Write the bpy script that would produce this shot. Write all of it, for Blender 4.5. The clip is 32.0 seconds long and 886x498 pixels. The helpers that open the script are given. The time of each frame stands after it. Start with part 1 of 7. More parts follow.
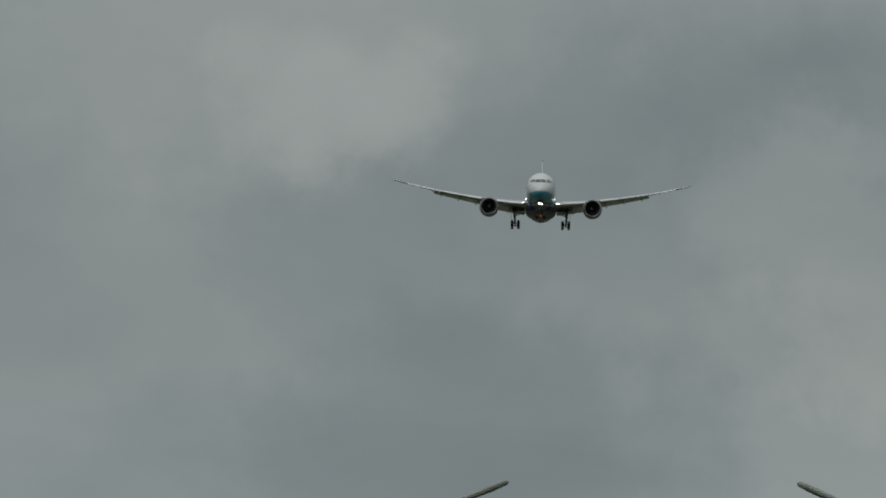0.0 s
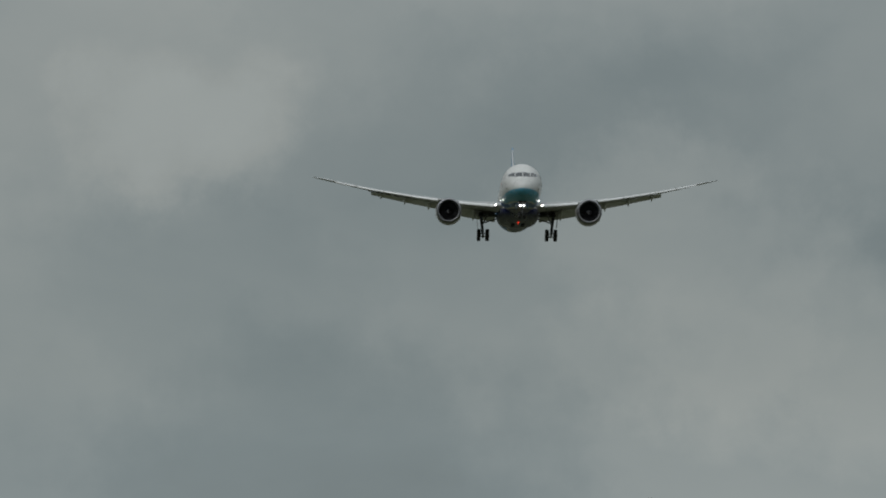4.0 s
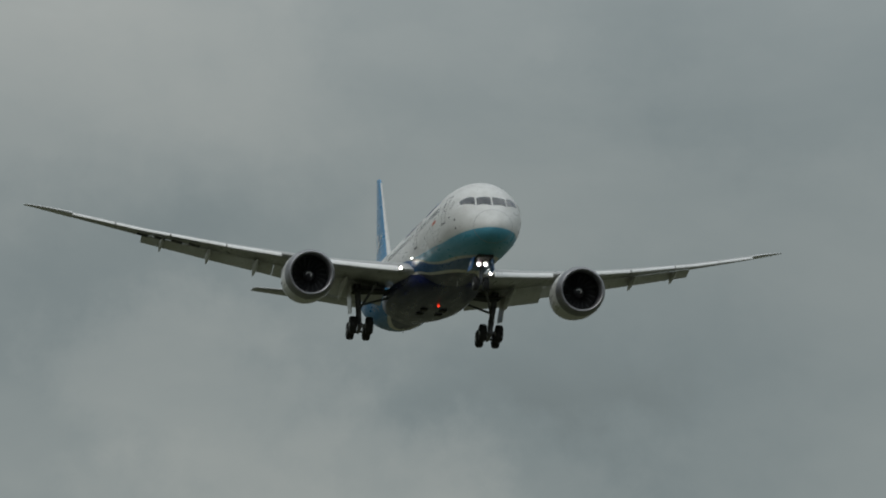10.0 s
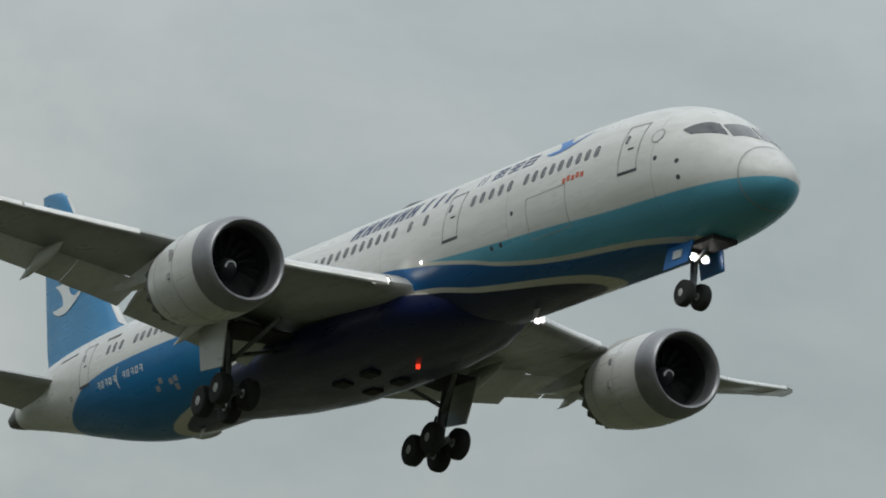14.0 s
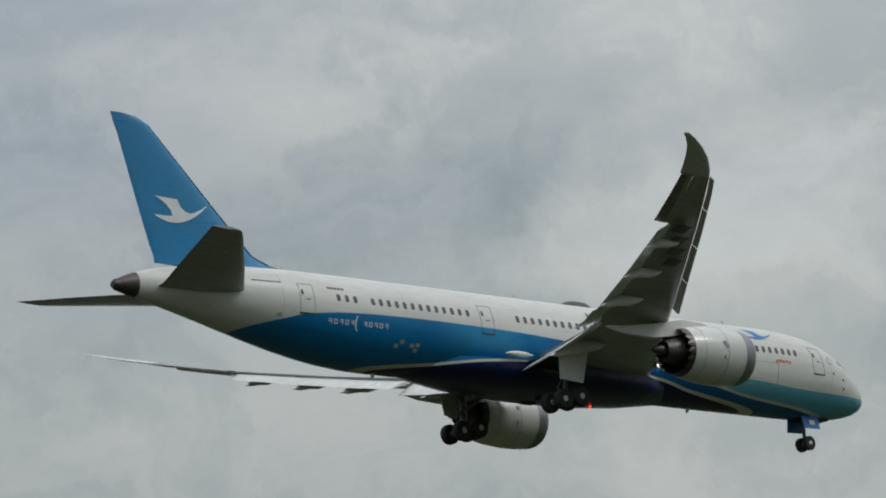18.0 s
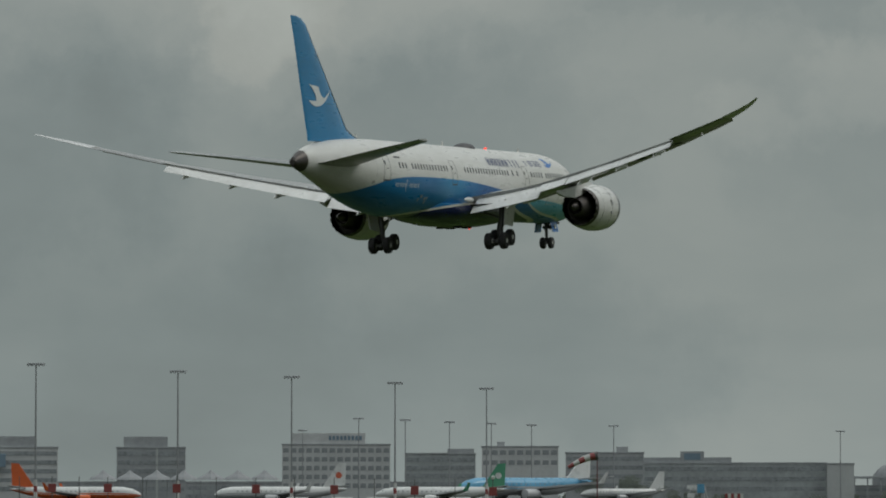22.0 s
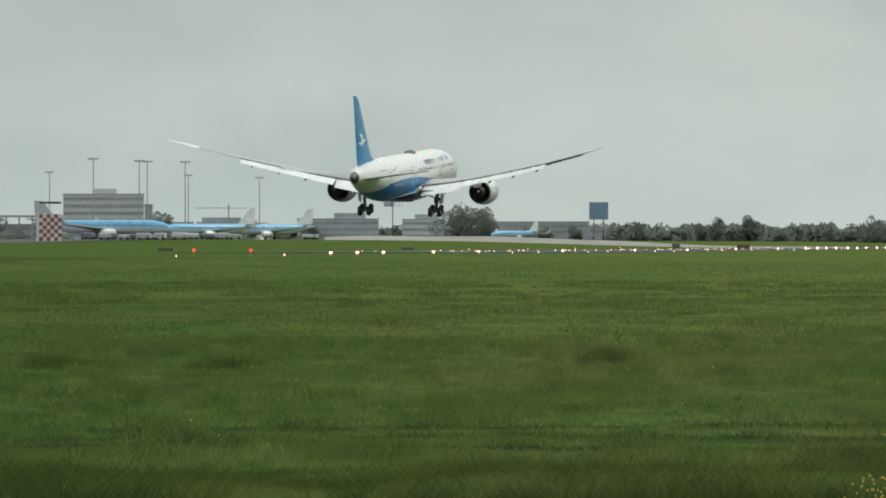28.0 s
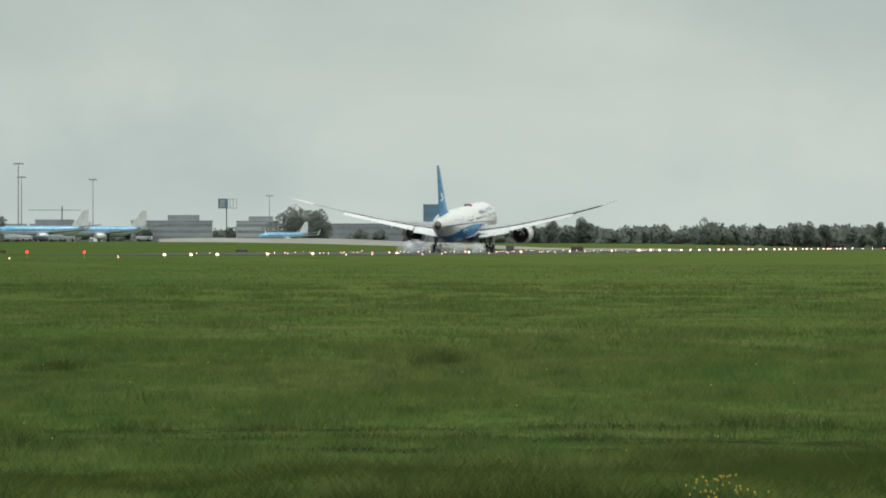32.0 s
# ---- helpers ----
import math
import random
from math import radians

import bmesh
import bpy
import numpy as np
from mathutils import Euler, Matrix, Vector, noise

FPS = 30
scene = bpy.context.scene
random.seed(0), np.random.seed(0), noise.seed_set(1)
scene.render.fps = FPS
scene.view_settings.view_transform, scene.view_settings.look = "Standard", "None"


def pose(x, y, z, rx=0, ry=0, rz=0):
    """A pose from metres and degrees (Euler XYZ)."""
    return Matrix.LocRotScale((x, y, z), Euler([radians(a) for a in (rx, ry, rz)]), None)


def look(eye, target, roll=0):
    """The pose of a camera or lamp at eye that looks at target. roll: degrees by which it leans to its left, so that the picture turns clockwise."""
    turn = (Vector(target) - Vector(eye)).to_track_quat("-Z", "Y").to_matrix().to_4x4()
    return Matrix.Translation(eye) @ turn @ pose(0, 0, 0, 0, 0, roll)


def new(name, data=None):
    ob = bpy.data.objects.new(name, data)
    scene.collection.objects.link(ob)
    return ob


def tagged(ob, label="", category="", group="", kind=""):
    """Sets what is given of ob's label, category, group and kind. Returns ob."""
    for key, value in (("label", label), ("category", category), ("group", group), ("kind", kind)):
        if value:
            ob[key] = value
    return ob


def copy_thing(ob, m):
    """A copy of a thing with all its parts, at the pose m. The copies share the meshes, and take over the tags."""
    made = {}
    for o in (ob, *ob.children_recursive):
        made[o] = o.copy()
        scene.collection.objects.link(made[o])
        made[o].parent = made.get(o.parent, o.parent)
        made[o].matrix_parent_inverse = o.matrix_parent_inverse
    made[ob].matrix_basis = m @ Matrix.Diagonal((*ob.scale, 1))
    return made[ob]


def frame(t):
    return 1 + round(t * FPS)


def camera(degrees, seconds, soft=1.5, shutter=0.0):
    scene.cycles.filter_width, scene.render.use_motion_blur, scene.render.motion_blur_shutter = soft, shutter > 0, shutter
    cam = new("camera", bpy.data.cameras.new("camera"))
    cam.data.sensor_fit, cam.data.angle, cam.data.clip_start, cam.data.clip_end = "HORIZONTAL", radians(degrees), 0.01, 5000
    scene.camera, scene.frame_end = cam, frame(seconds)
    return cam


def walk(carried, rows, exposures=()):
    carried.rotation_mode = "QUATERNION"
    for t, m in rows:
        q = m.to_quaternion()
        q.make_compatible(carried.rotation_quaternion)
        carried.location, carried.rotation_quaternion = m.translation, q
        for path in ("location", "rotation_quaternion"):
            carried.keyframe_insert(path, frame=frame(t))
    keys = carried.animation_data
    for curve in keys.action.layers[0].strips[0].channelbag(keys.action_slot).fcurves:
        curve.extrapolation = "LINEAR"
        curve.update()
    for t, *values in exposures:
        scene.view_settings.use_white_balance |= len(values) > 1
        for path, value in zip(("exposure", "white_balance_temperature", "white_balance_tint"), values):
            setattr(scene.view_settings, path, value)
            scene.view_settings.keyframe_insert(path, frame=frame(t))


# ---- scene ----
cam = camera(11.2, 32.0, soft=1.9)

# Turn of the camera on its stand at the field's edge: seconds and Euler degrees.
CAMERA_ROWS = [
    (0, 93.734, -1.474, 85.398), (0.5, 93.856, -0.731, 85.183), (1, 93.963, -0.159, 84.973), (1.5, 94.027, -0.088, 84.771),
    (2, 94.065, -0.207, 84.578), (2.5, 94.084, -0.300, 84.416), (3, 94.093, -0.411, 84.226), (3.5, 94.078, -0.456, 83.925),
    (4, 94.031, -0.436, 83.527), (4.5, 93.982, -0.412, 83.061), (5, 93.962, -0.446, 82.555), (5.5, 94.002, -0.599, 82.037),
    (6, 94.133, -0.932, 81.533), (6.5, 94.353, -1.500, 81.067), (7, 94.627, -2.057, 80.521), (7.5, 94.966, -2.464, 79.714),
    (8, 95.309, -2.618, 78.955), (8.5, 95.596, -2.125, 78.618), (9, 95.838, -1.716, 78.351), (9.5, 95.960, -2.160, 77.895),
    (10, 96.152, -2.929, 77.309), (10.5, 96.595, -3.818, 76.771), (11, 96.895, -4.818, 75.768), (11.5, 97.425, -5.307, 73.447),
    (12, 99.003, -5.604, 69.943), (12.5, 100.392, -6.761, 66.416), (13, 101.153, -6.809, 61.600), (13.5, 102.606, -7.295, 57.600),
    (14, 104.313, -7.201, 52.243), (14.5, 106.242, -6.577, 45.215), (15, 108.212, -5.691, 35.979), (15.5, 110.000, -4.590, 23.723),
    (16, 111.583, -3.345, 8.335), (16.5, 110.982, -1.827, -4.922), (17, 109.316, -0.273, -17.140), (17.5, 107.706, 1.163, -29.947),
    (18, 105.711, 2.172, -41.054), (18.5, 103.014, 2.103, -48.007), (19, 100.366, 1.739, -52.628), (19.5, 98.605, 1.944, -55.921),
    (20, 97.206, 1.962, -58.327), (20.5, 95.768, 0.997, -60.556), (21, 94.598, 0.000, -63.612), (21.5, 93.785, -0.123, -64.788),
    (22, 93.248, -0.000, -66.898), (22.5, 93.309, -0.000, -68.947), (23, 92.841, -0.000, -70.163), (23.5, 92.293, -0.000, -71.329),
    (24, 91.675, -0.000, -72.298), (24.5, 91.200, -0.000, -73.158), (25, 90.816, -0.000, -73.981), (25.5, 90.566, -0.000, -74.896),
    (26, 90.387, -0.000, -75.807), (26.5, 90.224, 0.000, -76.694), (27, 90.095, 0.000, -77.576), (27.5, 90.000, 0.000, -78.396),
    (28, 89.938, 0.000, -79.096), (28.5, 89.907, 0.000, -79.617), (29, 89.907, 0.000, -79.961), (29.5, 89.877, 0.000, -80.169),
    (30, 89.871, 0.000, -80.312), (30.5, 89.976, 0.000, -80.431), (31, 90.072, -0.000, -80.584), (31.5, 90.037, 0.000, -80.871),
    (32, 89.964, 0.000, -81.200),
]
EYE = (0.0, 0.0, 1.7)
walk(cam, [(t, pose(*EYE, rx, ry, rz)) for t, rx, ry, rz in CAMERA_ROWS],
     exposures=[(0, -0.55, 6380, 10), (3, -0.53, 6380, 10), (7, -0.50, 6380, 10), (9, -0.48, 6400, 10), (11, -0.33, 6450, 10), (13, -0.08, 6480, 10),
                (16, -0.05, 6350, 10), (17, -0.16, 6400, 10), (19, -0.2, 6500, 12), (21, -0.38, 6600, 9), (23, -0.36, 6700, 8), (24, -0.23, 6720, 8),
                (25, 0.07, 6720, 9), (26, 0.31, 6700, 8), (29, 0.52, 6700, 7), (32, 0.55, 6700, 6)])

# ---- world, sun ----
SUN_ELEVATION, SUN_TURN = 48.0, 150.0
world = bpy.data.worlds.new("overcast_sky")
scene.world = world
world.use_nodes = True
wt = world.node_tree
wt.nodes.clear()


def wnode(kind, **values):
    n = wt.nodes.new(kind)
    for k, v in values.items():
        n.inputs[k].default_value = v
    return n


w_coord = wnode("ShaderNodeTexCoord")
w_sky = wt.nodes.new("ShaderNodeTexSky")
w_sky.sky_type, w_sky.sun_disc = "NISHITA", False
w_sky.sun_elevation, w_sky.sun_rotation = radians(SUN_ELEVATION), radians(SUN_TURN)
w_skygain = wnode("ShaderNodeMix")
w_skygain.data_type, w_skygain.blend_type = "RGBA", "MULTIPLY"
w_skygain.inputs[0].default_value = 1.0
wt.links.new(w_sky.outputs[0], w_skygain.inputs[6])
w_skygain.inputs[7].default_value = (0.085, 0.085, 0.085, 1)
# cloud masses: broad soft noise, ragged by a finer one
w_warp = wnode("ShaderNodeTexNoise", Scale=24.0, Detail=8.0, Roughness=0.6)
wt.links.new(w_coord.outputs["Generated"], w_warp.inputs["Vector"])
w_wc = wt.nodes.new("ShaderNodeVectorMath")
w_wc.operation = "SUBTRACT"
w_wc.inputs[1].default_value = (0.5, 0.5, 0.5)
wt.links.new(w_warp.outputs["Color"], w_wc.inputs[0])
w_ws = wt.nodes.new("ShaderNodeVectorMath")
w_ws.operation = "MULTIPLY_ADD"
w_ws.inputs[1].default_value = (0.09, 0.09, 0.05)
wt.links.new(w_wc.outputs[0], w_ws.inputs[0])
wt.links.new(w_coord.outputs["Generated"], w_ws.inputs[2])
w_dir = wt.nodes.new("ShaderNodeVectorMath")
w_dir.operation = "NORMALIZE"
w_flat = wt.nodes.new("ShaderNodeVectorMath")
w_flat.operation = "MULTIPLY"
w_flat.inputs[1].default_value = (1.0, 1.0, 1.8)
wt.links.new(w_ws.outputs[0], w_flat.inputs[0])
wt.links.new(w_flat.outputs[0], w_dir.inputs[0])
w_map = wnode("ShaderNodeMapping")
w_map.inputs["Scale"].default_value = (1.0, 1.0, 2.4)
w_map.inputs["Location"].default_value = (0.37, 1.9, 0.62)
wt.links.new(w_coord.outputs["Generated"], w_map.inputs[0])
w_big = wnode("ShaderNodeTexNoise", Scale=9.0, Detail=5.0, Roughness=0.5, Distortion=0.2)
wt.links.new(w_map.outputs[0], w_big.inputs["Vector"])
w_base = wnode("ShaderNodeMapRange")
for i, v in ((1, 0.3), (2, 0.7), (3, 0.90), (4, 1.10)):
    w_base.inputs[i].default_value = v
wt.links.new(w_big.outputs[0], w_base.inputs[0])
# the larger clouds: bearing and height of the middle, half width in degrees, how much brighter or darker
CLOUDS = [
    (-178.5, 6.4, 3.2, 0.16), (-170.5, 4.4, 1.7, 0.15), (-176.4, 3.4, 2.0, -0.09), (-176.0, 0.7, 3.6, -0.10),
    (-170.8, 6.3, 2.0, -0.08), (-168.7, 2.7, 2.2, 0.18), (-166.5, 3.1, 1.6, 0.14), (-177.0, 5.5, 1.6, 0.14),
    (-175.0, 1.1, 3.0, -0.14), (-172.2, 5.5, 2.4, -0.05), (-170.8, 2.7, 1.4, 0.10), (-172.1, 8.0, 3.0, 0.15),
    (-166.9, 3.9, 2.4, -0.10), (-165.2, 4.4, 2.5, -0.08), (-152.9, 13.1, 4.5, 0.22), (-158.2, 9.1, 2.0, -0.12),
    (-148.5, 9.4, 2.4, -0.06), (-117.8, 22.0, 3.0, 0.06), (-101.6, 18.6, 3.0, 0.10), (-95.8, 23.4, 3.0, -0.06),
    (-69.0, 21.0, 3.2, 0.24), (-77.8, 21.3, 3.2, -0.04), (-44.1, 15.7, 2.4, 0.26), (-45.2, 18.2, 2.0, 0.14),
    (-52.7, 14.7, 3.0, 0.03), (-46.7, 17.1, 1.6, -0.08), (-40.5, 12.7, 2.0, 0.14), (-36.5, 12.6, 1.8, 0.02),
    (-34.7, 11.6, 1.6, 0.14), (-39.9, 7.9, 2.5, -0.02), (-26.2, 9.3, 1.3, 0.24), (-29.4, 9.2, 1.5, 0.20),
    (-36.5, 8.7, 1.7, -0.06), (-31.4, 4.6, 4.5, -0.24), (-28.8, 7.2, 3.0, 0.16), (-23.7, 7.0, 2.4, 0.14),
    (-27.3, 1.5, 4.0, -0.12), (-25.5, 6.0, 1.2, 0.14), (-23.9, 7.2, 1.2, 0.20), (-18.0, 5.1, 1.3, 0.12),
    (-15.4, 5.9, 1.6, 0.22), (-23.0, 4.6, 2.4, -0.08), (-16.9, 4.5, 2.4, -0.06), (-8.5, 2.0, 4.0, 0.08),
    (-163.3, 9.0, 2.8, -0.08), (-50.5, 18.3, 2.4, 0.10), (-44.5, 13.1, 2.0, 0.14), (-41.8, 8.2, 1.6, -0.10),
    (-24.0, 0.8, 4.6, -0.08), (-25.0, 5.8, 1.8, 0.10), (-21.6, 1.8, 2.2, -0.07), (-13.0, 0.6, 2.2, -0.07),
]
# billows and shreds within the cloud layer, finer the higher they stand
w_fmap = wnode("ShaderNodeMapping")
w_fmap.inputs["Scale"].default_value = (1.0, 1.0, 2.1)
w_fmap.inputs["Location"].default_value = (1.3, 0.4, 2.2)
wt.links.new(w_ws.outputs[0], w_fmap.inputs[0])
w_fine = wnode("ShaderNodeTexNoise", Scale=17.0, Detail=8.0, Roughness=0.58, Distortion=0.45)
wt.links.new(w_fmap.outputs[0], w_fine.inputs["Vector"])
w_finer = wnode("ShaderNodeMapRange")
w_finer.interpolation_type = "SMOOTHSTEP"
for i, v in ((1, 0.36), (2, 0.66), (3, -0.08), (4, 0.11)):
    w_finer.inputs[i].default_value = v
wt.links.new(w_fine.outputs[0], w_finer.inputs[0])
w_fsep = wnode("ShaderNodeSeparateXYZ")
wt.links.new(w_coord.outputs["Generated"], w_fsep.inputs[0])
w_fhigh = wnode("ShaderNodeMapRange")
for i, v in ((1, 0.07), (2, 0.15), (3, 0.06), (4, 1.0)):
    w_fhigh.inputs[i].default_value = v
wt.links.new(w_fsep.outputs[2], w_fhigh.inputs[0])
w_fmul = wt.nodes.new("ShaderNodeMath")
w_fmul.operation = "MULTIPLY"
wt.links.new(w_finer.outputs[0], w_fmul.inputs[0])
wt.links.new(w_fhigh.outputs[0], w_fmul.inputs[1])
w_fdot = wt.nodes.new("ShaderNodeVectorMath")
w_fdot.operation = "DOT_PRODUCT"
w_fdot.inputs[1].default_value = (0.77, 0.64, 0.0)
wt.links.new(w_coord.outputs["Generated"], w_fdot.inputs[0])
w_fway = wnode("ShaderNodeMapRange")
for i, v in ((1, 0.1), (2, 0.75), (3, 0.2), (4, 1.0)):
    w_fway.inputs[i].default_value = v
wt.links.new(w_fdot.outputs["Value"], w_fway.inputs[0])
w_fmul2 = wt.nodes.new("ShaderNodeMath")
w_fmul2.operation = "MULTIPLY"
wt.links.new(w_fmul.outputs[0], w_fmul2.inputs[0])
wt.links.new(w_fway.outputs[0], w_fmul2.inputs[1])
w_fadd = wt.nodes.new("ShaderNodeMath")
w_fadd.operation = "ADD"
wt.links.new(w_base.outputs[0], w_fadd.inputs[0])
wt.links.new(w_fmul2.outputs[0], w_fadd.inputs[1])
w_sum = w_fadd.outputs[0]
for deg, up, wide, gain in CLOUDS:
    a, e = radians(deg), radians(up)
    w_dot = wt.nodes.new("ShaderNodeVectorMath")
    w_dot.operation = "DOT_PRODUCT"
    w_dot.inputs[1].default_value = Vector((math.cos(a) * math.cos(e), -math.sin(a) * math.cos(e), 1.8 * math.sin(e))).normalized()
    wt.links.new(w_dir.outputs[0], w_dot.inputs[0])
    w_mr = wt.nodes.new("ShaderNodeMapRange")
    w_mr.interpolation_type = "SMOOTHSTEP"
    for i, v in ((1, math.cos(radians(wide * (1.18 if -62 < deg < -14 else 1.35)))), (2, math.cos(radians(wide * (0.5 if -62 < deg < -14 else 0.2)))), (3, 0.0), (4, gain)):
        w_mr.inputs[i].default_value = v
    wt.links.new(w_dot.outputs["Value"], w_mr.inputs[0])
    w_add = wt.nodes.new("ShaderNodeMath")
    w_add.operation = "ADD"
    wt.links.new(w_sum, w_add.inputs[0])
    wt.links.new(w_mr.outputs[0], w_add.inputs[1])
    w_sum = w_add.outputs[0]
# an overcast sky is brighter overhead than at the horizon
w_sep = wnode("ShaderNodeSeparateXYZ")
wt.links.new(w_coord.outputs["Generated"], w_sep.inputs[0])
w_elev = wt.nodes.new("ShaderNodeValToRGB")
w_elev.color_ramp.interpolation = "EASE"
els = w_elev.color_ramp.elements
els[0].position, els[0].color = 0.0, (0.385, 0.43, 0.425, 1)
els[1].position, els[1].color = 1.0, (1.24, 1.33, 1.36, 1)
for pos, col in ((0.02, (0.36, 0.403, 0.398, 1)), (0.045, (0.325, 0.367, 0.363, 1)), (0.10, (0.325, 0.366, 0.364, 1)), (0.2, (0.39, 0.435, 0.436, 1)), (0.38, (0.48, 0.53, 0.55, 1)), (0.62, (0.93, 1.0, 1.03, 1))):
    e = els.new(pos)
    e.color = col
wt.links.new(w_sep.outputs[2], w_elev.inputs[0])
w_cloud = wnode("ShaderNodeMix")
w_cloud.data_type, w_cloud.blend_type = "RGBA", "MULTIPLY"
w_cloud.inputs[0].default_value = 1.0
wt.links.new(w_elev.outputs[0], w_cloud.inputs[6])
w_tf = wnode("ShaderNodeMapRange")
for i, v in ((1, 0.84), (2, 1.22), (3, 0.0), (4, 1.0)):
    w_tf.inputs[i].default_value = v
wt.links.new(w_sum, w_tf.inputs[0])
w_tone = wnode("ShaderNodeMix")
w_tone.data_type = "RGBA"
w_tone.inputs[6].default_value, w_tone.inputs[7].default_value = (0.955, 1.0, 1.02, 1), (1.045, 1.0, 0.965, 1)
wt.links.new(w_tf.outputs[0], w_tone.inputs[0])
w_toned = wnode("ShaderNodeVectorMath")
w_toned.operation = "SCALE"
wt.links.new(w_tone.outputs[2], w_toned.inputs[0])
wt.links.new(w_sum, w_toned.inputs["Scale"])
wt.links.new(w_toned.outputs[0], w_cloud.inputs[7])
# thin places let some blue through, only high up
w_gap = wnode("ShaderNodeTexNoise", Scale=5.0, Detail=5.0, Roughness=0.55)
wt.links.new(w_map.outputs[0], w_gap.inputs["Vector"])
w_gapr = wnode("ShaderNodeMapRange")
for i, v in ((1, 0.50), (2, 0.68), (3, 0.0), (4, 0.55)):
    w_gapr.inputs[i].default_value = v
wt.links.new(w_gap.outputs[0], w_gapr.inputs[0])
w_high = wnode("ShaderNodeMapRange")
for i, v in ((1, 0.22), (2, 0.36), (3, 0.0), (4, 1.0)):
    w_high.inputs[i].default_value = v
wt.links.new(w_sep.outputs[2], w_high.inputs[0])
w_gapm = wt.nodes.new("ShaderNodeMath")
w_gapm.operation = "MULTIPLY"
wt.links.new(w_gapr.outputs[0], w_gapm.inputs[0])
wt.links.new(w_high.outputs[0], w_gapm.inputs[1])
w_all = wnode("ShaderNodeMix")
w_all.data_type = "RGBA"
wt.links.new(w_gapm.outputs[0], w_all.inputs[0])
wt.links.new(w_cloud.outputs[2], w_all.inputs[6])
wt.links.new(w_skygain.outputs[2], w_all.inputs[7])
w_bg = wnode("ShaderNodeBackground", Strength=1.0)
wt.links.new(w_all.outputs[2], w_bg.inputs[0])
w_out = wnode("ShaderNodeOutputWorld")
wt.links.new(w_bg.outputs[0], w_out.inputs[0])

sun = new("sun", bpy.data.lights.new("sun", "SUN"))
sun.data.energy, sun.data.angle, sun.data.color = 0.9, radians(14), (1.0, 0.97, 0.92)
_e, _r = radians(SUN_ELEVATION), radians(SUN_TURN)
sun_way = Vector((math.sin(_r) * math.cos(_e), math.cos(_r) * math.cos(_e), math.sin(_e)))
sun.matrix_world = look(sun_way * 50, (0, 0, 0))


# ---- materials ----
class Mat:
    """A small builder for node materials with the object's own coordinates."""

    def __init__(self, name, color=(0.5, 0.5, 0.5), rough=0.5, metal=0.0, coat=0.0):
        self.m = bpy.data.materials.new(name)
        self.m.use_nodes = True
        self.t = self.m.node_tree
        self.b = self.t.nodes["Principled BSDF"]
        self.b.inputs["Base Color"].default_value = (*color, 1)
        self.b.inputs["Roughness"].default_value = rough
        self.b.inputs["Metallic"].default_value = metal
        self.b.inputs["Coat Weight"].default_value = coat
        self.coord = self.t.nodes.new("ShaderNodeTexCoord").outputs["Object"]

    def link(self, a, b):
        self.t.links.new(a, b)
        return self

    def math(self, op, a, b=None, clamp=False):
        n = self.t.nodes.new("ShaderNodeMath")
        n.operation, n.use_clamp = op, clamp
        for i, v in enumerate((a, b)):
            if v is None:
                continue
            if isinstance(v, (int, float)):
                n.inputs[i].default_value = v
            else:
                self.t.links.new(v, n.inputs[i])
        return n.outputs[0]

    def noise(self, scale, detail=4.0, rough=0.55, stretch=None):
        n = self.t.nodes.new("ShaderNodeTexNoise")
        n.inputs["Scale"].default_value, n.inputs["Detail"].default_value, n.inputs["Roughness"].default_value = scale, detail, rough
        src = self.coord
        if stretch:
            mp = self.t.nodes.new("ShaderNodeMapping")
            mp.inputs["Scale"].default_value = stretch
            self.link(src, mp.inputs[0])
            src = mp.outputs[0]
        self.link(src, n.inputs["Vector"])
        return n.outputs[0]

    def range(self, v, a, b, c=0.0, d=1.0):
        n = self.t.nodes.new("ShaderNodeMapRange")
        for i, q in ((1, a), (2, b), (3, c), (4, d)):
            n.inputs[i].default_value = q
        self.link(v, n.inputs[0])
        return n.outputs[0]

    def mix(self, fac, a, b, blend="MIX"):
        n = self.t.nodes.new("ShaderNodeMix")
        n.data_type, n.blend_type = "RGBA", blend
        for i, v in ((0, fac), (6, a), (7, b)):
            if isinstance(v, tuple):
                n.inputs[i].default_value = (*v, 1)
            elif isinstance(v, (int, float)):
                n.inputs[i].default_value = v
            else:
                self.link(v, n.inputs[i])
        return n.outputs[2]

    def xyz(self):
        n = self.t.nodes.new("ShaderNodeSeparateXYZ")
        self.link(self.coord, n.inputs[0])
        return n.outputs

    def color(self, v):
        return self.link(v, self.b.inputs["Base Color"])

    def rough(self, v):
        return self.link(v, self.b.inputs["Roughness"])

    def bump(self, v, strength=0.2, distance=0.02):
        n = self.t.nodes.new("ShaderNodeBump")
        n.inputs["Strength"].default_value, n.inputs["Distance"].default_value = strength, distance
        self.link(v, n.inputs["Height"])
        return self.link(n.outputs[0], self.b.inputs["Normal"])

    def curve(self, v, points, lo, hi):
        """A smooth function of v: points of (input, output) within the unit square, output rescaled to lo..hi."""
        n = self.t.nodes.new("ShaderNodeFloatCurve")
        c = n.mapping.curves[0]
        pts = [(a, (b - lo) / (hi - lo)) for a, b in points]
        c.points[0].location, c.points[1].location = pts[0], pts[-1]
        for p in pts[1:-1]:
            c.points.new(*p)
        n.mapping.update()
        self.link(v, n.inputs["Value"])
        return self.math("ADD", self.math("MULTIPLY", n.outputs[0], hi - lo), lo)


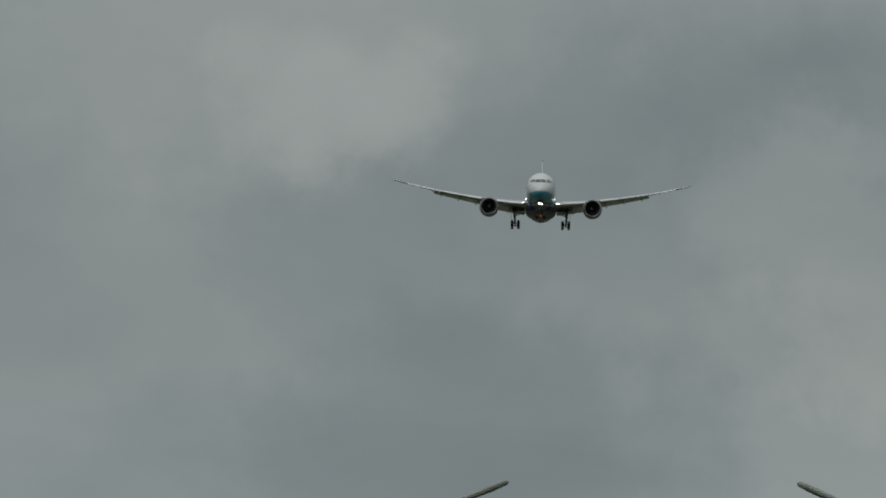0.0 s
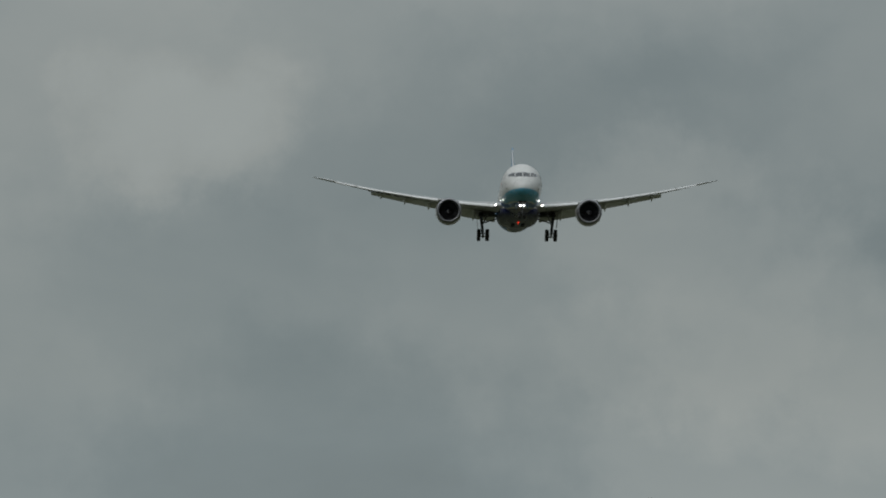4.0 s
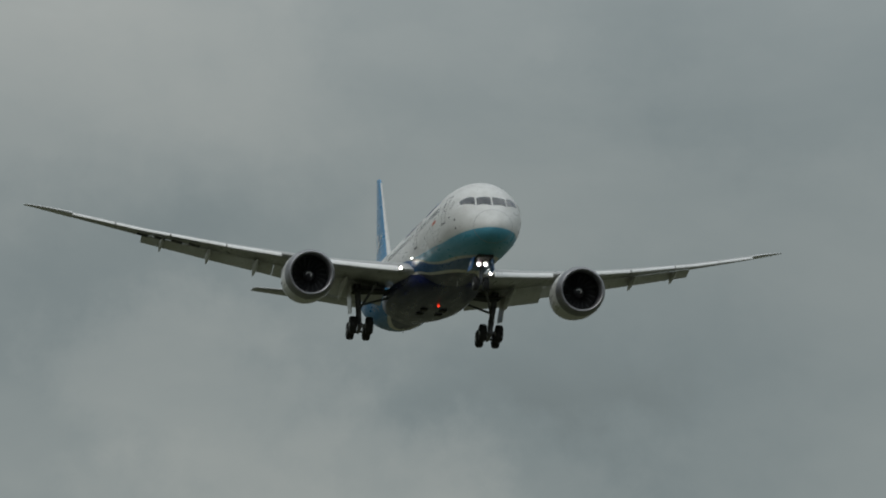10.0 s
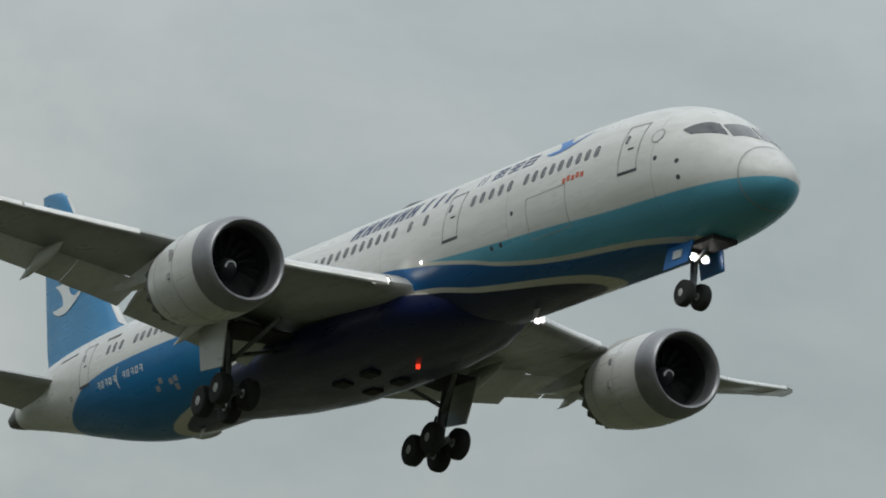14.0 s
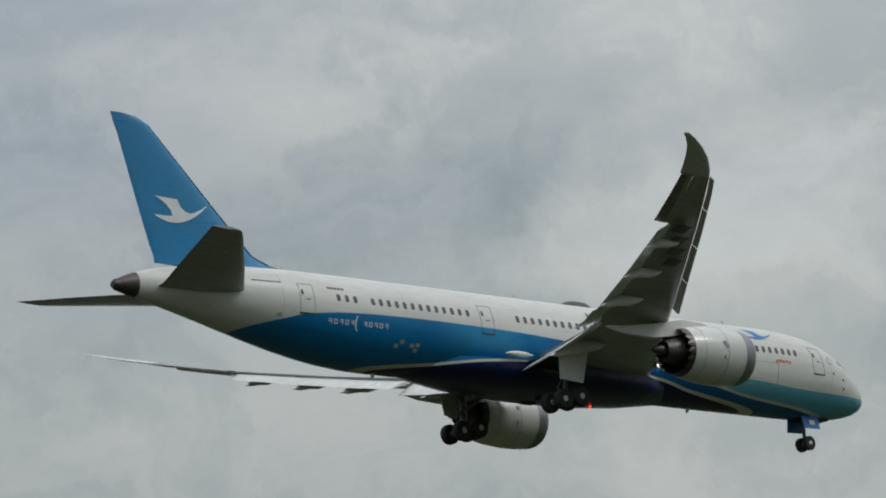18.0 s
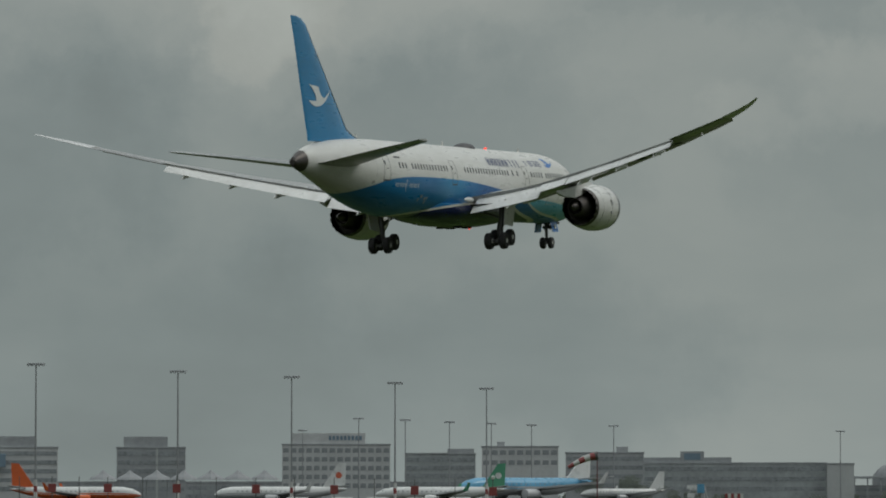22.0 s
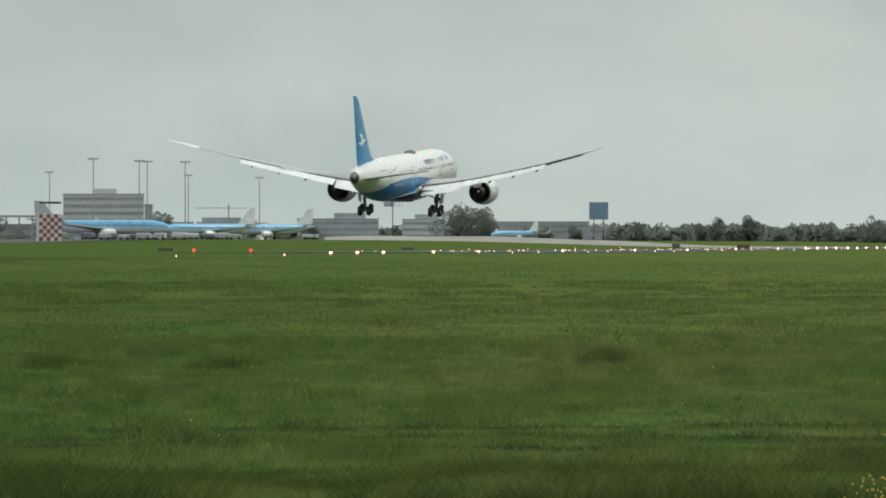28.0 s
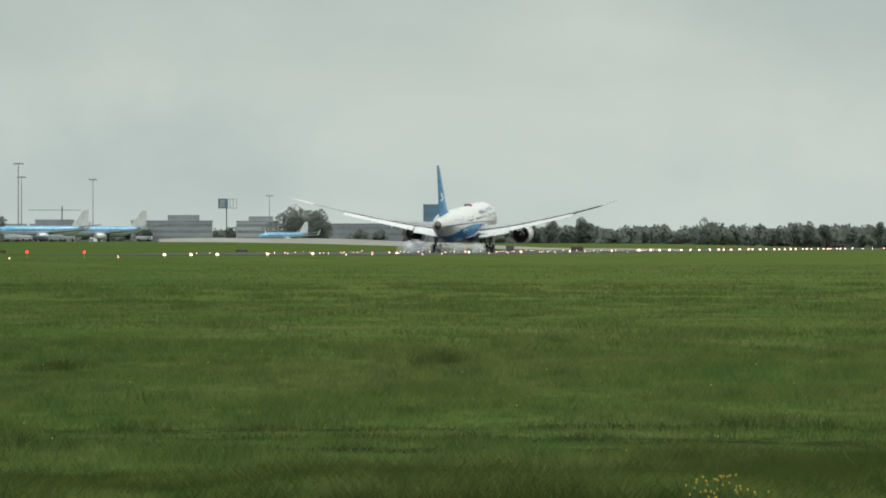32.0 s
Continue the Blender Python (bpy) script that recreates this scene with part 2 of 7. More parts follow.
def plain(name, color, rough=0.5, metal=0.0, grain=6.0, vary=0.18, bump=0.0, coat=0.0):
    """A painted or bare surface with soiling at two scales."""
    k = Mat(name, color, rough, metal, coat)
    big, small = k.noise(grain * 0.15, 3), k.noise(grain, 5)
    f = k.math("ADD", k.math("MULTIPLY", big, 0.6), k.math("MULTIPLY", small, 0.4))
    dark = tuple(c * (1 - vary) for c in color)
    light = tuple(min(1, c * (1 + vary * 0.5)) for c in color)
    k.color(k.mix(k.range(f, 0.35, 0.65), dark, light))
    k.rough(k.range(small, 0.3, 0.7, max(0.02, rough - 0.08), min(1, rough + 0.08)))
    if bump:
        k.bump(small, bump)
    return k.m


def glowing(name, color, strength):
    m = bpy.data.materials.new(name)
    m.use_nodes = True
    b = m.node_tree.nodes["Principled BSDF"]
    b.inputs["Base Color"].default_value = (*color, 1)
    b.inputs["Emission Color"].default_value = (*color, 1)
    b.inputs["Emission Strength"].default_value = strength
    return m


WHITE = (0.62, 0.62, 0.595)
TURQUOISE = (0.115, 0.38, 0.51)
MIDBLUE = (0.008, 0.105, 0.30)
TAILBLUE = (0.002, 0.185, 0.40)
AFTBLUE = (0.002, 0.150, 0.365)
NAVY = (0.005, 0.010, 0.055)
CREAM = (0.62, 0.60, 0.52)


def soiled(k, col, amount=0.22):
    """Rain streaks and grime over painted airframe skin."""
    streak = k.noise(1.0, 4, 0.6, stretch=(0.35, 1.6, 2.2))
    spots = k.noise(7.0, 4, 0.6)
    g = k.math("MULTIPLY", k.range(streak, 0.42, 0.72), k.range(spots, 0.3, 0.7, 0.55, 1.0))
    k.rough(k.range(streak, 0.3, 0.7, 0.24, 0.42))
    return k.mix(k.math("MULTIPLY", g, amount * 1.35), col, (0.42, 0.40, 0.36), "MULTIPLY")


def livery():
    k = Mat("fuselage_paint", WHITE, 0.3, 0.0, 0.05)
    k.b.inputs["Specular IOR Level"].default_value = 0.24
    x, y, z = k.xyz()
    u = k.math("DIVIDE", k.math("SUBTRACT", 30.0, x), 63.0)
    n = 63.0
    wob = k.math("MULTIPLY", k.math("SUBTRACT", k.noise(1.5, 2), 0.5), 0.004)
    zz = k.math("ADD", z, wob)
    top = k.curve(u, [(0 / n, -1.42), (6 / n, -1.55), (12 / n, -1.3), (18.4 / n, -1.02), (23 / n, -0.7), (30 / n, -0.2), (35 / n, 0.0), (45 / n, 0.02),
                      (49 / n, -0.2), (52 / n, -0.75), (54.5 / n, -1.35), (57 / n, -2.2), (1, -3.4)], -3.6, 0.6)
    l1 = k.curve(u, [(0, -3.3), (3 / n, -3.05), (7 / n, -2.68), (12 / n, -2.36), (15 / n, -2.0), (17.5 / n, -1.5), (20 / n, -1.08), (23 / n, -0.68), (26 / n, -0.2), (30 / n, 0.3), (1, 0.5)], -3.6, 0.6)
    l2 = k.curve(u, [(0, -3.55), (9 / n, -3.3), (11.5 / n, -2.98), (17.3 / n, -2.45), (22 / n, -1.85), (27 / n, -1.7), (31 / n, -1.85), (35.5 / n, -2.1),
                     (40 / n, -2.55), (44.5 / n, -3.0), (48 / n, -3.5), (1, -3.6)], -3.6, 0.6)

    def below(c, off=0.0):
        return k.range(k.math("SUBTRACT", k.math("ADD", c, off), zz), -0.012, 0.012)
    aft = k.range(u, 29.0 / n, 31.0 / n)
    mid = k.mix(aft, MIDBLUE, AFTBLUE)
    col = k.mix(below(top), WHITE, TURQUOISE)
    blue_under = k.math("MAXIMUM", below(l1), k.range(u, 28.5 / n, 34.0 / n))
    in_blue = k.math("MULTIPLY", below(top), blue_under)
    col = k.mix(in_blue, col, mid)
    glow = k.math("MULTIPLY", k.math("MULTIPLY", k.range(u, 32.5 / n, 34.5 / n), k.range(u, 40.5 / n, 37.0 / n)), k.range(zz, -1.9, -1.1))
    col = k.mix(k.math("MULTIPLY", k.math("MULTIPLY", glow, below(top)), 0.6), col, (0.03, 0.30, 0.56))
    line1 = k.math("MULTIPLY", k.math("SUBTRACT", below(l1, 0.14), below(l1)), k.math("LESS_THAN", u, 24.0 / n))
    col = k.mix(k.math("MULTIPLY", line1, below(top), True), col, CREAM)
    col = k.mix(below(l2, 0.17), col, CREAM)
    col = k.mix(below(l2), col, NAVY)
    # panel joints, a hair darker
    seam = k.math("LESS_THAN", k.math("PINGPONG", k.math("ADD", x, 3.1), 4.7), 0.018)
    col = k.mix(k.math("MULTIPLY", seam, 0.35), col, (0.12, 0.12, 0.12))
    k.color(soiled(k, col))
    return k.m


def painted(name, col, amount=0.2):
    k = Mat(name, col, 0.32, 0.0, 0.2)
    k.color(soiled(k, k.mix(k.range(k.noise(0.4, 3), 0.3, 0.7), col, tuple(c * 0.9 for c in col)), amount))
    return k.m


M_LIVERY = livery()
M_WHITE = painted("white_airframe_paint", WHITE)
M_WING = painted("grey_wing_paint", (0.34, 0.345, 0.335), 0.3)
M_WINGTOP = painted("pale_grey_flap_paint", (0.66, 0.665, 0.65), 0.25)
M_TAIL = painted("tail_blue_paint", TAILBLUE, 0.08)
M_SLAT = painted("bright_slat_metal", (0.74, 0.74, 0.72), 0.15)
# aileron: shade under the outer wing put into a darker grey
M_AILERON = painted("shade_dark_aileron_paint", (0.155, 0.155, 0.152), 0.15)
# pale tip paint, lifted further for the sky's glancing reflection
M_WINGEND = painted("pale_sky_sheen_tip_paint", (0.60, 0.605, 0.60), 0.2)
M_FINEDGE = painted("pale_fin_edge_paint", (0.56, 0.56, 0.54), 0.2)
M_LIP = plain("bare_metal_lip", (0.27, 0.27, 0.28), 0.45, 0.8, 8, 0.2)
M_DARKMETAL = plain("heat_stained_metal", (0.10, 0.09, 0.085), 0.45, 0.7, 6, 0.4)
M_TITAN = plain("exhaust_titanium", (0.095, 0.085, 0.08), 0.42, 0.85, 5, 0.35)
M_BLADE = plain("fan_blade_composite", (0.016, 0.016, 0.018), 0.35, 0.2, 9, 0.3)
M_DUCT = plain("duct_lining", (0.028, 0.028, 0.03), 0.6, 0.0, 10, 0.2)
M_SPIN = plain("spinner_paint", (0.05, 0.05, 0.055), 0.4, 0.0, 9, 0.2)
M_SWIRL = plain("white_swirl_paint", (0.7, 0.7, 0.7), 0.5, 0.0, 9, 0.1)
M_GEAR = plain("gear_steel", (0.16, 0.16, 0.165), 0.45, 0.5, 12, 0.35)
M_CHROME = plain("oleo_chrome", (0.62, 0.62, 0.62), 0.2, 0.95, 20, 0.1)
M_TYRE = plain("tyre_rubber", (0.018, 0.018, 0.018), 0.8, 0.0, 15, 0.3, 0.2)
M_RIM = plain("wheel_rim", (0.50, 0.50, 0.48), 0.5, 0.2, 20, 0.3)
M_GLASS = plain("dark_window_glass", (0.012, 0.014, 0.016), 0.08, 0.0, 3, 0.2, 0.0, 0.6)
M_CABIN = plain("cabin_window_shade", (0.055, 0.055, 0.055), 0.15, 0.0, 3, 0.3, 0.0, 0.5)
M_FRAME = plain("grey_door_outline", (0.33, 0.33, 0.33), 0.5, 0.0, 12, 0.2)
M_MARK = plain("navy_marking", (0.012, 0.03, 0.12), 0.4, 0.0, 8, 0.15)
M_MARKBLUE = plain("blue_marking", (0.015, 0.15, 0.45), 0.4, 0.0, 8, 0.15)
M_MARKPALE = plain("pale_marking", (0.66, 0.68, 0.68), 0.4, 0.0, 8, 0.1)
M_MARKRED = plain("red_gold_marking", (0.55, 0.12, 0.06), 0.4, 0.0, 8, 0.2)
M_MARKDARK = plain("dark_marking", (0.05, 0.05, 0.055), 0.5, 0.0, 8, 0.2)
M_LAMP = glowing("landing_lamp_glow", (1.0, 0.97, 0.9), 55.0)
M_BEACON = glowing("red_beacon_glow", (1.0, 0.05, 0.02), 1.5)


# ---- mesh helpers ----
def part(name, bm, material, parent=None, label="", smooth=False):
    """Links a bmesh, or (verts, faces), as ONE mesh object under a thing or under a part."""
    me = bpy.data.meshes.new(name)
    if isinstance(bm, tuple):
        me.from_pydata(bm[0], [], bm[1])
    else:
        bm.to_mesh(me)
        bm.free()
    me.materials.append(material)
    me.update()
    if smooth:
        me.polygons.foreach_set("use_smooth", [True] * len(me.polygons))
        me.set_sharp_from_angle(angle=radians(38))
    ob = new(name, me)
    if parent:
        ob.parent = parent
    if label:
        tagged(ob, label)
    return ob


def thing(name, label, category, group="", kind="", m=None):
    ob = tagged(new(name), label, category, group, kind)
    ob.empty_display_size = 0.5
    if m is not None:
        ob.matrix_world = m
    return ob


def again(name, ob, parent, m=None, label=""):
    """Another object on the same mesh."""
    o = new(name, ob.data)
    o.parent = parent
    if m is not None:
        o.matrix_basis = m
    if label:
        tagged(o, label)
    return o


def loft(rings, caps=(True, True), closed=True):
    """Verts and faces of a skin over rings of equal length."""
    n, k = len(rings), len(rings[0])
    vs = [tuple(p) for r in rings for p in r]
    fs = []
    for i in range(n - 1):
        for j in range(k if closed else k - 1):
            a, b = i * k + j, i * k + (j + 1) % k
            fs.append((a, b, b + k, a + k))
    if closed and caps[0]:
        fs.append(tuple(range(k - 1, -1, -1)))
    if closed and caps[1]:
        fs.append(tuple((n - 1) * k + j for j in range(k)))
    return vs, fs


def lathe(profile, seg=32, axis="x", at=(0, 0, 0), caps=(True, True)):
    """A turned form: profile of (along, radius)."""
    rings = []
    for a, r in profile:
        ring = []
        for j in range(seg):
            c, s = math.cos(2 * math.pi * j / seg) * r, math.sin(2 * math.pi * j / seg) * r
            p = {"x": (a, c, s), "y": (c, a, s), "z": (c, s, a)}[axis]
            ring.append((p[0] + at[0], p[1] + at[1], p[2] + at[2]))
        rings.append(ring)
    return loft(rings, caps)


def rod(a, b, r, r2=None, seg=12):
    a, b = Vector(a), Vector(b)
    r2 = r if r2 is None else r2
    q = (b - a).to_track_quat("Z", "Y").to_matrix()
    rings = []
    for p, rr in ((a, r), (b, r2)):
        rings.append([p + q @ Vector((math.cos(t) * rr, math.sin(t) * rr, 0)) for t in (2 * math.pi * j / seg for j in range(seg))])
    return loft(rings)


def box(x0, x1, y0, y1, z0, z1, bevel=0.0):
    bm = bmesh.new()
    bmesh.ops.create_cube(bm, size=1.0)
    for v in bm.verts:
        v.co = ((x0 + x1) / 2 + v.co.x * (x1 - x0), (y0 + y1) / 2 + v.co.y * (y1 - y0), (z0 + z1) / 2 + v.co.z * (z1 - z0))
    if bevel:
        bmesh.ops.bevel(bm, geom=bm.edges[:], offset=bevel, segments=1, affect="EDGES")
    return bm


def join(*vf):
    vs, fs = [], []
    for v, f in vf:
        o = len(vs)
        vs.extend(v)
        fs.extend(tuple(i + o for i in q) for q in f)
    return vs, fs


def slab(outline, thick, up=(0, 0, 1)):
    """A plate: an outline of points, and its twin pushed along up."""
    u = Vector(up) * thick
    a = [Vector(p) for p in outline]
    k = len(a)
    vs = [tuple(p) for p in a] + [tuple(p + u) for p in a]
    fs = [tuple(range(k - 1, -1, -1)), tuple(range(k, 2 * k))] + [(j, (j + 1) % k, (j + 1) % k + k, j + k) for j in range(k)]
    return vs, fs


# ---- the airliner ----
# Stations run aft from the nose; the origin lies 30 m aft, on the fuselage's centre line.
FUSE = [(0.0, -1.30, -1.42, 0.06), (0.12, -0.98, -1.74, 0.44), (0.45, -0.60, -2.05, 0.86), (1.0, -0.12, -2.32, 1.28), (1.7, 0.40, -2.52, 1.66), (2.5, 1.05, -2.67, 1.99),
        (3.5, 1.72, -2.80, 2.30), (4.5, 2.20, -2.88, 2.52), (6.0, 2.62, -2.94, 2.71), (8.0, 2.87, -2.97, 2.83), (10.5, 2.97, -2.97, 2.885), (20.0, 2.97, -2.97, 2.885),
        (32.0, 2.97, -2.97, 2.885), (44.0, 2.97, -2.96, 2.885), (47.0, 2.97, -2.76, 2.84), (50.0, 2.95, -2.30, 2.66), (53.0, 2.88, -1.66, 2.32), (56.0, 2.70, -0.96, 1.86),
        (59.0, 2.30, -0.30, 1.27), (61.0, 1.86, 0.10, 0.76), (62.2, 1.45, 0.34, 0.44), (62.72, 1.20, 0.46, 0.30)]
_fs = np.array(FUSE)


def fuse_at(s):
    """Top, bottom and half width of the fuselage at a station, on a smooth curve through the stations."""
    i = int(np.clip(np.searchsorted(_fs[:, 0], s) - 1, 0, len(_fs) - 2))
    h = _fs[i + 1, 0] - _fs[i, 0]
    u = min(max((s - _fs[i, 0]) / h, 0), 1)

    def slope(j):
        if j == 0 or j == len(_fs) - 1:
            a, b = (0, 1) if j == 0 else (j - 1, j)
            return (_fs[b, 1:] - _fs[a, 1:]) / (_fs[b, 0] - _fs[a, 0])
        d0 = (_fs[j, 1:] - _fs[j - 1, 1:]) / (_fs[j, 0] - _fs[j - 1, 0])
        d1 = (_fs[j + 1, 1:] - _fs[j, 1:]) / (_fs[j + 1, 0] - _fs[j, 0])
        return np.where(d0 * d1 > 0, 2 * d0 * d1 / np.where(d0 + d1 == 0, 1, d0 + d1), 0)
    a, b, m0, m1 = _fs[i, 1:], _fs[i + 1, 1:], slope(i) * h, slope(i + 1) * h
    return (2 * u**3 - 3 * u**2 + 1) * a + (u**3 - 2 * u**2 + u) * m0 + (-2 * u**3 + 3 * u**2) * b + (u**3 - u**2) * m1


def skin(s, z, side, off=0.0):
    """A point on the fuselage's side at station s and height z; side -1 is starboard."""
    top, bot, hw = fuse_at(s)
    c, h = (top + bot) / 2, (top - bot) / 2
    q = max(-0.999, min(0.999, (z - c) / h))
    w = hw * math.sqrt(1 - q * q)
    n = Vector((0, w / hw**2, (z - c) / h**2)).normalized()
    return (30 - s, side * (w + n.y * off), z + n.z * off)


def skin_patch(s0, s1, z0, z1, side, off=0.012, ns=2, nz=3, rnd=0.0):
    """A thin plate that follows the fuselage's skin; rnd rounds its corners."""
    ring_out = []
    k = 6
    if rnd:
        for cx, cz, a0 in ((s1 - rnd, z1 - rnd, 0), (s0 + rnd, z1 - rnd, 90), (s0 + rnd, z0 + rnd, 180), (s1 - rnd, z0 + rnd, 270)):
            for j in range(k):
                a = radians(a0 + 90 * j / (k - 1))
                ring_out.append((cx + math.cos(a) * rnd, cz + math.sin(a) * rnd))
    else:
        for j in range(nz + 1):
            ring_out.append((s1, z0 + (z1 - z0) * j / nz))
        for j in range(nz + 1):
            ring_out.append((s0, z1 + (z0 - z1) * j / nz))
    o = [skin(s, z, side, off) for s, z in ring_out]
    i = [skin(s, z, side, -0.02) for s, z in ring_out]
    n = len(o)
    c = skin((s0 + s1) / 2, (z0 + z1) / 2, side, off)
    vs = o + i + [c]
    fs = [(j, (j + 1) % n, 2 * n) for j in range(n)] + [(j, j + n, (j + 1) % n + n, (j + 1) % n) for j in range(n)]
    return vs, fs


def skin_shape(points, side, off=0.014):
    """A painted shape with the given outline (s, z) on the fuselage's side."""
    o = [skin(s, z, side, off) for s, z in points]
    i = [skin(s, z, side, -0.01) for s, z in points]
    n = len(o)
    return o + i, [tuple(range(n))] + [(j, j + n, (j + 1) % n + n, (j + 1) % n) for j in range(n)]


def crown_pane(corners, side, off=0.018):
    """A pane on the upper skin with corners of (station, distance from the middle), fanned from its centre in rings."""
    edge = []
    for (s0, y0), (s1, y1) in zip(corners, corners[1:] + corners[:1]):
        edge += [(s0 + (s1 - s0) * q / 5, y0 + (y1 - y0) * q / 5) for q in range(5)]
    cs, cy = sum(p[0] for p in edge) / len(edge), sum(p[1] for p in edge) / len(edge)

    def at(s, y, o):
        top, bot, hw = fuse_at(s)
        c, h = (top + bot) / 2, (top - bot) / 2
        z = c + h * math.sqrt(max(0.0, 1 - (y / hw) ** 2))
        n = Vector((0.45, y / hw**2, (z - c) / h**2)).normalized()
        return (30 - s + n.x * o, side * (y + n.y * o), z + n.z * o)
    vs, n = [], len(edge)
    for k in (1.0, 0.66, 0.33):
        vs += [at(cs + (s - cs) * k, cy + (y - cy) * k, off) for s, y in edge]
    vs += [at(s, y, -0.02) for s, y in edge] + [at(cs, cy, off)]
    fs = []
    for r in range(2):
        fs += [(r * n + j, r * n + (j + 1) % n, (r + 1) * n + (j + 1) % n, (r + 1) * n + j) for j in range(n)]
    fs += [(2 * n + j, 2 * n + (j + 1) % n, 4 * n) for j in range(n)] + [(j, 3 * n + j, 3 * n + (j + 1) % n, (j + 1) % n) for j in range(n)]
    return vs, fs


def skin_strip(low, high, put):
    """A painted ribbon between two outlines, laid on a skin by put."""
    n = len(low)
    vs = [put(*p) for p in low] + [put(*p) for p in high]
    return vs, [(j, j + 1, n + j + 1, n + j) for j in range(n - 1)]


def skin_frame(s0, s1, z0, z1, side, w=0.05, off=0.014):
    """A door's outline: four strips that follow the skin."""
    return join(skin_patch(s0, s1, z1 - w, z1, side, off, 2, 1), skin_patch(s0, s1, z0, z0 + w, side, off, 2, 1),
                skin_patch(s0, s0 + w, z0, z1, side, off, 1, 8), skin_patch(s1 - w, s1, z0, z1, side, off, 1, 8))


def airfoil(le, chord, thick, n=12, blunt=0.0, camber=0.015):
    """Section points (aft, up) from the trailing edge over the top to the nose and back below."""
    pts = []
    for i in range(2 * n + 1):
        a = math.pi * i / n
        x = 0.5 * (1 + math.cos(a))
        t = 5 * thick * (0.2969 * math.sqrt(max(x, 0)) - 0.126 * x - 0.3516 * x * x + 0.2843 * x**3 - 0.1036 * x**4)
        t = max(t, blunt * x)
        z = camber * 4 * x * (1 - x) + (t if i <= n else -t)
        pts.append((le + x * chord, z * chord))
    return pts[:-1]


def wing_skin(sections, side):
    """Loft over (y, leading edge, chord, z, thickness, blunt)."""
    rings = []
    for y, le, ch, z, th, bl in sections:
        ring = [(30 - s, side * y, z + up + (s - le) * washout(y)) for s, up in airfoil(le, ch, th, 12, bl)]
        rings.append(ring if side > 0 else ring[::-1])
    return loft(rings)


WING = [(1.5, 20.9, 33.4, -1.60), (3.0, 21.95, 33.5, -1.42), (6.5, 24.4, 33.6, -0.93), (10.0, 26.9, 33.95, -0.32), (15.0, 30.4, 35.8, 0.74), (21.5, 34.85, 38.45, 2.28),
        (26.0, 37.95, 40.4, 3.52), (27.2, 38.95, 41.1, 3.90), (28.2, 40.0, 41.75, 4.22), (29.1, 41.25, 42.45, 4.52), (29.7, 42.3, 43.1, 4.74), (30.07, 43.15, 43.6, 4.88)]
_w = np.array(WING)


def wing_at(y):
    return [float(np.interp(y, _w[:, 0], _w[:, j])) for j in (1, 2, 3)]


def washout(y):
    """Slope by which the loaded outer wing twists nose-down."""
    return math.tan(radians(float(np.interp(y, (10, 16, 22, 26, 30), (0.0, 0.3, 0.6, 0.4, -0.6)))))


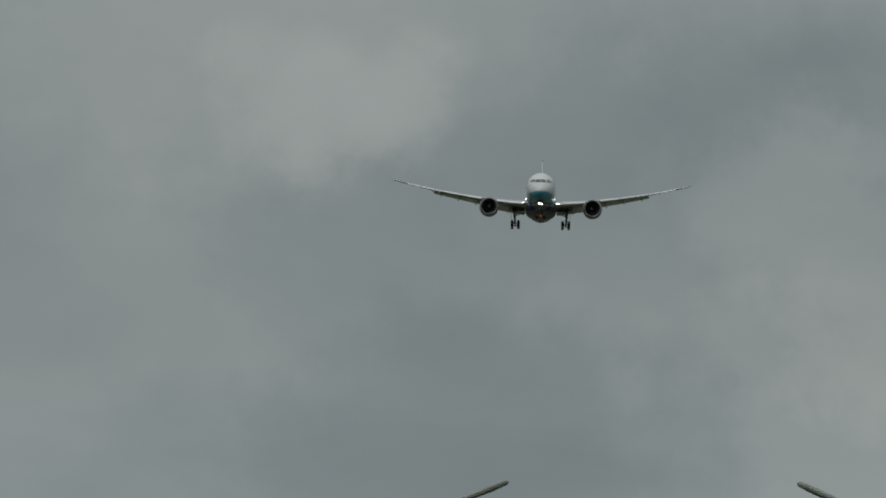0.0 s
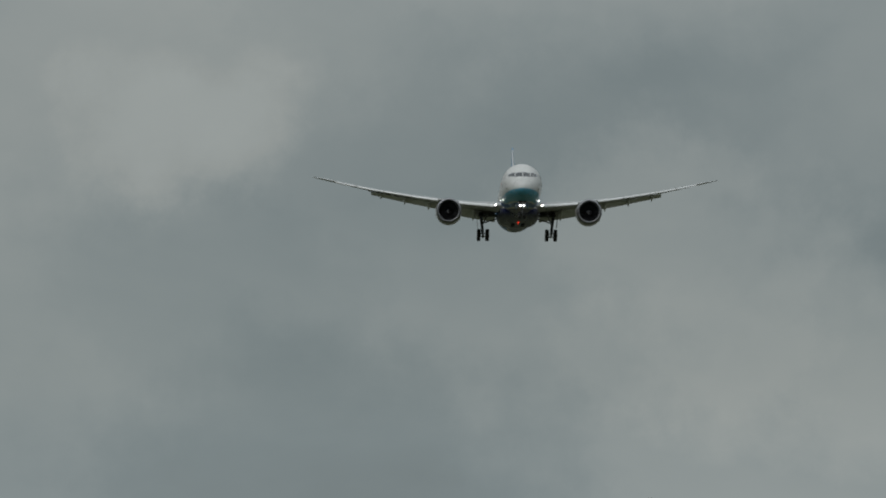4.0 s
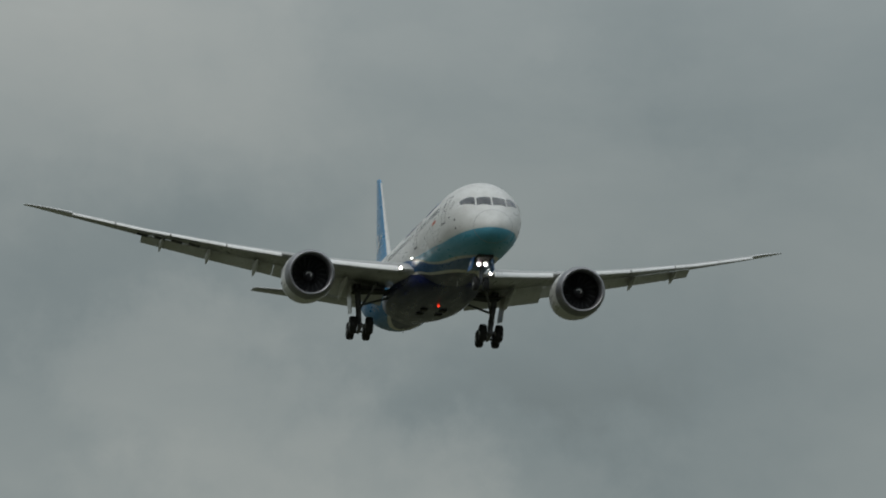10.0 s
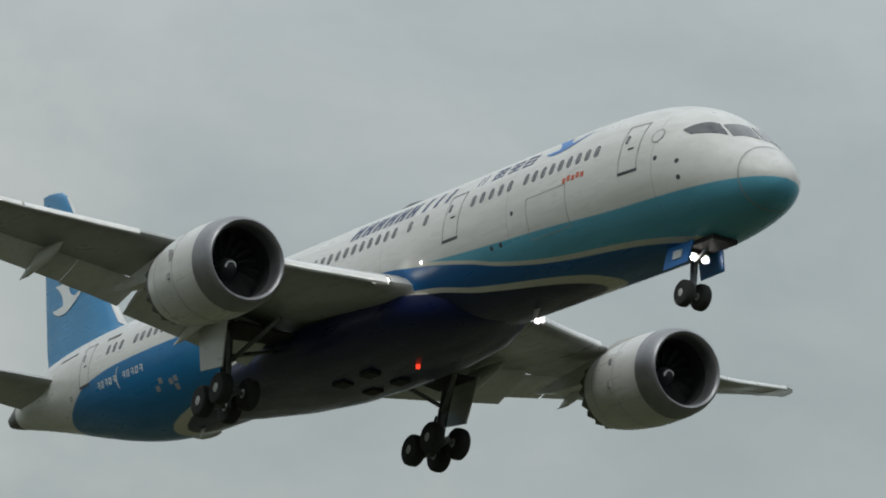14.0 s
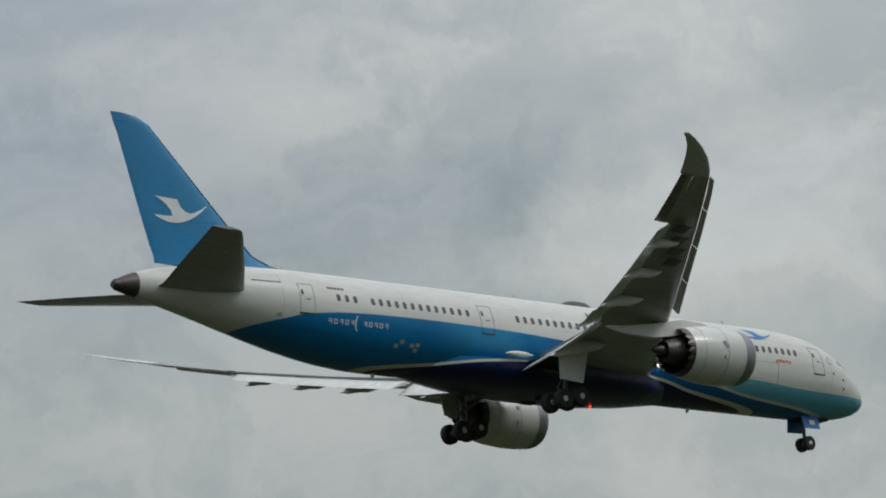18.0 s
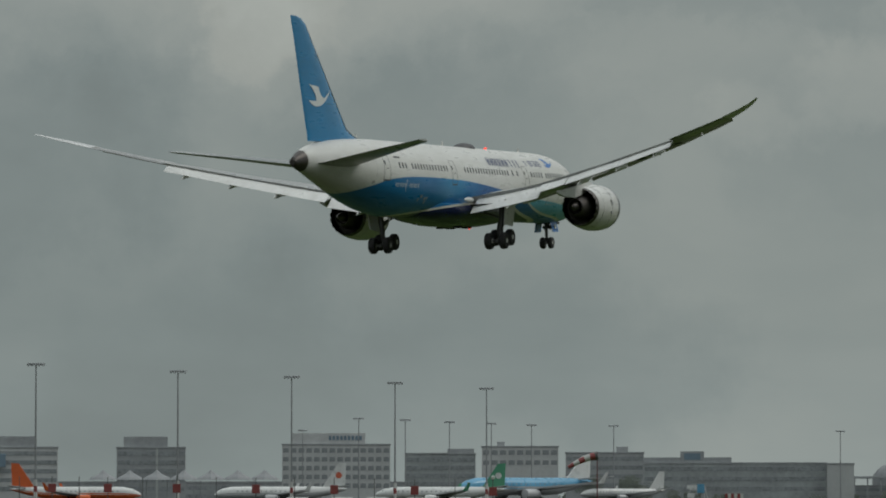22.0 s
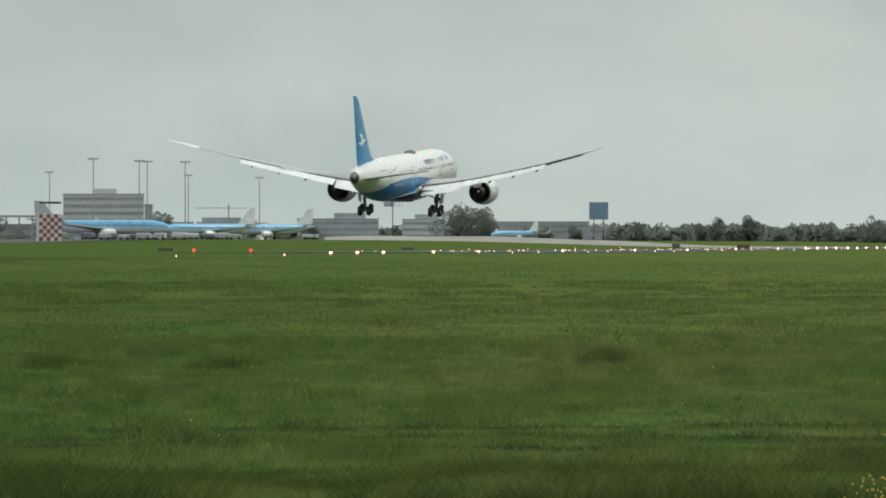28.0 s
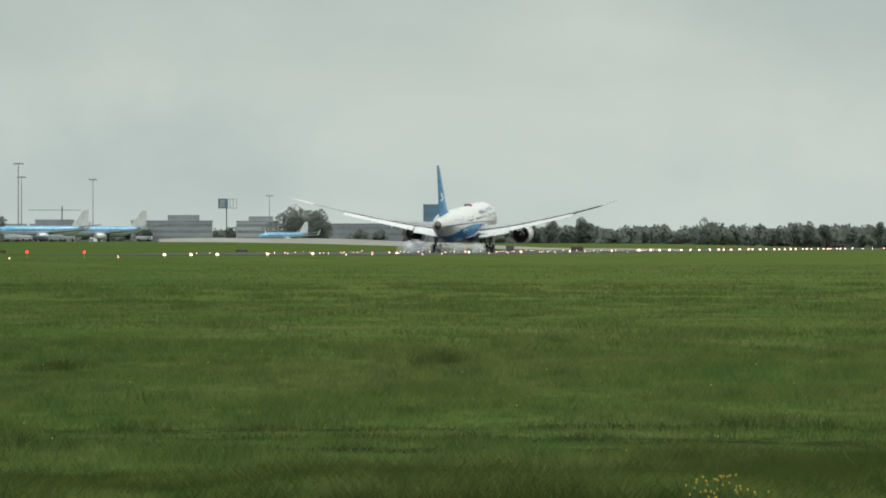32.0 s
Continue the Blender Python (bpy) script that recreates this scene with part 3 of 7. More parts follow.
def build_wing(plane, side):
    secs = []
    for y in (1.5, 3.0, 4.8, 6.5, 8.2, 10.0, 12.5, 15.0, 18.0, 21.4):
        le, te, z = wing_at(y)
        secs.append((y, le, te - le - (2.1 if y < 9 else 1.35), z, 0.135 - 0.0018 * y, 0.022))
    for y in (21.5, 24.0, 26.42):
        le, te, z = wing_at(y)
        secs.append((y, le, 0.74 * (te - le), z, 0.12, 0.03))
    for y in (26.45, 27.2, 28.2, 28.7, 29.1, 29.7, 30.07):
        le, te, z = wing_at(y)
        secs.append((y, le, te - le, z, 0.10, 0.004))
    wing = part("wing", wing_skin(secs, side), M_WING, plane, "grey swept wing with a raked, upswept tip", True)
    tip = []
    for y in (26.6, 27.2, 28.2, 28.7, 29.1, 29.7, 30.07):
        le, te, z = wing_at(y)
        tip.append((y, le - 0.03, te - le + 0.06, z, 0.115, 0.006))
    part("wing_tip", wing_skin(tip, side), M_WINGEND, wing, "pale raked wing tip", True)
    # ailerons
    rings = []
    for y in (21.4, 23.9, 26.4):
        le, te, z = wing_at(y)
        ch = 0.30 * (te - le)
        lift = (te - ch - le) * washout(y)
        r = [(30 - (te - ch - 0.10 + a), side * y, z + 0.01 + lift + a * (washout(y) - 0.02) + b) for a, b in airfoil(0, ch, 0.13, 8, 0.004)]
        rings.append(r if side > 0 else r[::-1])
    part("aileron", loft(rings), M_AILERON, wing, "aileron darkened to stand for shade", True)
    # slats, let down in front of the leading edge
    for y0, y1 in ((3.6, 8.6), (11.6, 15.4), (15.5, 19.4), (19.5, 23.4), (23.5, 26.6)):
        ring = []
        for y in (y0, (y0 + y1) / 2, y1):
            le, te, z = wing_at(y)
            ch = 0.05 * (te - le) + 0.24
            r = [(30 - (le - 0.05 - ch + a * ch), side * y, z - 0.10 + b * ch) for a, b in
                 ((1.0, 0.30), (0.6, 0.22), (0.25, 0.08), (0.03, -0.14), (0.0, -0.28), (0.10, -0.36), (0.42, -0.24), (0.72, -0.02), (1.0, 0.22))]
            ring.append(r if side > 0 else r[::-1])
        part("slat", loft(ring), M_SLAT, wing, "pale lowered leading-edge slat", True)
    # flaps, lowered behind the wing box
    for name, y0, y1, ch0, ch1, drop in (("flap", 3.2, 8.97, 2.6, 2.4, 27), ("flaperon", 9.02, 11.5, 2.0, 1.85, 20), ("flap", 11.55, 21.34, 1.66, 1.24, 23)):
        rings = []
        d = radians(drop)
        for u in (0, 0.5, 1):
            y = y0 + (y1 - y0) * u
            le, te, z = wing_at(y)
            ch = ch0 + (ch1 - ch0) * u
            s0 = te - (2.1 if y < 9 else 1.35) - 0.16
            z += (s0 - le) * washout(y)
            r = [(30 - (s0 + a * math.cos(d) + b * math.sin(d)), side * y, z - 0.10 - a * math.sin(d) + b * math.cos(d)) for a, b in airfoil(0, ch, 0.11, 8, 0.004)]
            rings.append(r if side > 0 else r[::-1])
        part(name, loft(rings), M_WINGTOP, wing, "pale grey flap lowered for landing", True)
    # flap track fairings
    for y, ln, rr, ch in ((6.4, 2.3, 0.30, 2.6), (12.9, 1.9, 0.26, 1.85), (16.4, 1.7, 0.23, 1.65), (19.9, 1.5, 0.20, 1.5)):
        le, te, z = wing_at(y)
        s0 = te - (2.1 if y < 9 else 1.35) - 0.16
        z += (s0 - le) * washout(y)
        rings = []
        for a, k in [(0, 0.02), (0.12, 0.5), (0.35, 0.95), (0.55, 1.0), (0.8, 0.6), (1.0, 0.03)]:
            s = s0 - ln + a * (ln + 1.02 * ch)
            drop = max(0.26, 0.20 + (s - s0) * 0.47) + rr * k * 1.1
            r = [(30 - s, side * y + math.cos(t) * rr * k * 0.75, z - drop + math.sin(t) * rr * k * 1.4) for t in (2 * math.pi * j / 12 for j in range(12))]
            rings.append(r[::-1])
        part("flap_fairing", loft(rings), M_WINGTOP, wing, "pointed flap track fairing", True)
    # dark letter-sized marks under the outer wing
    if side < 0:
        for i in range(4):
            y = 17.6 + i * 1.25
            le, te, z = wing_at(y)
            bar = []
            for q in range(5):
                z2 = z - 0.055 * (te - le) - 0.13
                s = le + 0.75 + 0.24 * q
                bar.append(slab([(30 - s, side * (y - 0.42), z2), (30 - s - 0.10, side * (y - 0.42), z2), (30 - s - 0.13, side * (y + 0.42), z2 + 0.19), (30 - s, side * (y + 0.42), z2 + 0.19)], -0.03))
            part("marking", join(*bar), M_MARKDARK, wing, "dark illegible lettering bars under the wing")
    # landing lamps in the root, navigation lamp at the tip
    le, te, z = wing_at(3.5)
    for i in range(2):
        y = 3.35 + 0.42 * i
        part("landing_lamp", lathe([(-0.25, 0.03), (-0.2, 0.13), (0.0, 0.175), (0.03, 0.18), (0.0, 0.155), (-0.02, 0.02)], 14, "x", (30 - le + 0.16 - 0.3 * i, side * y, z - 0.02)), M_GEAR, wing, "landing lamp housing")
        part("lens", lathe([(0.005, 0.005), (0.006, 0.085), (0.02, 0.072), (0.025, 0.01)], 14, "x", (30 - le + 0.16 - 0.3 * i, side * y, z - 0.02)), M_LAMP, wing, "lit landing lamp")
    return wing


def build_engine(plane, side):
    cy, cz, s0 = side * 10.08, -2.30, 21.0
    at = lambda prof: [(30 - s0 - a, r) for a, r in prof]
    eng = part("engine_cowl", lathe(at([(1.05, 1.845), (1.6, 1.875), (2.3, 1.89), (3.2, 1.85), (4.0, 1.77), (4.8, 1.645), (5.2, 1.56)]), 72, "x", (0, cy, cz), (False, False)), M_WHITE, plane,
               "white engine cowl with a scalloped nozzle", True)
    lip = part("inlet_lip", lathe(at([(0.75, 1.385), (0.35, 1.40), (0.12, 1.44), (0.03, 1.50), (0.0, 1.56), (0.04, 1.62), (0.15, 1.69), (0.45, 1.78), (1.05, 1.845)]), 56, "x", (0, cy, cz), (False, False)),
               M_LIP, eng, "dull bare metal inlet lip", True)
    part("duct", lathe(at([(0.75, 1.385), (1.2, 1.40), (1.75, 1.42), (1.80, 1.42)]), 40, "x", (0, cy, cz), (False, False)), M_DUCT, eng, "dark inlet duct", True)
    part("cowl_seam", lathe(at([(2.62, 1.87), (2.62, 1.886), (2.65, 1.886), (2.65, 1.87)]), 56, "x", (0, cy, cz), (False, False)), M_FRAME, eng, "dark cowl joint")
    part("cowl_seam", lathe(at([(4.40, 1.70), (4.40, 1.717), (4.43, 1.712), (4.43, 1.70)]), 56, "x", (0, cy, cz), (False, False)), M_FRAME, eng, "dark cowl joint")
    for t in (-0.55, 0.25, 3.4, 2.9):
        part("cowl_latch", box(30 - s0 - 3.0, 30 - s0 - 2.8, cy + math.cos(t) * 1.872 - 0.05, cy + math.cos(t) * 1.872 + 0.05, cz + math.sin(t) * 1.872 - 0.12, cz + math.sin(t) * 1.872 + 0.12), M_FRAME, eng)
    # chevrons
    rings = []
    for k, (a, r) in enumerate(((5.2, 1.56), (5.62, 1.46), (5.60, 1.42), (5.2, 1.50))):
        ring = []
        for j in range(72):
            t = 2 * math.pi * j / 72
            d = 0.30 * (1 - abs((j % 4) - 2) / 2) if k in (1, 2) else 0
            ring.append((30 - s0 - a - d + (0.12 if k in (1, 2) else 0), cy + math.cos(t) * (r - 0.05 * d), cz + math.sin(t) * (r - 0.05 * d)))
        rings.append(ring)
    part("chevron_nozzle", loft(rings, (False, False)), M_TITAN, eng, "saw-toothed nozzle edge", False)
    part("bypass_duct", lathe(at([(5.2, 1.48), (4.2, 1.5), (4.1, 0.9), (4.15, 0.85)]), 36, "x", (0, cy, cz), (False, False)), M_DARKMETAL, eng, "dark bypass duct", True)
    part("core_cowl", lathe(at([(4.1, 1.05), (5.0, 1.02), (5.8, 0.86), (6.7, 0.62), (6.68, 0.56), (6.2, 0.5)]), 40, "x", (0, cy, cz)), M_DARKMETAL, eng, "dark core cowl", True)
    part("exhaust_plug", lathe(at([(6.0, 0.40), (6.7, 0.36), (7.4, 0.22), (7.6, 0.04)]), 24, "x", (0, cy, cz)), M_DARKMETAL, eng, "pointed exhaust plug", True)
    # fan, turning on its hub
    fan = part("fan", lathe([(0.0, 0.20), (0.0, 1.40), (-0.02, 1.40), (-0.02, 0.2)], 40, "x"), M_DUCT, plane, "dark fan behind the inlet")
    fan.matrix_basis = Matrix.Translation((30 - s0 - 1.72, cy, cz))
    for j in range(18):
        a = 2 * math.pi * j / 18
        ring = []
        for r in (0.42, 0.75, 1.05, 1.38):
            tw = radians(25 + 33 * r)
            sweep = 0.10 * math.sin(r * 3.2)
            ca, sa = math.cos(a + sweep), math.sin(a + sweep)
            ta = (-sa, ca)
            w = 0.21 + 0.05 * r
            ring.append(((0.10 + math.cos(tw) * w * 0.5, ca * r + ta[0] * math.sin(tw) * w * 0.5, sa * r + ta[1] * math.sin(tw) * w * 0.5),
                         (0.10 - math.cos(tw) * w * 0.5, ca * r - ta[0] * math.sin(tw) * w * 0.5, sa * r - ta[1] * math.sin(tw) * w * 0.5)))
        vs = [p for pr in ring for p in pr]
        part("fan_blade", (vs, [(2 * i, 2 * i + 1, 2 * i + 3, 2 * i + 2) for i in range(3)]), M_BLADE, fan, "", True)
    part("spinner", lathe([(0.05, 0.42), (0.2, 0.36), (0.4, 0.24), (0.55, 0.10), (0.6, 0.01)], 28, "x"), M_SPIN, fan, "dark spinner cone", True)
    sw = []
    for j in range(14):
        t = radians(20 + 17 * j)
        r = 0.10 + 0.011 * j
        x = 0.585 - (r - 0.1) * 1.05 + 0.015
        w = 0.035
        sw.append(((x, math.cos(t) * (r - w), math.sin(t) * (r - w)), (x - 0.035, math.cos(t) * (r + w), math.sin(t) * (r + w))))
    vs = [p for pr in sw for p in pr]
    part("swirl", (vs, [(2 * i, 2 * i + 1, 2 * i + 3, 2 * i + 2) for i in range(13)]), M_SWIRL, fan, "white painted spiral")
    # pylon up to the wing
    rings = []
    for s, zt, zb, w in ((22.8, -0.55, -0.75, 0.10), (24.2, -0.25, -0.9, 0.24), (26.0, -0.2, -1.2, 0.30), (28.5, -0.7, -1.6, 0.28), (31.0, -1.0, -1.5, 0.16), (32.4, -1.1, -1.25, 0.05)):
        rings.append([(30 - s, cy - w, zb), (30 - s, cy + w, zb), (30 - s, cy + w * 0.8, zt), (30 - s, cy - w * 0.8, zt)])
    part("pylon", loft(rings), M_WHITE, eng, "white engine pylon", False)
    # cowl strakes and vents
    part("cowl_vent", slab([(30 - 23.6, cy + side * 1.86, cz + 0.1), (30 - 23.9, cy + side * 1.86, cz + 0.1), (30 - 23.9, cy + side * 1.86, cz + 0.4), (30 - 23.6, cy + side * 1.86, cz + 0.4)], 0.03 * side, (0, 1, 0)), M_FRAME, eng)
    return fan


def build_wheel(parent, at, r, w):
    tyre = part("wheel", lathe([(-w / 2, r * 0.62), (-w / 2, r * 0.86), (-w * 0.36, r * 0.97), (-w * 0.12, r), (w * 0.12, r), (w * 0.36, r * 0.97), (w / 2, r * 0.86), (w / 2, r * 0.62)], 28, "y"),
                M_TYRE, parent, "black aircraft tyre", True)
    tyre.matrix_basis = Matrix.Translation(at)
    part("rim", lathe([(-w * 0.53, 0.02), (-w * 0.53, r * 0.25), (-w * 0.42, r * 0.40), (-w * 0.50, r * 0.60), (w * 0.50, r * 0.60), (w * 0.42, r * 0.40), (w * 0.53, r * 0.25), (w * 0.53, 0.02)], 20, "y"),
         M_RIM, tyre, "grey metal wheel rim", True)
    return tyre


def build_main_gear(plane, side):
    y, s, z = side * 4.96, 31.67, -4.75
    gear = part("main_gear", join(rod((30 - s, y, z + 0.05), (30 - s + 0.15, y + side * 0.35, -1.4), 0.17, 0.26), rod((30 - s, y, z), (30 - s, y, z + 0.9), 0.13)), M_GEAR, plane,
                "steel main landing gear, lowered", True)
    part("oleo", rod((30 - s, y, z + 0.3), (30 - s + 0.06, y + side * 0.1, z + 1.5), 0.125), M_CHROME, gear, "bright piston", True)
    tilt = radians(11)
    beam = rod((30 - s - 0.95 * math.cos(tilt), y, z - 0.95 * math.sin(tilt)), (30 - s + 0.95 * math.cos(tilt), y, z + 0.95 * math.sin(tilt)), 0.14)
    part("truck_beam", beam, M_GEAR, gear, "tilted truck beam", True)
    for d in (-0.74, 0.74):
        part("axle", rod((30 - s + d * math.cos(tilt), y - 0.62, z + d * math.sin(tilt)), (30 - s + d * math.cos(tilt), y + 0.62, z + d * math.sin(tilt)), 0.09), M_GEAR, gear, "", True)
        for e in (-0.62, 0.62):
            build_wheel(gear, (30 - s + d * math.cos(tilt), y + e, z + d * math.sin(tilt)), 0.67, 0.52)
    part("side_brace", join(rod((30 - s + 0.1, y + side * 0.15, z + 1.7), (30 - s - 0.2, side * 2.6, -2.2), 0.09), rod((30 - s + 0.1, y + side * 0.12, z + 1.4), (30 - s + 2.6, side * 4.2, -1.7), 0.10)), M_GEAR, gear, "folding brace struts", True)
    part("torque_link", join(rod((30 - s - 0.15, y, z + 0.2), (30 - s - 0.55, y, z + 0.75), 0.06), rod((30 - s - 0.55, y, z + 0.75), (30 - s - 0.15, y, z + 1.35), 0.06)), M_GEAR, gear, "", True)
    for k in range(3):
        part("hydraulic_hose", rod((30 - s + 0.16 - 0.14 * k, y + side * 0.2, z + 0.15), (30 - s + 0.22 - 0.14 * k, y + side * 0.42, z + 2.6), 0.03, 0.03, 6), M_TYRE, gear)
    # the door that rides on the leg
    part("gear_door", slab([(30 - s - 0.95, y + side * 0.72, -3.6), (30 - s + 0.95, y + side * 0.75, -3.75), (30 - s + 1.35, y + side * 0.95, -1.75), (30 - s - 1.15, y + side * 0.95, -1.6)], 0.06 * side, (0, 1, 0)),
         M_WHITE, gear, "pale gear door on the leg")
    # black slab in place of the bay's inner shade, no real opening
    part("gear_bay", box(30 - s - 1.2, 30 - s + 1.6, min(side * 2.2, side * 5.6), max(side * 2.2, side * 5.6), -2.02, -1.9, 0.03), M_TYRE, gear, "dark slab standing for the shaded gear bay")


def build_nose_gear(plane):
    s, z = 5.47, -4.62
    gear = part("nose_gear", join(rod((30 - s, 0, z + 0.1), (30 - s - 0.1, 0, -2.5), 0.12, 0.16), rod((30 - s, 0, z), (30 - s, 0, z + 0.5), 0.085)), M_GEAR, plane, "steel nose landing gear, lowered", True)
    part("axle", rod((30 - s, -0.42, z), (30 - s, 0.42, z), 0.07), M_GEAR, gear, "", True)
    for e in (-0.36, 0.36):
        build_wheel(gear, (30 - s, e, z), 0.50, 0.36)
    part("drag_brace", rod((30 - s + 0.05, 0, z + 1.2), (30 - s + 1.3, 0, -2.6), 0.08), M_GEAR, gear, "", True)
    for side in (-1, 1):
        door = part("gear_door", slab([(30 - 6.3, side * 0.62, -2.75), (30 - 4.7, side * 0.58, -2.7), (30 - 4.75, side * 0.78, -3.68), (30 - 6.25, side * 0.80, -3.72)], 0.05 * side, (0, 1, 0)), M_MARKBLUE, gear,
                    "blue open nose gear door with a pale marking bar")
        if side < 0:
            part("marking", slab([(30 - 5.72, side * 0.75, -3.1), (30 - 5.2, side * 0.74, -3.1), (30 - 5.2, side * 0.78, -3.42), (30 - 5.72, side * 0.79, -3.42)], -0.05, (0, 1, 0)), M_MARKPALE, door, "pale marking bar")
    # closed black slab that stands for the shade inside the well
    part("wheel_well", box(30 - 6.4, 30 - 3.6, -0.55, 0.55, -2.98, -2.80, 0.02), M_TYRE, gear, "dark slab standing for the shaded wheel well")
    for e in (-0.24, 0.24):
        lamp = part("taxi_lamp", lathe([(-0.02, 0.04), (-0.02, 0.14), (0.20, 0.20), (0.20, 0.175), (0.02, 0.12), (0.02, 0.03)], 16, "x", (30 - s + 0.10, e, -3.28)), M_GEAR, gear, "landing lamp in a dark housing")
        part("lens", lathe([(0.06, 0.01), (0.06, 0.075), (0.09, 0.065), (0.11, 0.01)], 16, "x", (30 - s + 0.10, e, -3.28)), M_LAMP, lamp, "lit lens")


def tail_surface(plane, secs, name, mat, label, vertical=False, side=1):
    rings = []
    for y, le, te, z in secs:
        ch = te - le
        sec = airfoil(le, ch, 0.095, 10, 0.004, 0.0)
        if vertical:
            rings.append([(30 - s, up, z) for s, up in sec][::-1])
        else:
            r = [(30 - s, side * y, z + up) for s, up in sec]
            rings.append(r if side > 0 else r[::-1])
    return part(name, loft(rings), mat, plane, label, True)


def fin_point(s, z, side, off=0.02):
    le = 51.3 + (z - 2.6) * (59.9 - 51.3) / (11.4 - 2.6)
    te = 59.9 + (z - 2.6) * (62.4 - 59.9) / (11.7 - 2.6)
    c = te - le
    x = min(max((s - le) / c, 0.001), 1)
    t = 5 * 0.095 * (0.2969 * math.sqrt(x) - 0.126 * x - 0.3516 * x * x + 0.2843 * x**3 - 0.1036 * x**4) * c
    return (30 - s, side * (t + off), z)


def bird(cs, cz, size, lift=1.0):
    """A plain soaring swoosh in two ribbons: a sickle-shaped body and a raised wing."""
    u = [j / 10 for j in range(11)]
    bez = lambda p, t: tuple((1 - t) ** 2 * p[0][i] + 2 * t * (1 - t) * p[1][i] + t * t * p[2][i] for i in (0, 1))
    to = lambda p: (cs - p[0] * size, cz + p[1] * size * lift)
    body_low = [to(bez(((-0.50, -0.12), (-0.05, -0.46), (0.50, 0.17)), t)) for t in u]
    body_top = [to(bez(((-0.50, -0.10), (0.10, -0.16), (0.50, 0.19)), t)) for t in u]
    wing_out = [to(bez(((-0.50, 0.28), (-0.08, 0.02), (-0.22, -0.20)), t)) for t in u]
    wing_in = [to(bez(((-0.07, 0.24), (-0.02, 0.0), (0.18, -0.02)), t)) for t in u]
    return (body_low, body_top), (wing_out, wing_in)


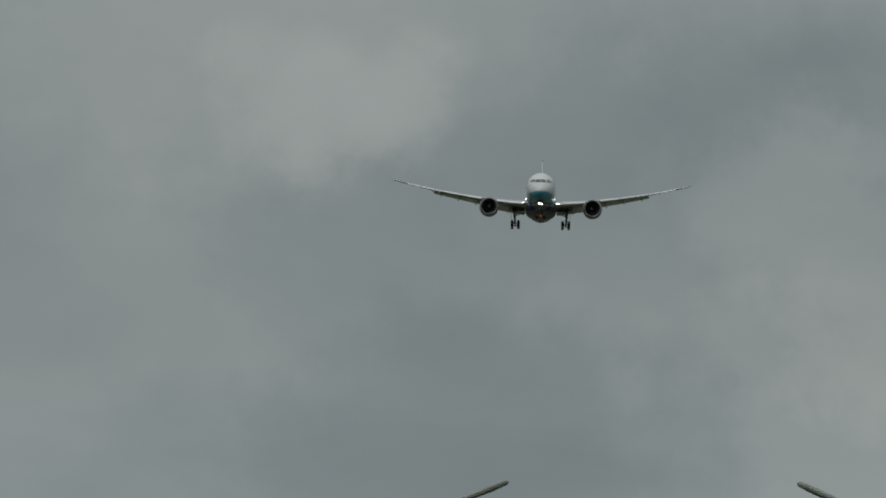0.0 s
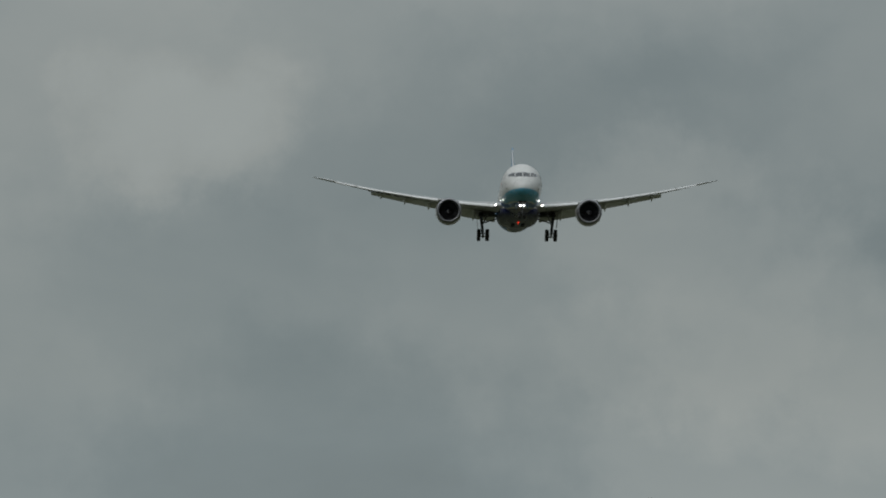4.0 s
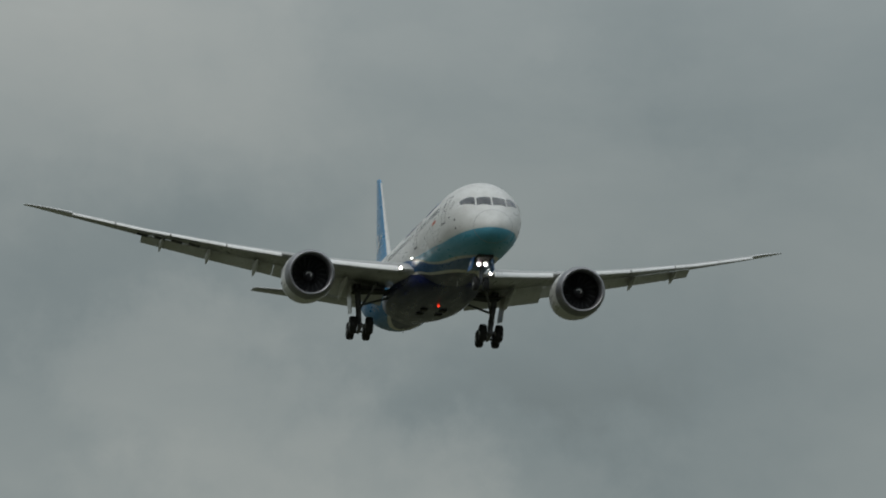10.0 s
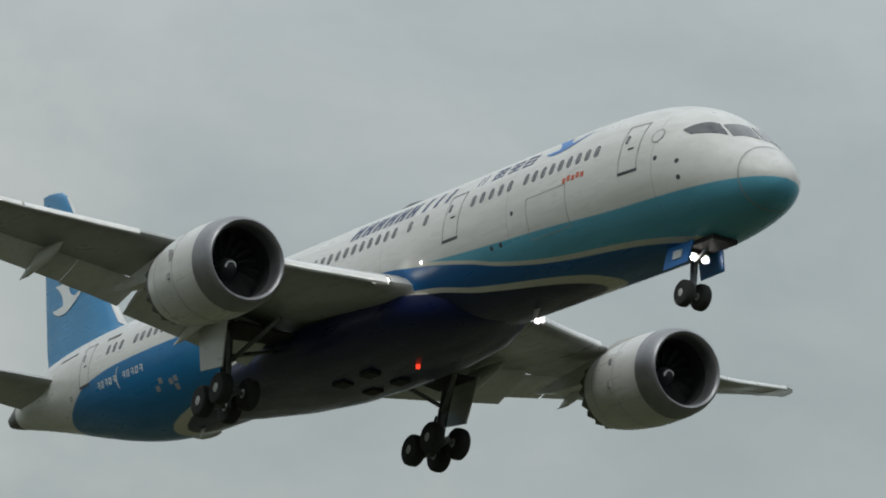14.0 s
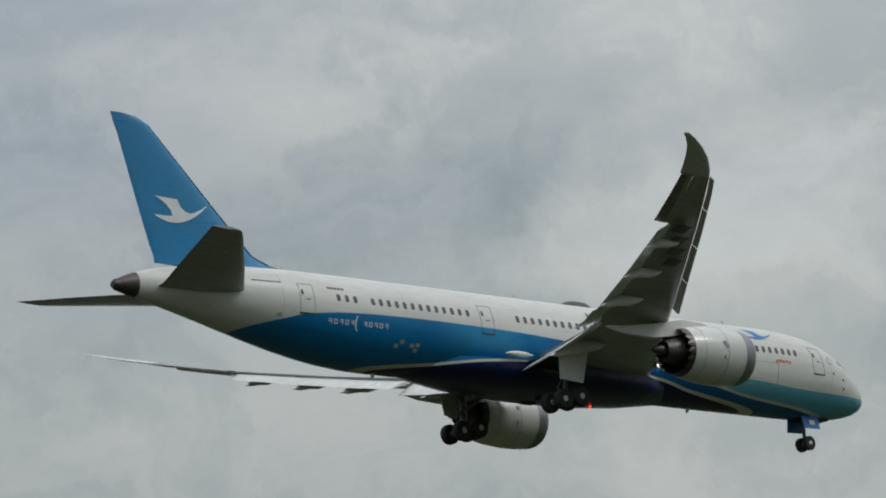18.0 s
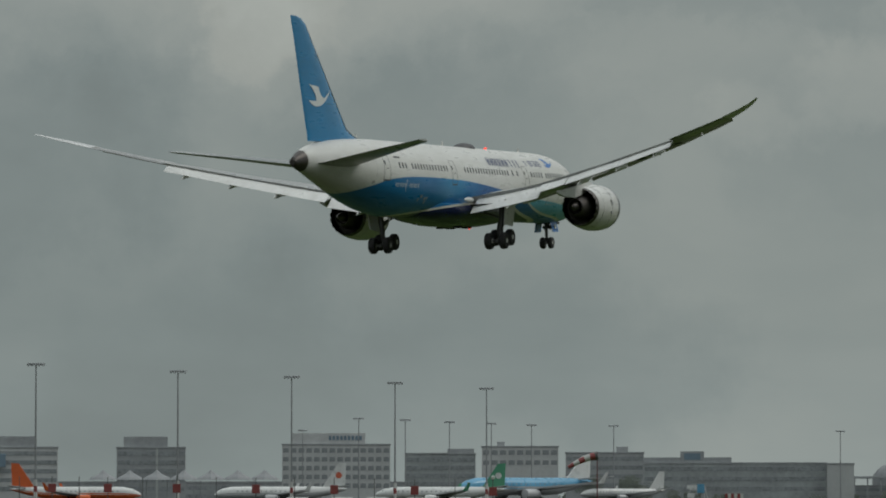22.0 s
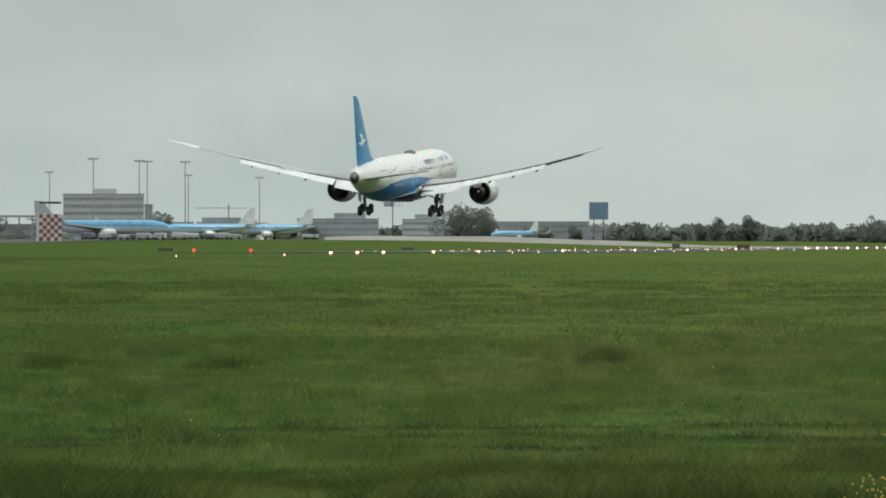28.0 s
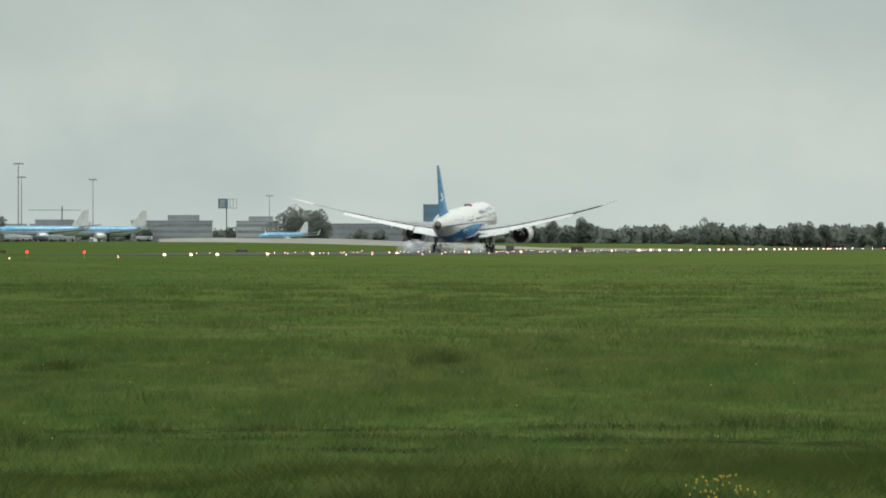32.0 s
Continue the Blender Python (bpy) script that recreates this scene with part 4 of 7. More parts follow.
def build_airliner():
    plane = thing("airliner", "white and blue twin-engine wide-body airliner coming in to land, wheels down", "airplane")
    st = sorted(set([round(v, 3) for v in (list(np.linspace(0, 1, 9)) + list(np.linspace(1.2, 10, 23)) + list(np.linspace(11, 44, 34)) + list(np.linspace(45, 62.72, 36)))]))
    rings = []
    for s in st:
        top, bot, hw = fuse_at(s)
        c, h = (top + bot) / 2, (top - bot) / 2
        rings.append([(30 - s, -math.sin(t) * hw, c + math.cos(t) * h) for t in (2 * math.pi * j / 56 for j in range(56))])
    fus = part("fuselage", loft(rings), M_LIVERY, plane, "white fuselage with turquoise, blue and navy swooshes", True)
    part("tail_cone", lathe([(-32.73, 0.30), (-32.9, 0.29), (-33.05, 0.22), (-33.06, 0.02)], 24, "x", (0, 0, 0.83)), M_TITAN, fus, "bare metal exhaust cone", True)
    # belly fairing
    rings = []
    for s, hw, zb in ((18.6, 0.6, -2.96), (20.0, 1.9, -3.10), (22.0, 2.6, -3.34), (25.0, 2.95, -3.54), (29.0, 3.06, -3.62), (33.0, 3.0, -3.56), (36.5, 2.65, -3.34), (39.5, 1.8, -3.10), (41.2, 0.7, -2.98)):
        ring = []
        for j in range(25):
            t = math.pi * j / 24
            ring.append((30 - s, -math.cos(t) * hw, -1.85 + (zb + 1.85) * math.sin(t) ** 0.6 if 0 < j < 24 else -1.85))
        ring.append((30 - s, 0, -1.5))
        rings.append(ring)
    part("belly_fairing", loft(rings), M_LIVERY, fus, "dark navy belly fairing", True)
    rings = []
    for s, g in ((61.45, 0.012), (61.7, 0.016), (62.0, 0.016), (62.5, 0.016), (62.72, 0.01), (62.9, -0.03)):
        top, bot, hw = fuse_at(min(s, 62.7))
        c, h = (top + bot) / 2, (top - bot) / 2
        rings.append([(30 - s, -math.sin(t) * (hw + g), c + math.cos(t) * (h + g)) for t in (2 * math.pi * j / 32 for j in range(32))])
    part("exhaust_shell", loft(rings), M_TITAN, fus, "dark bare metal tail cone", True)
    # cockpit windows: two in front, one at each side
    for side in (-1, 1):
        part("windscreen", crown_pane([(1.66, 0.06), (2.02, 1.03), (2.72, 1.01), (2.50, 0.06)], side), M_GLASS, fus, "dark windscreen pane", True)
        part("side_window", crown_pane([(2.15, 1.15), (2.75, 1.60), (3.35, 1.96), (3.80, 2.02), (3.46, 1.66), (3.15, 1.30), (2.86, 1.10)], side), M_GLASS, fus, "dark cockpit side window", True)
    ring = []
    for off in (0.004, 0.02):
        for s in (1.06, 1.10):
            top, bot, hw = fuse_at(s)
            c, h = (top + bot) / 2, (top - bot) / 2
            ring.append([(30 - s, -math.sin(t) * (hw + off), c + math.cos(t) * (h + off)) for t in (2 * math.pi * j / 56 for j in range(56))])
    part("radome_seam", loft([ring[2], ring[3]], (False, False)), M_FRAME, fus, "thin dark radome joint", True)
    # cabin windows
    first = {}
    stations = list(np.linspace(8.4, 13.2, 9)) + list(np.linspace(14.35, 17.0, 5)) + [20.55, 21.75] + list(np.linspace(22.95, 33.2, 17)) + list(np.linspace(37.4, 45.1, 13)) + [46.5, 47.15, 47.8]
    for side in (-1, 1):
        for s in stations:
            if 11.0 < s < 43.5 and side in first:
                again("cabin_window", first[side][0], fus, Matrix.Translation((first[side][1] - s, 0, 0)))
            else:
                w = part("cabin_window", skin_patch(s - 0.145, s + 0.145, 0.62, 1.10, side, 0.012, rnd=0.13), M_CABIN, fus)
                if 11.0 < s < 43.5:
                    first[side] = (w, s)
        # passenger doors
        for s, zc, hw in ((6.25, 0.56, 0.56), (18.4, 0.57, 0.56), (35.85, 0.60, 0.56), (50.2, 0.66, 0.56)):
            d = part("door", skin_frame(s - hw, s + hw, zc - 1.0, zc + 0.95, side), M_FRAME, fus, "closed cabin door with a grey outline")
            part("door_window", skin_patch(s + 0.22, s + 0.40, zc + 0.18, zc + 0.52, side, 0.016, rnd=0.08), M_CABIN, d)
            part("door_sill", skin_patch(s - hw, s + hw, zc - 1.03, zc - 0.93, side, 0.018, 2, 1), M_MARKDARK, d)
            part("door_handle", skin_patch(s - 0.22, s + 0.1, zc - 0.12, zc - 0.06, side, 0.016, 1, 1), M_MARKDARK, d)
        # cargo door outline, static ports
        part("cargo_door", skin_frame(10.2, 12.9, -1.55, 0.0, side, 0.025, 0.008), M_FRAME, fus, "closed cargo door")
        for s, z in ((13.9, -0.35), (15.6, -1.3), (14.95, -1.3), (3.6, -0.5), (3.55, -1.1), (4.7, -0.2)):
            part("port", skin_patch(s - 0.09, s + 0.09, z - 0.09, z + 0.09, side, 0.012, rnd=0.085), M_MARKDARK, fus)
        # titles as plain bars
        for i in range(9):
            x, w, lean = 19.35 + 0.87 * i, 0.58 if i > 2 else 0.22, 0.10 * side
            edge = lambda off: [(x + off + lean * q / 5, 1.38 + 0.64 * q / 5) for q in range(6)]
            for a, b in ((0.0, w * 0.34), (w * 0.66, w)) if i > 2 else ((0.0, w),):
                part("title_bar", skin_strip(edge(a), edge(b), lambda p, z: skin(p, z, side, 0.014)), M_MARK, fus)
            if i > 2:
                mid = [(x + w * 0.3, 1.60 + 0.04 * (i % 3)), (x + w * 0.7, 1.60 + 0.04 * (i % 3))]
                part("title_bar", skin_strip(mid, [(p, z + 0.17) for p, z in mid], lambda p, z: skin(p, z, side, 0.014)), M_MARK, fus)
        for i in range(4):
            s = 13.35 + 1.08 * i
            for a, b, c, d in ((0, 0.78, 0.40, 0.47), (0, 0.78, 0.2, 0.26), (0.08, 0.70, 0.0, 0.07), (0.0, 0.09, 0.0, 0.47), (0.34, 0.44, 0.0, 0.44), (0.69, 0.78, 0.0, 0.42)):
                if (i + int(a * 10)) % 4 != 3:
                    part("title_bar", skin_shape([(s + a, 1.58 + c), (s + b, 1.58 + c), (s + b, 1.58 + d), (s + a, 1.58 + d)], side), M_MARK, fus)
        put = lambda a, b: skin(a, b, side, 0.014)
        one, two = bird(11.2, 1.92, 2.7, 0.55)
        part("emblem", join(skin_strip(*one, put), skin_strip(*two, put)), M_MARKBLUE, fus, "plain blue swoosh emblem")
        # small crest by the nose, red flourish, aft marking bars
        part("crest", skin_patch(4.55, 5.15, 0.42, 1.0, side, 0.012, rnd=0.28), M_FRAME, fus, "grey round crest")
        part("crest_field", skin_patch(4.62, 5.08, 0.49, 0.93, side, 0.018, rnd=0.21), M_WHITE, fus)
        for i in range(5):
            part("flourish", skin_patch(9.0 + 0.3 * i, 9.2 + 0.3 * i, 0.02 + 0.04 * (i % 2), 0.22 + 0.05 * (i % 2), side, 0.012, 1, 1), M_MARKRED, fus)
        for i in range(5):
            for s0 in (44.05 + 0.42 * i, 46.72 + 0.42 * i):
                part("name_bar", skin_frame(s0, s0 + 0.26, -0.80, -0.50, side, 0.055, 0.012) if i % 2 else join(skin_patch(s0, s0 + 0.06, -0.80, -0.50, side, 0.012, 1, 2), skin_patch(s0, s0 + 0.26, -0.68, -0.63, side, 0.012, 1, 1), skin_patch(s0, s0 + 0.24, -0.55, -0.50, side, 0.012, 1, 1)), M_MARKPALE, fus)
        arc_in = [(46.42 + 0.13 * math.cos(radians(a)), -0.65 + 0.42 * math.sin(radians(a))) for a in range(-100, 101, 20)]
        arc_out = [(46.42 + 0.24 * math.cos(radians(a)), -0.65 + 0.46 * math.sin(radians(a))) for a in range(-100, 101, 20)]
        part("name_swoosh", skin_strip(arc_in, arc_out, lambda a, b: skin(a, b, side, 0.014)), M_MARKPALE, fus, "pale crescent between the marking bars")
        # flap root pod
        part("root_pod", lathe([(-1.15, 0.02), (-0.8, 0.13), (-0.2, 0.2), (0.5, 0.19), (1.2, 0.02)], 14, "x", (30 - 33.6, side * 3.15, -1.55)), M_WHITE, fus, "white pod at the flap's root", True)
        for i in range(5):
            part("small_marking", skin_patch(47.2 + 0.27 * i, 47.4 + 0.27 * i, 1.42, 1.56, side, 0.012, 1, 1), M_MARKDARK, fus)
        for i in range(6):
            part("small_marking", skin_patch(51.9 + 0.36 * i, 52.2 + 0.36 * i, 1.52, 1.60, side, 0.012, 1, 1), M_MARKDARK, fus)
        for i, (s, z) in enumerate(((41.3, -1.65), (41.75, -1.7), (42.6, -1.55), (43.0, -1.8), (41.4, -1.95), (52.0, -0.6))):
            part("service_panel", skin_patch(s, s + 0.32, z, z + 0.22, side, 0.010, 1, 1), M_FRAME, fus)
    # antenna hump, blades, beacons
    rings = []
    for a, k in ((0, 0.05), (0.3, 0.6), (0.9, 0.95), (1.5, 1.0), (2.1, 0.9), (2.6, 0.5), (2.9, 0.05)):
        rings.append([(30 - 24.3 - a, math.cos(t) * 0.85 * k, 2.84 + max(0, math.sin(t)) * 0.52 * k - (0.02 if math.sin(t) < 0 else 0)) for t in (2 * math.pi * j / 16 for j in range(16))][::-1])
    part("antenna_hump", loft(rings), M_MARKDARK, fus, "dark satellite antenna hump", True)
    for s, z, sg in ((12.0, 2.95, 1), (30.5, 2.95, 1), (50.2, 2.93, 1), (49.6, 2.93, 1), (16.0, -2.95, -1), (43.0, -2.95, -1)):
        part("blade_antenna", slab([(30 - s, -0.02, z), (30 - s - 0.4, -0.02, z), (30 - s - 0.42, -0.02, z + sg * 0.38), (30 - s - 0.25, -0.02, z + sg * 0.38)], 0.04, (0, 1, 0)), M_WHITE, fus)
    # vents as solid black blocks, their inner shade given by colour
    for s in (27.5, 29.7):
        part("belly_vent", box(30 - s - 0.5, 30 - s + 0.4, -0.95 - 0.02, -0.45, -3.68, -3.5, 0.02), M_TYRE, fus, "dark block standing for a vent's shaded opening")
        part("belly_vent", box(30 - s - 0.5, 30 - s + 0.4, 0.45, 0.97, -3.68, -3.5, 0.02), M_TYRE, fus, "dark block standing for a vent's shaded opening")
    part("beacon", lathe([(-3.72, 0.02), (-3.69, 0.07), (-3.6, 0.09), (-3.5, 0.09)], 14, "z", (30 - 25.0, 0, 0)), M_BEACON, fus, "red anti-collision beacon")
    part("beacon", lathe([(2.9, 0.12), (3.05, 0.12), (3.12, 0.08), (3.15, 0.02)], 14, "z", (30 - 20.5, 0, 0)), M_BEACON, fus, "red anti-collision beacon")
    for side in (-1, 1):
        part("wing_lamp", lathe([(0, 0.015), (0.02, 0.03), (0.05, 0.01)], 10, "x", skin(20.6, -0.85, side, 0.02)), M_LAMP, fus, "small lit lamp")
    fans = []
    for side in (-1, 1):
        build_wing(plane, side)
        fans.append(build_engine(plane, side))
        build_main_gear(plane, side)
        tp = tail_surface(plane, [(0.6, 53.6, 60.3, 0.72), (1.6, 54.3, 60.4, 0.82), (5.5, 57.2, 61.6, 1.42), (8.8, 59.8, 62.6, 1.88), (9.7, 60.55, 62.9, 2.0), (9.9, 60.85, 62.97, 2.03), (10.0, 61.3, 63.0, 2.05)], "tailplane", M_WING, "grey swept tailplane", False, side)
    build_nose_gear(plane)
    fin = tail_surface(plane, [(0, 48.2, 59.8, 2.5), (0, 49.6, 59.82, 2.86), (0, 50.9, 59.9, 3.12), (0, 52.2, 60.1, 3.6), (0, 55.2, 60.98, 6.6), (0, 58.9, 62.05, 10.4), (0, 59.7, 62.35, 11.2), (0, 60.5, 62.45, 11.6), (0, 61.4, 62.5, 11.74)], "fin", M_TAIL, "blue tail fin with a white swoosh emblem", True)
    rings = []
    for le, ch, z in ((48.2, 11.6, 2.5), (49.6, 10.2, 2.86), (50.9, 9.0, 3.12), (52.2, 7.9, 3.6), (55.2, 5.78, 6.6), (58.9, 3.15, 10.4), (59.7, 2.65, 11.2)):
        rings.append([(30 - le - a * ch, b * ch, z) for a, b in ((0.022, 0.0265), (0.012, 0.0205), (0.003, 0.012), (-0.003, 0.0), (0.003, -0.012), (0.012, -0.0205), (0.022, -0.0265))])
    part("leading_edge", loft(rings, closed=False), M_FINEDGE, fin, "pale grey leading edge", True)
    for side in (-1, 1):
        put = lambda a, b: fin_point(a, b, side, 0.03)
        one, two = bird(57.7, 5.85, 3.9, 0.8)
        part("emblem", join(skin_strip(*one, put), skin_strip(*two, put)), M_MARKPALE, fin, "plain white swoosh emblem")
    return plane, fans


airliner, fans = build_airliner()


# ---- the field ----
def bearing(deg, d, z=0.0):
    """A place d metres from the eye, by its bearing in degrees, clockwise from the runway's direction."""
    a = radians(deg)
    return Vector((d * math.cos(a), -d * math.sin(a), z))


def facing(deg, d, z=0.0, turn=0.0):
    """The pose of a thing whose front, its -y side, looks back at the eye."""
    p = bearing(deg, d, z)
    if d > 250 and abs(deg) < 90:
        p.z += float(rise(p.x, p.y)) - 0.5
    return Matrix.Translation(p) @ Matrix.Rotation(radians(-deg - 90 + turn), 4, "Z")


def rise(x, y):
    """Height of the field: a flat meadow that lifts a little to the runway's strip."""
    u = np.clip((y - 78.0) / 14.0, 0, 1)
    h = 0.5 * u * u * (3 - 2 * u)
    v, w = np.clip((y - 170.0) / 160.0, 0, 1), np.clip((x - 1250.0) / 200.0, 0, 1)
    h = h + v * v * (3 - 2 * v) * (1.5 + 1.3 * w * w * (3 - 2 * w))
    bumps = 0.035 * np.sin(x * 0.31 + 1.7 * np.sin(y * 0.11)) * np.sin(y * 0.23 + 0.6) + 0.02 * np.sin(x * 0.9 + y * 0.7)
    return h + bumps * (1 - u)


def field_paint(name, bright=1.0, island=False):
    k = Mat(name, (0.05, 0.08, 0.02), 0.9)
    k.b.inputs["Specular IOR Level"].default_value = 0.0
    wide, patch, fine = k.noise(0.055, 4, 0.6), k.noise(0.33, 4, 0.65), k.noise(3.0, 4, 0.6)
    c = k.mix(k.range(wide, 0.38, 0.62), tuple(v * bright for v in (0.045, 0.078, 0.018)), tuple(v * bright for v in (0.070, 0.096, 0.024)))
    c = k.mix(k.math("MULTIPLY", k.range(patch, 0.48, 0.66), 0.68), c, tuple(v * bright for v in (0.024, 0.050, 0.014)))
    c = k.mix(k.math("MULTIPLY", k.range(fine, 0.35, 0.7), 0.35), c, tuple(v * bright for v in (0.092, 0.104, 0.036)))
    c = k.mix(k.math("MULTIPLY", k.range(k.noise(0.16, 3, 0.6), 0.48, 0.64), 0.48), c, tuple(v * bright for v in (0.102, 0.098, 0.038)))
    c = k.mix(k.math("MULTIPLY", k.range(k.noise(0.22, 3, 0.6, stretch=(1, 1.3, 1)), 0.52, 0.7), 0.5), c, tuple(v * bright for v in (0.036, 0.086, 0.022)))
    x, y, z = k.xyz()
    r = k.math("POWER", k.math("ADD", k.math("MULTIPLY", x, x), k.math("MULTIPLY", y, y)), 0.5)
    r = k.math("ADD", r, k.math("MULTIPLY", k.math("SUBTRACT", k.noise(0.8, 3), 0.5), 1.4))
    # darkening by bearing painted into the grass colour, stronger to the left
    bearing_dark = k.math("MULTIPLY", k.range(k.math("DIVIDE", y, k.math("MAXIMUM", x, 1.0)), 0.13, 0.40, 0.0, 0.72), k.range(wide, 0.3, 0.6, 1.0, 0.75))
    c = k.mix(bearing_dark, c, tuple(v * bright for v in (0.020, 0.044, 0.011)))
    rut = None
    for r0 in (37.7, 39.2, 41.2):
        one = k.range(k.math("ABSOLUTE", k.math("SUBTRACT", r, r0)), 0.75, 0.15)
        rut = one if rut is None else k.math("MAXIMUM", rut, one)
    if not island:
        strip = k.math("MULTIPLY", k.range(y, 380.0, 350.0), k.range(x, 300.0, 390.0))
        meadow = k.math("MULTIPLY", k.range(x, 0.0, 16.0), k.math("MULTIPLY", k.math("MAXIMUM", k.range(y, 96.0, 92.0), strip), k.range(y, -60.0, -40.0)))
        # ground off the meadow kept dark, to limit bounce onto the airliner
        rough = k.mix(k.range(patch, 0.35, 0.65), (0.030, 0.034, 0.020), (0.045, 0.046, 0.030))
        # unseen approach ground made paler, a reflector for the airliner's underside
        bounce_pale = k.mix(k.range(patch, 0.35, 0.65), (0.058, 0.062, 0.038), (0.082, 0.085, 0.056))
        rough = k.mix(k.range(x, -20.0, -140.0), rough, bounce_pale)
        c = k.mix(meadow, rough, c)
        edge = k.math("ADD", r, k.range(k.math("DIVIDE", y, k.math("MAXIMUM", x, 1.0)), 0.09, 0.14, 0.0, 1.7))
        c = k.mix(k.range(edge, 33.8, 32.2), c, (0.042, 0.070, 0.021))
    if island:
        g = k.t.nodes.new("ShaderNodeNewGeometry").outputs["Random Per Island"]
        c = k.mix(k.range(g, 0.5, 1.0, 0.0, 0.5), c, (0.094 * bright, 0.122 * bright, 0.034 * bright))
        c = k.mix(k.range(g, 0.0, 0.35, 0.34, 0.0), c, (0.034 * bright, 0.057 * bright, 0.011 * bright))
        c = k.mix(k.math("MULTIPLY", k.range(k.noise(2.3, 2, 0.5), 0.46, 0.6), 0.55), c, (0.022 * bright, 0.048 * bright, 0.013 * bright))
        c = k.mix(k.math("MULTIPLY", k.range(k.noise(1.7, 2, 0.5, stretch=(1, 1.1, 1)), 0.52, 0.66), 0.5), c, (0.105 * bright, 0.128 * bright, 0.036 * bright))
        c = k.mix(k.math("GREATER_THAN", g, 0.998), c, (0.12, 0.12, 0.05))
    torn = k.math("MULTIPLY", k.range(k.noise(1.1, 4, 0.75), 0.37, 0.52), 0.75 if island else 1.0)
    c = k.mix(k.math("MULTIPLY", rut, torn), c, (0.019, 0.026, 0.011))
    k.color(c)
    return k.m


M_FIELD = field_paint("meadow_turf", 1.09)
M_BLADES = field_paint("grass_blades", 1.23, True)
M_RANK = field_paint("rank_grass_blades", 0.60, True)
M_CLUMP = field_paint("clump_blades", 1.02, True)
M_VERGE = field_paint("verge_blades", 1.22, True)
M_TUSSOCK = field_paint("tussock_blades", 0.74, True)
xs = np.concatenate([-np.geomspace(4900, 300, 14), np.linspace(-260, -20, 13), np.linspace(0, 160, 81), np.linspace(164, 420, 65), np.geomspace(430, 4900, 34)])
ys = np.concatenate([-np.geomspace(4900, 60, 16), np.linspace(-40, 70, 45), np.linspace(72, 96, 25), np.linspace(100, 350, 26), np.geomspace(380, 4900, 20)])
gx, gy = np.meshgrid(xs, ys, indexing="ij")
gz = rise(gx, gy)
vs = np.stack([gx, gy, gz], -1).reshape(-1, 3).tolist()
ny = len(ys)
fs = [(i * ny + j, (i + 1) * ny + j, (i + 1) * ny + j + 1, i * ny + j + 1) for i in range(len(xs) - 1) for j in range(ny - 1)]
ground = tagged(part("ground", (vs, fs), M_FIELD, None, "", True), "green grass meadow beside the runway, patchy, toned darker to the left", "meadow", kind="structure")

M_ASPHALT = plain("runway_asphalt", (0.075, 0.075, 0.078), 0.95, 0.0, 1.5, 0.25, 0.1)
M_CONCRETE = plain("pale_concrete", (0.085, 0.086, 0.082), 0.95, 0.0, 1.0, 0.2)
M_PAINT = plain("worn_road_paint", (0.34, 0.34, 0.33), 0.6, 0.0, 2.0, 0.2)
for m in (M_ASPHALT, M_CONCRETE):
    m.node_tree.nodes["Principled BSDF"].inputs["Specular IOR Level"].default_value = 0.05
runway = thing("runway", "grey asphalt runway with white markings, damp", "runway", kind="structure")
part("paving", box(600, 3600, 96, 153, 0.30, 0.56), M_ASPHALT, runway)
for k in range(36):
    part("marking", box(640 + 60 * k, 670 + 60 * k, 124.0, 125.0, 0.55, 0.566), M_PAINT, runway)
ax, ay = np.meshgrid(np.linspace(1000, 3400, 61), np.linspace(372, 1500, 30), indexing="ij")
az = rise(ax, ay) + 0.05
av = np.stack([ax, ay, az], -1).reshape(-1, 3).tolist()
af = [(i * 30 + j, (i + 1) * 30 + j, (i + 1) * 30 + j + 1, i * 30 + j + 1) for i in range(60) for j in range(29)]
tagged(part("apron", (av, af), M_CONCRETE, None, "", True), "grey concrete apron beyond the runway", "apron", kind="structure")
M_SAND = plain("pale_sand", (0.215, 0.208, 0.175), 0.95, 0.0, 0.3, 0.2, 0.3)
ring = []
for k in range(60):
    u = k / 59
    deg = -12.4 + 6.6 * u
    d = 1480 + 60 * math.sin(5 * u)
    h = 0.38 * (1.6 + 2.6 * math.sin(math.pi * min(1, u * 1.35)) ** 0.7) * (1 - 0.72 * max(0, u - 0.55) / 0.45) * (0.92 + 0.08 * math.sin(23 * u))
    p = bearing(deg, d)
    f = (p.normalized())
    p.z = float(rise(p.x, p.y)) - 0.5 - 0.6
    h += 0.8
    ring.append([p - f * 26 + Vector((0, 0, 0.3)), p - f * 9 + Vector((0, 0, 0.45 + h * 0.7)), p + Vector((0, 0, 0.5 + h)), p + f * 14 + Vector((0, 0, 0.5 + h * 0.8)), p + f * 30 + Vector((0, 0, 0.3))])
tagged(part("sand_bank", loft(ring, closed=False), M_SAND, None, "", True), "long low bank of pale bare sand", "bank", kind="structure")


# ---- runway lights ----
M_LIGHT_WHITE = glowing("runway_lamp_white", (1.0, 0.55, 0.45), 3.4)
M_LIGHT_AMBER = glowing("runway_lamp_amber", (1.0, 0.50, 0.16), 4.0)
M_LIGHT_RED = glowing("runway_lamp_red", (1.0, 0.022, 0.024), 3.0)
M_LAMPBASE = plain("lamp_base_metal", (0.32, 0.27, 0.05), 0.5, 0.3, 10, 0.2)


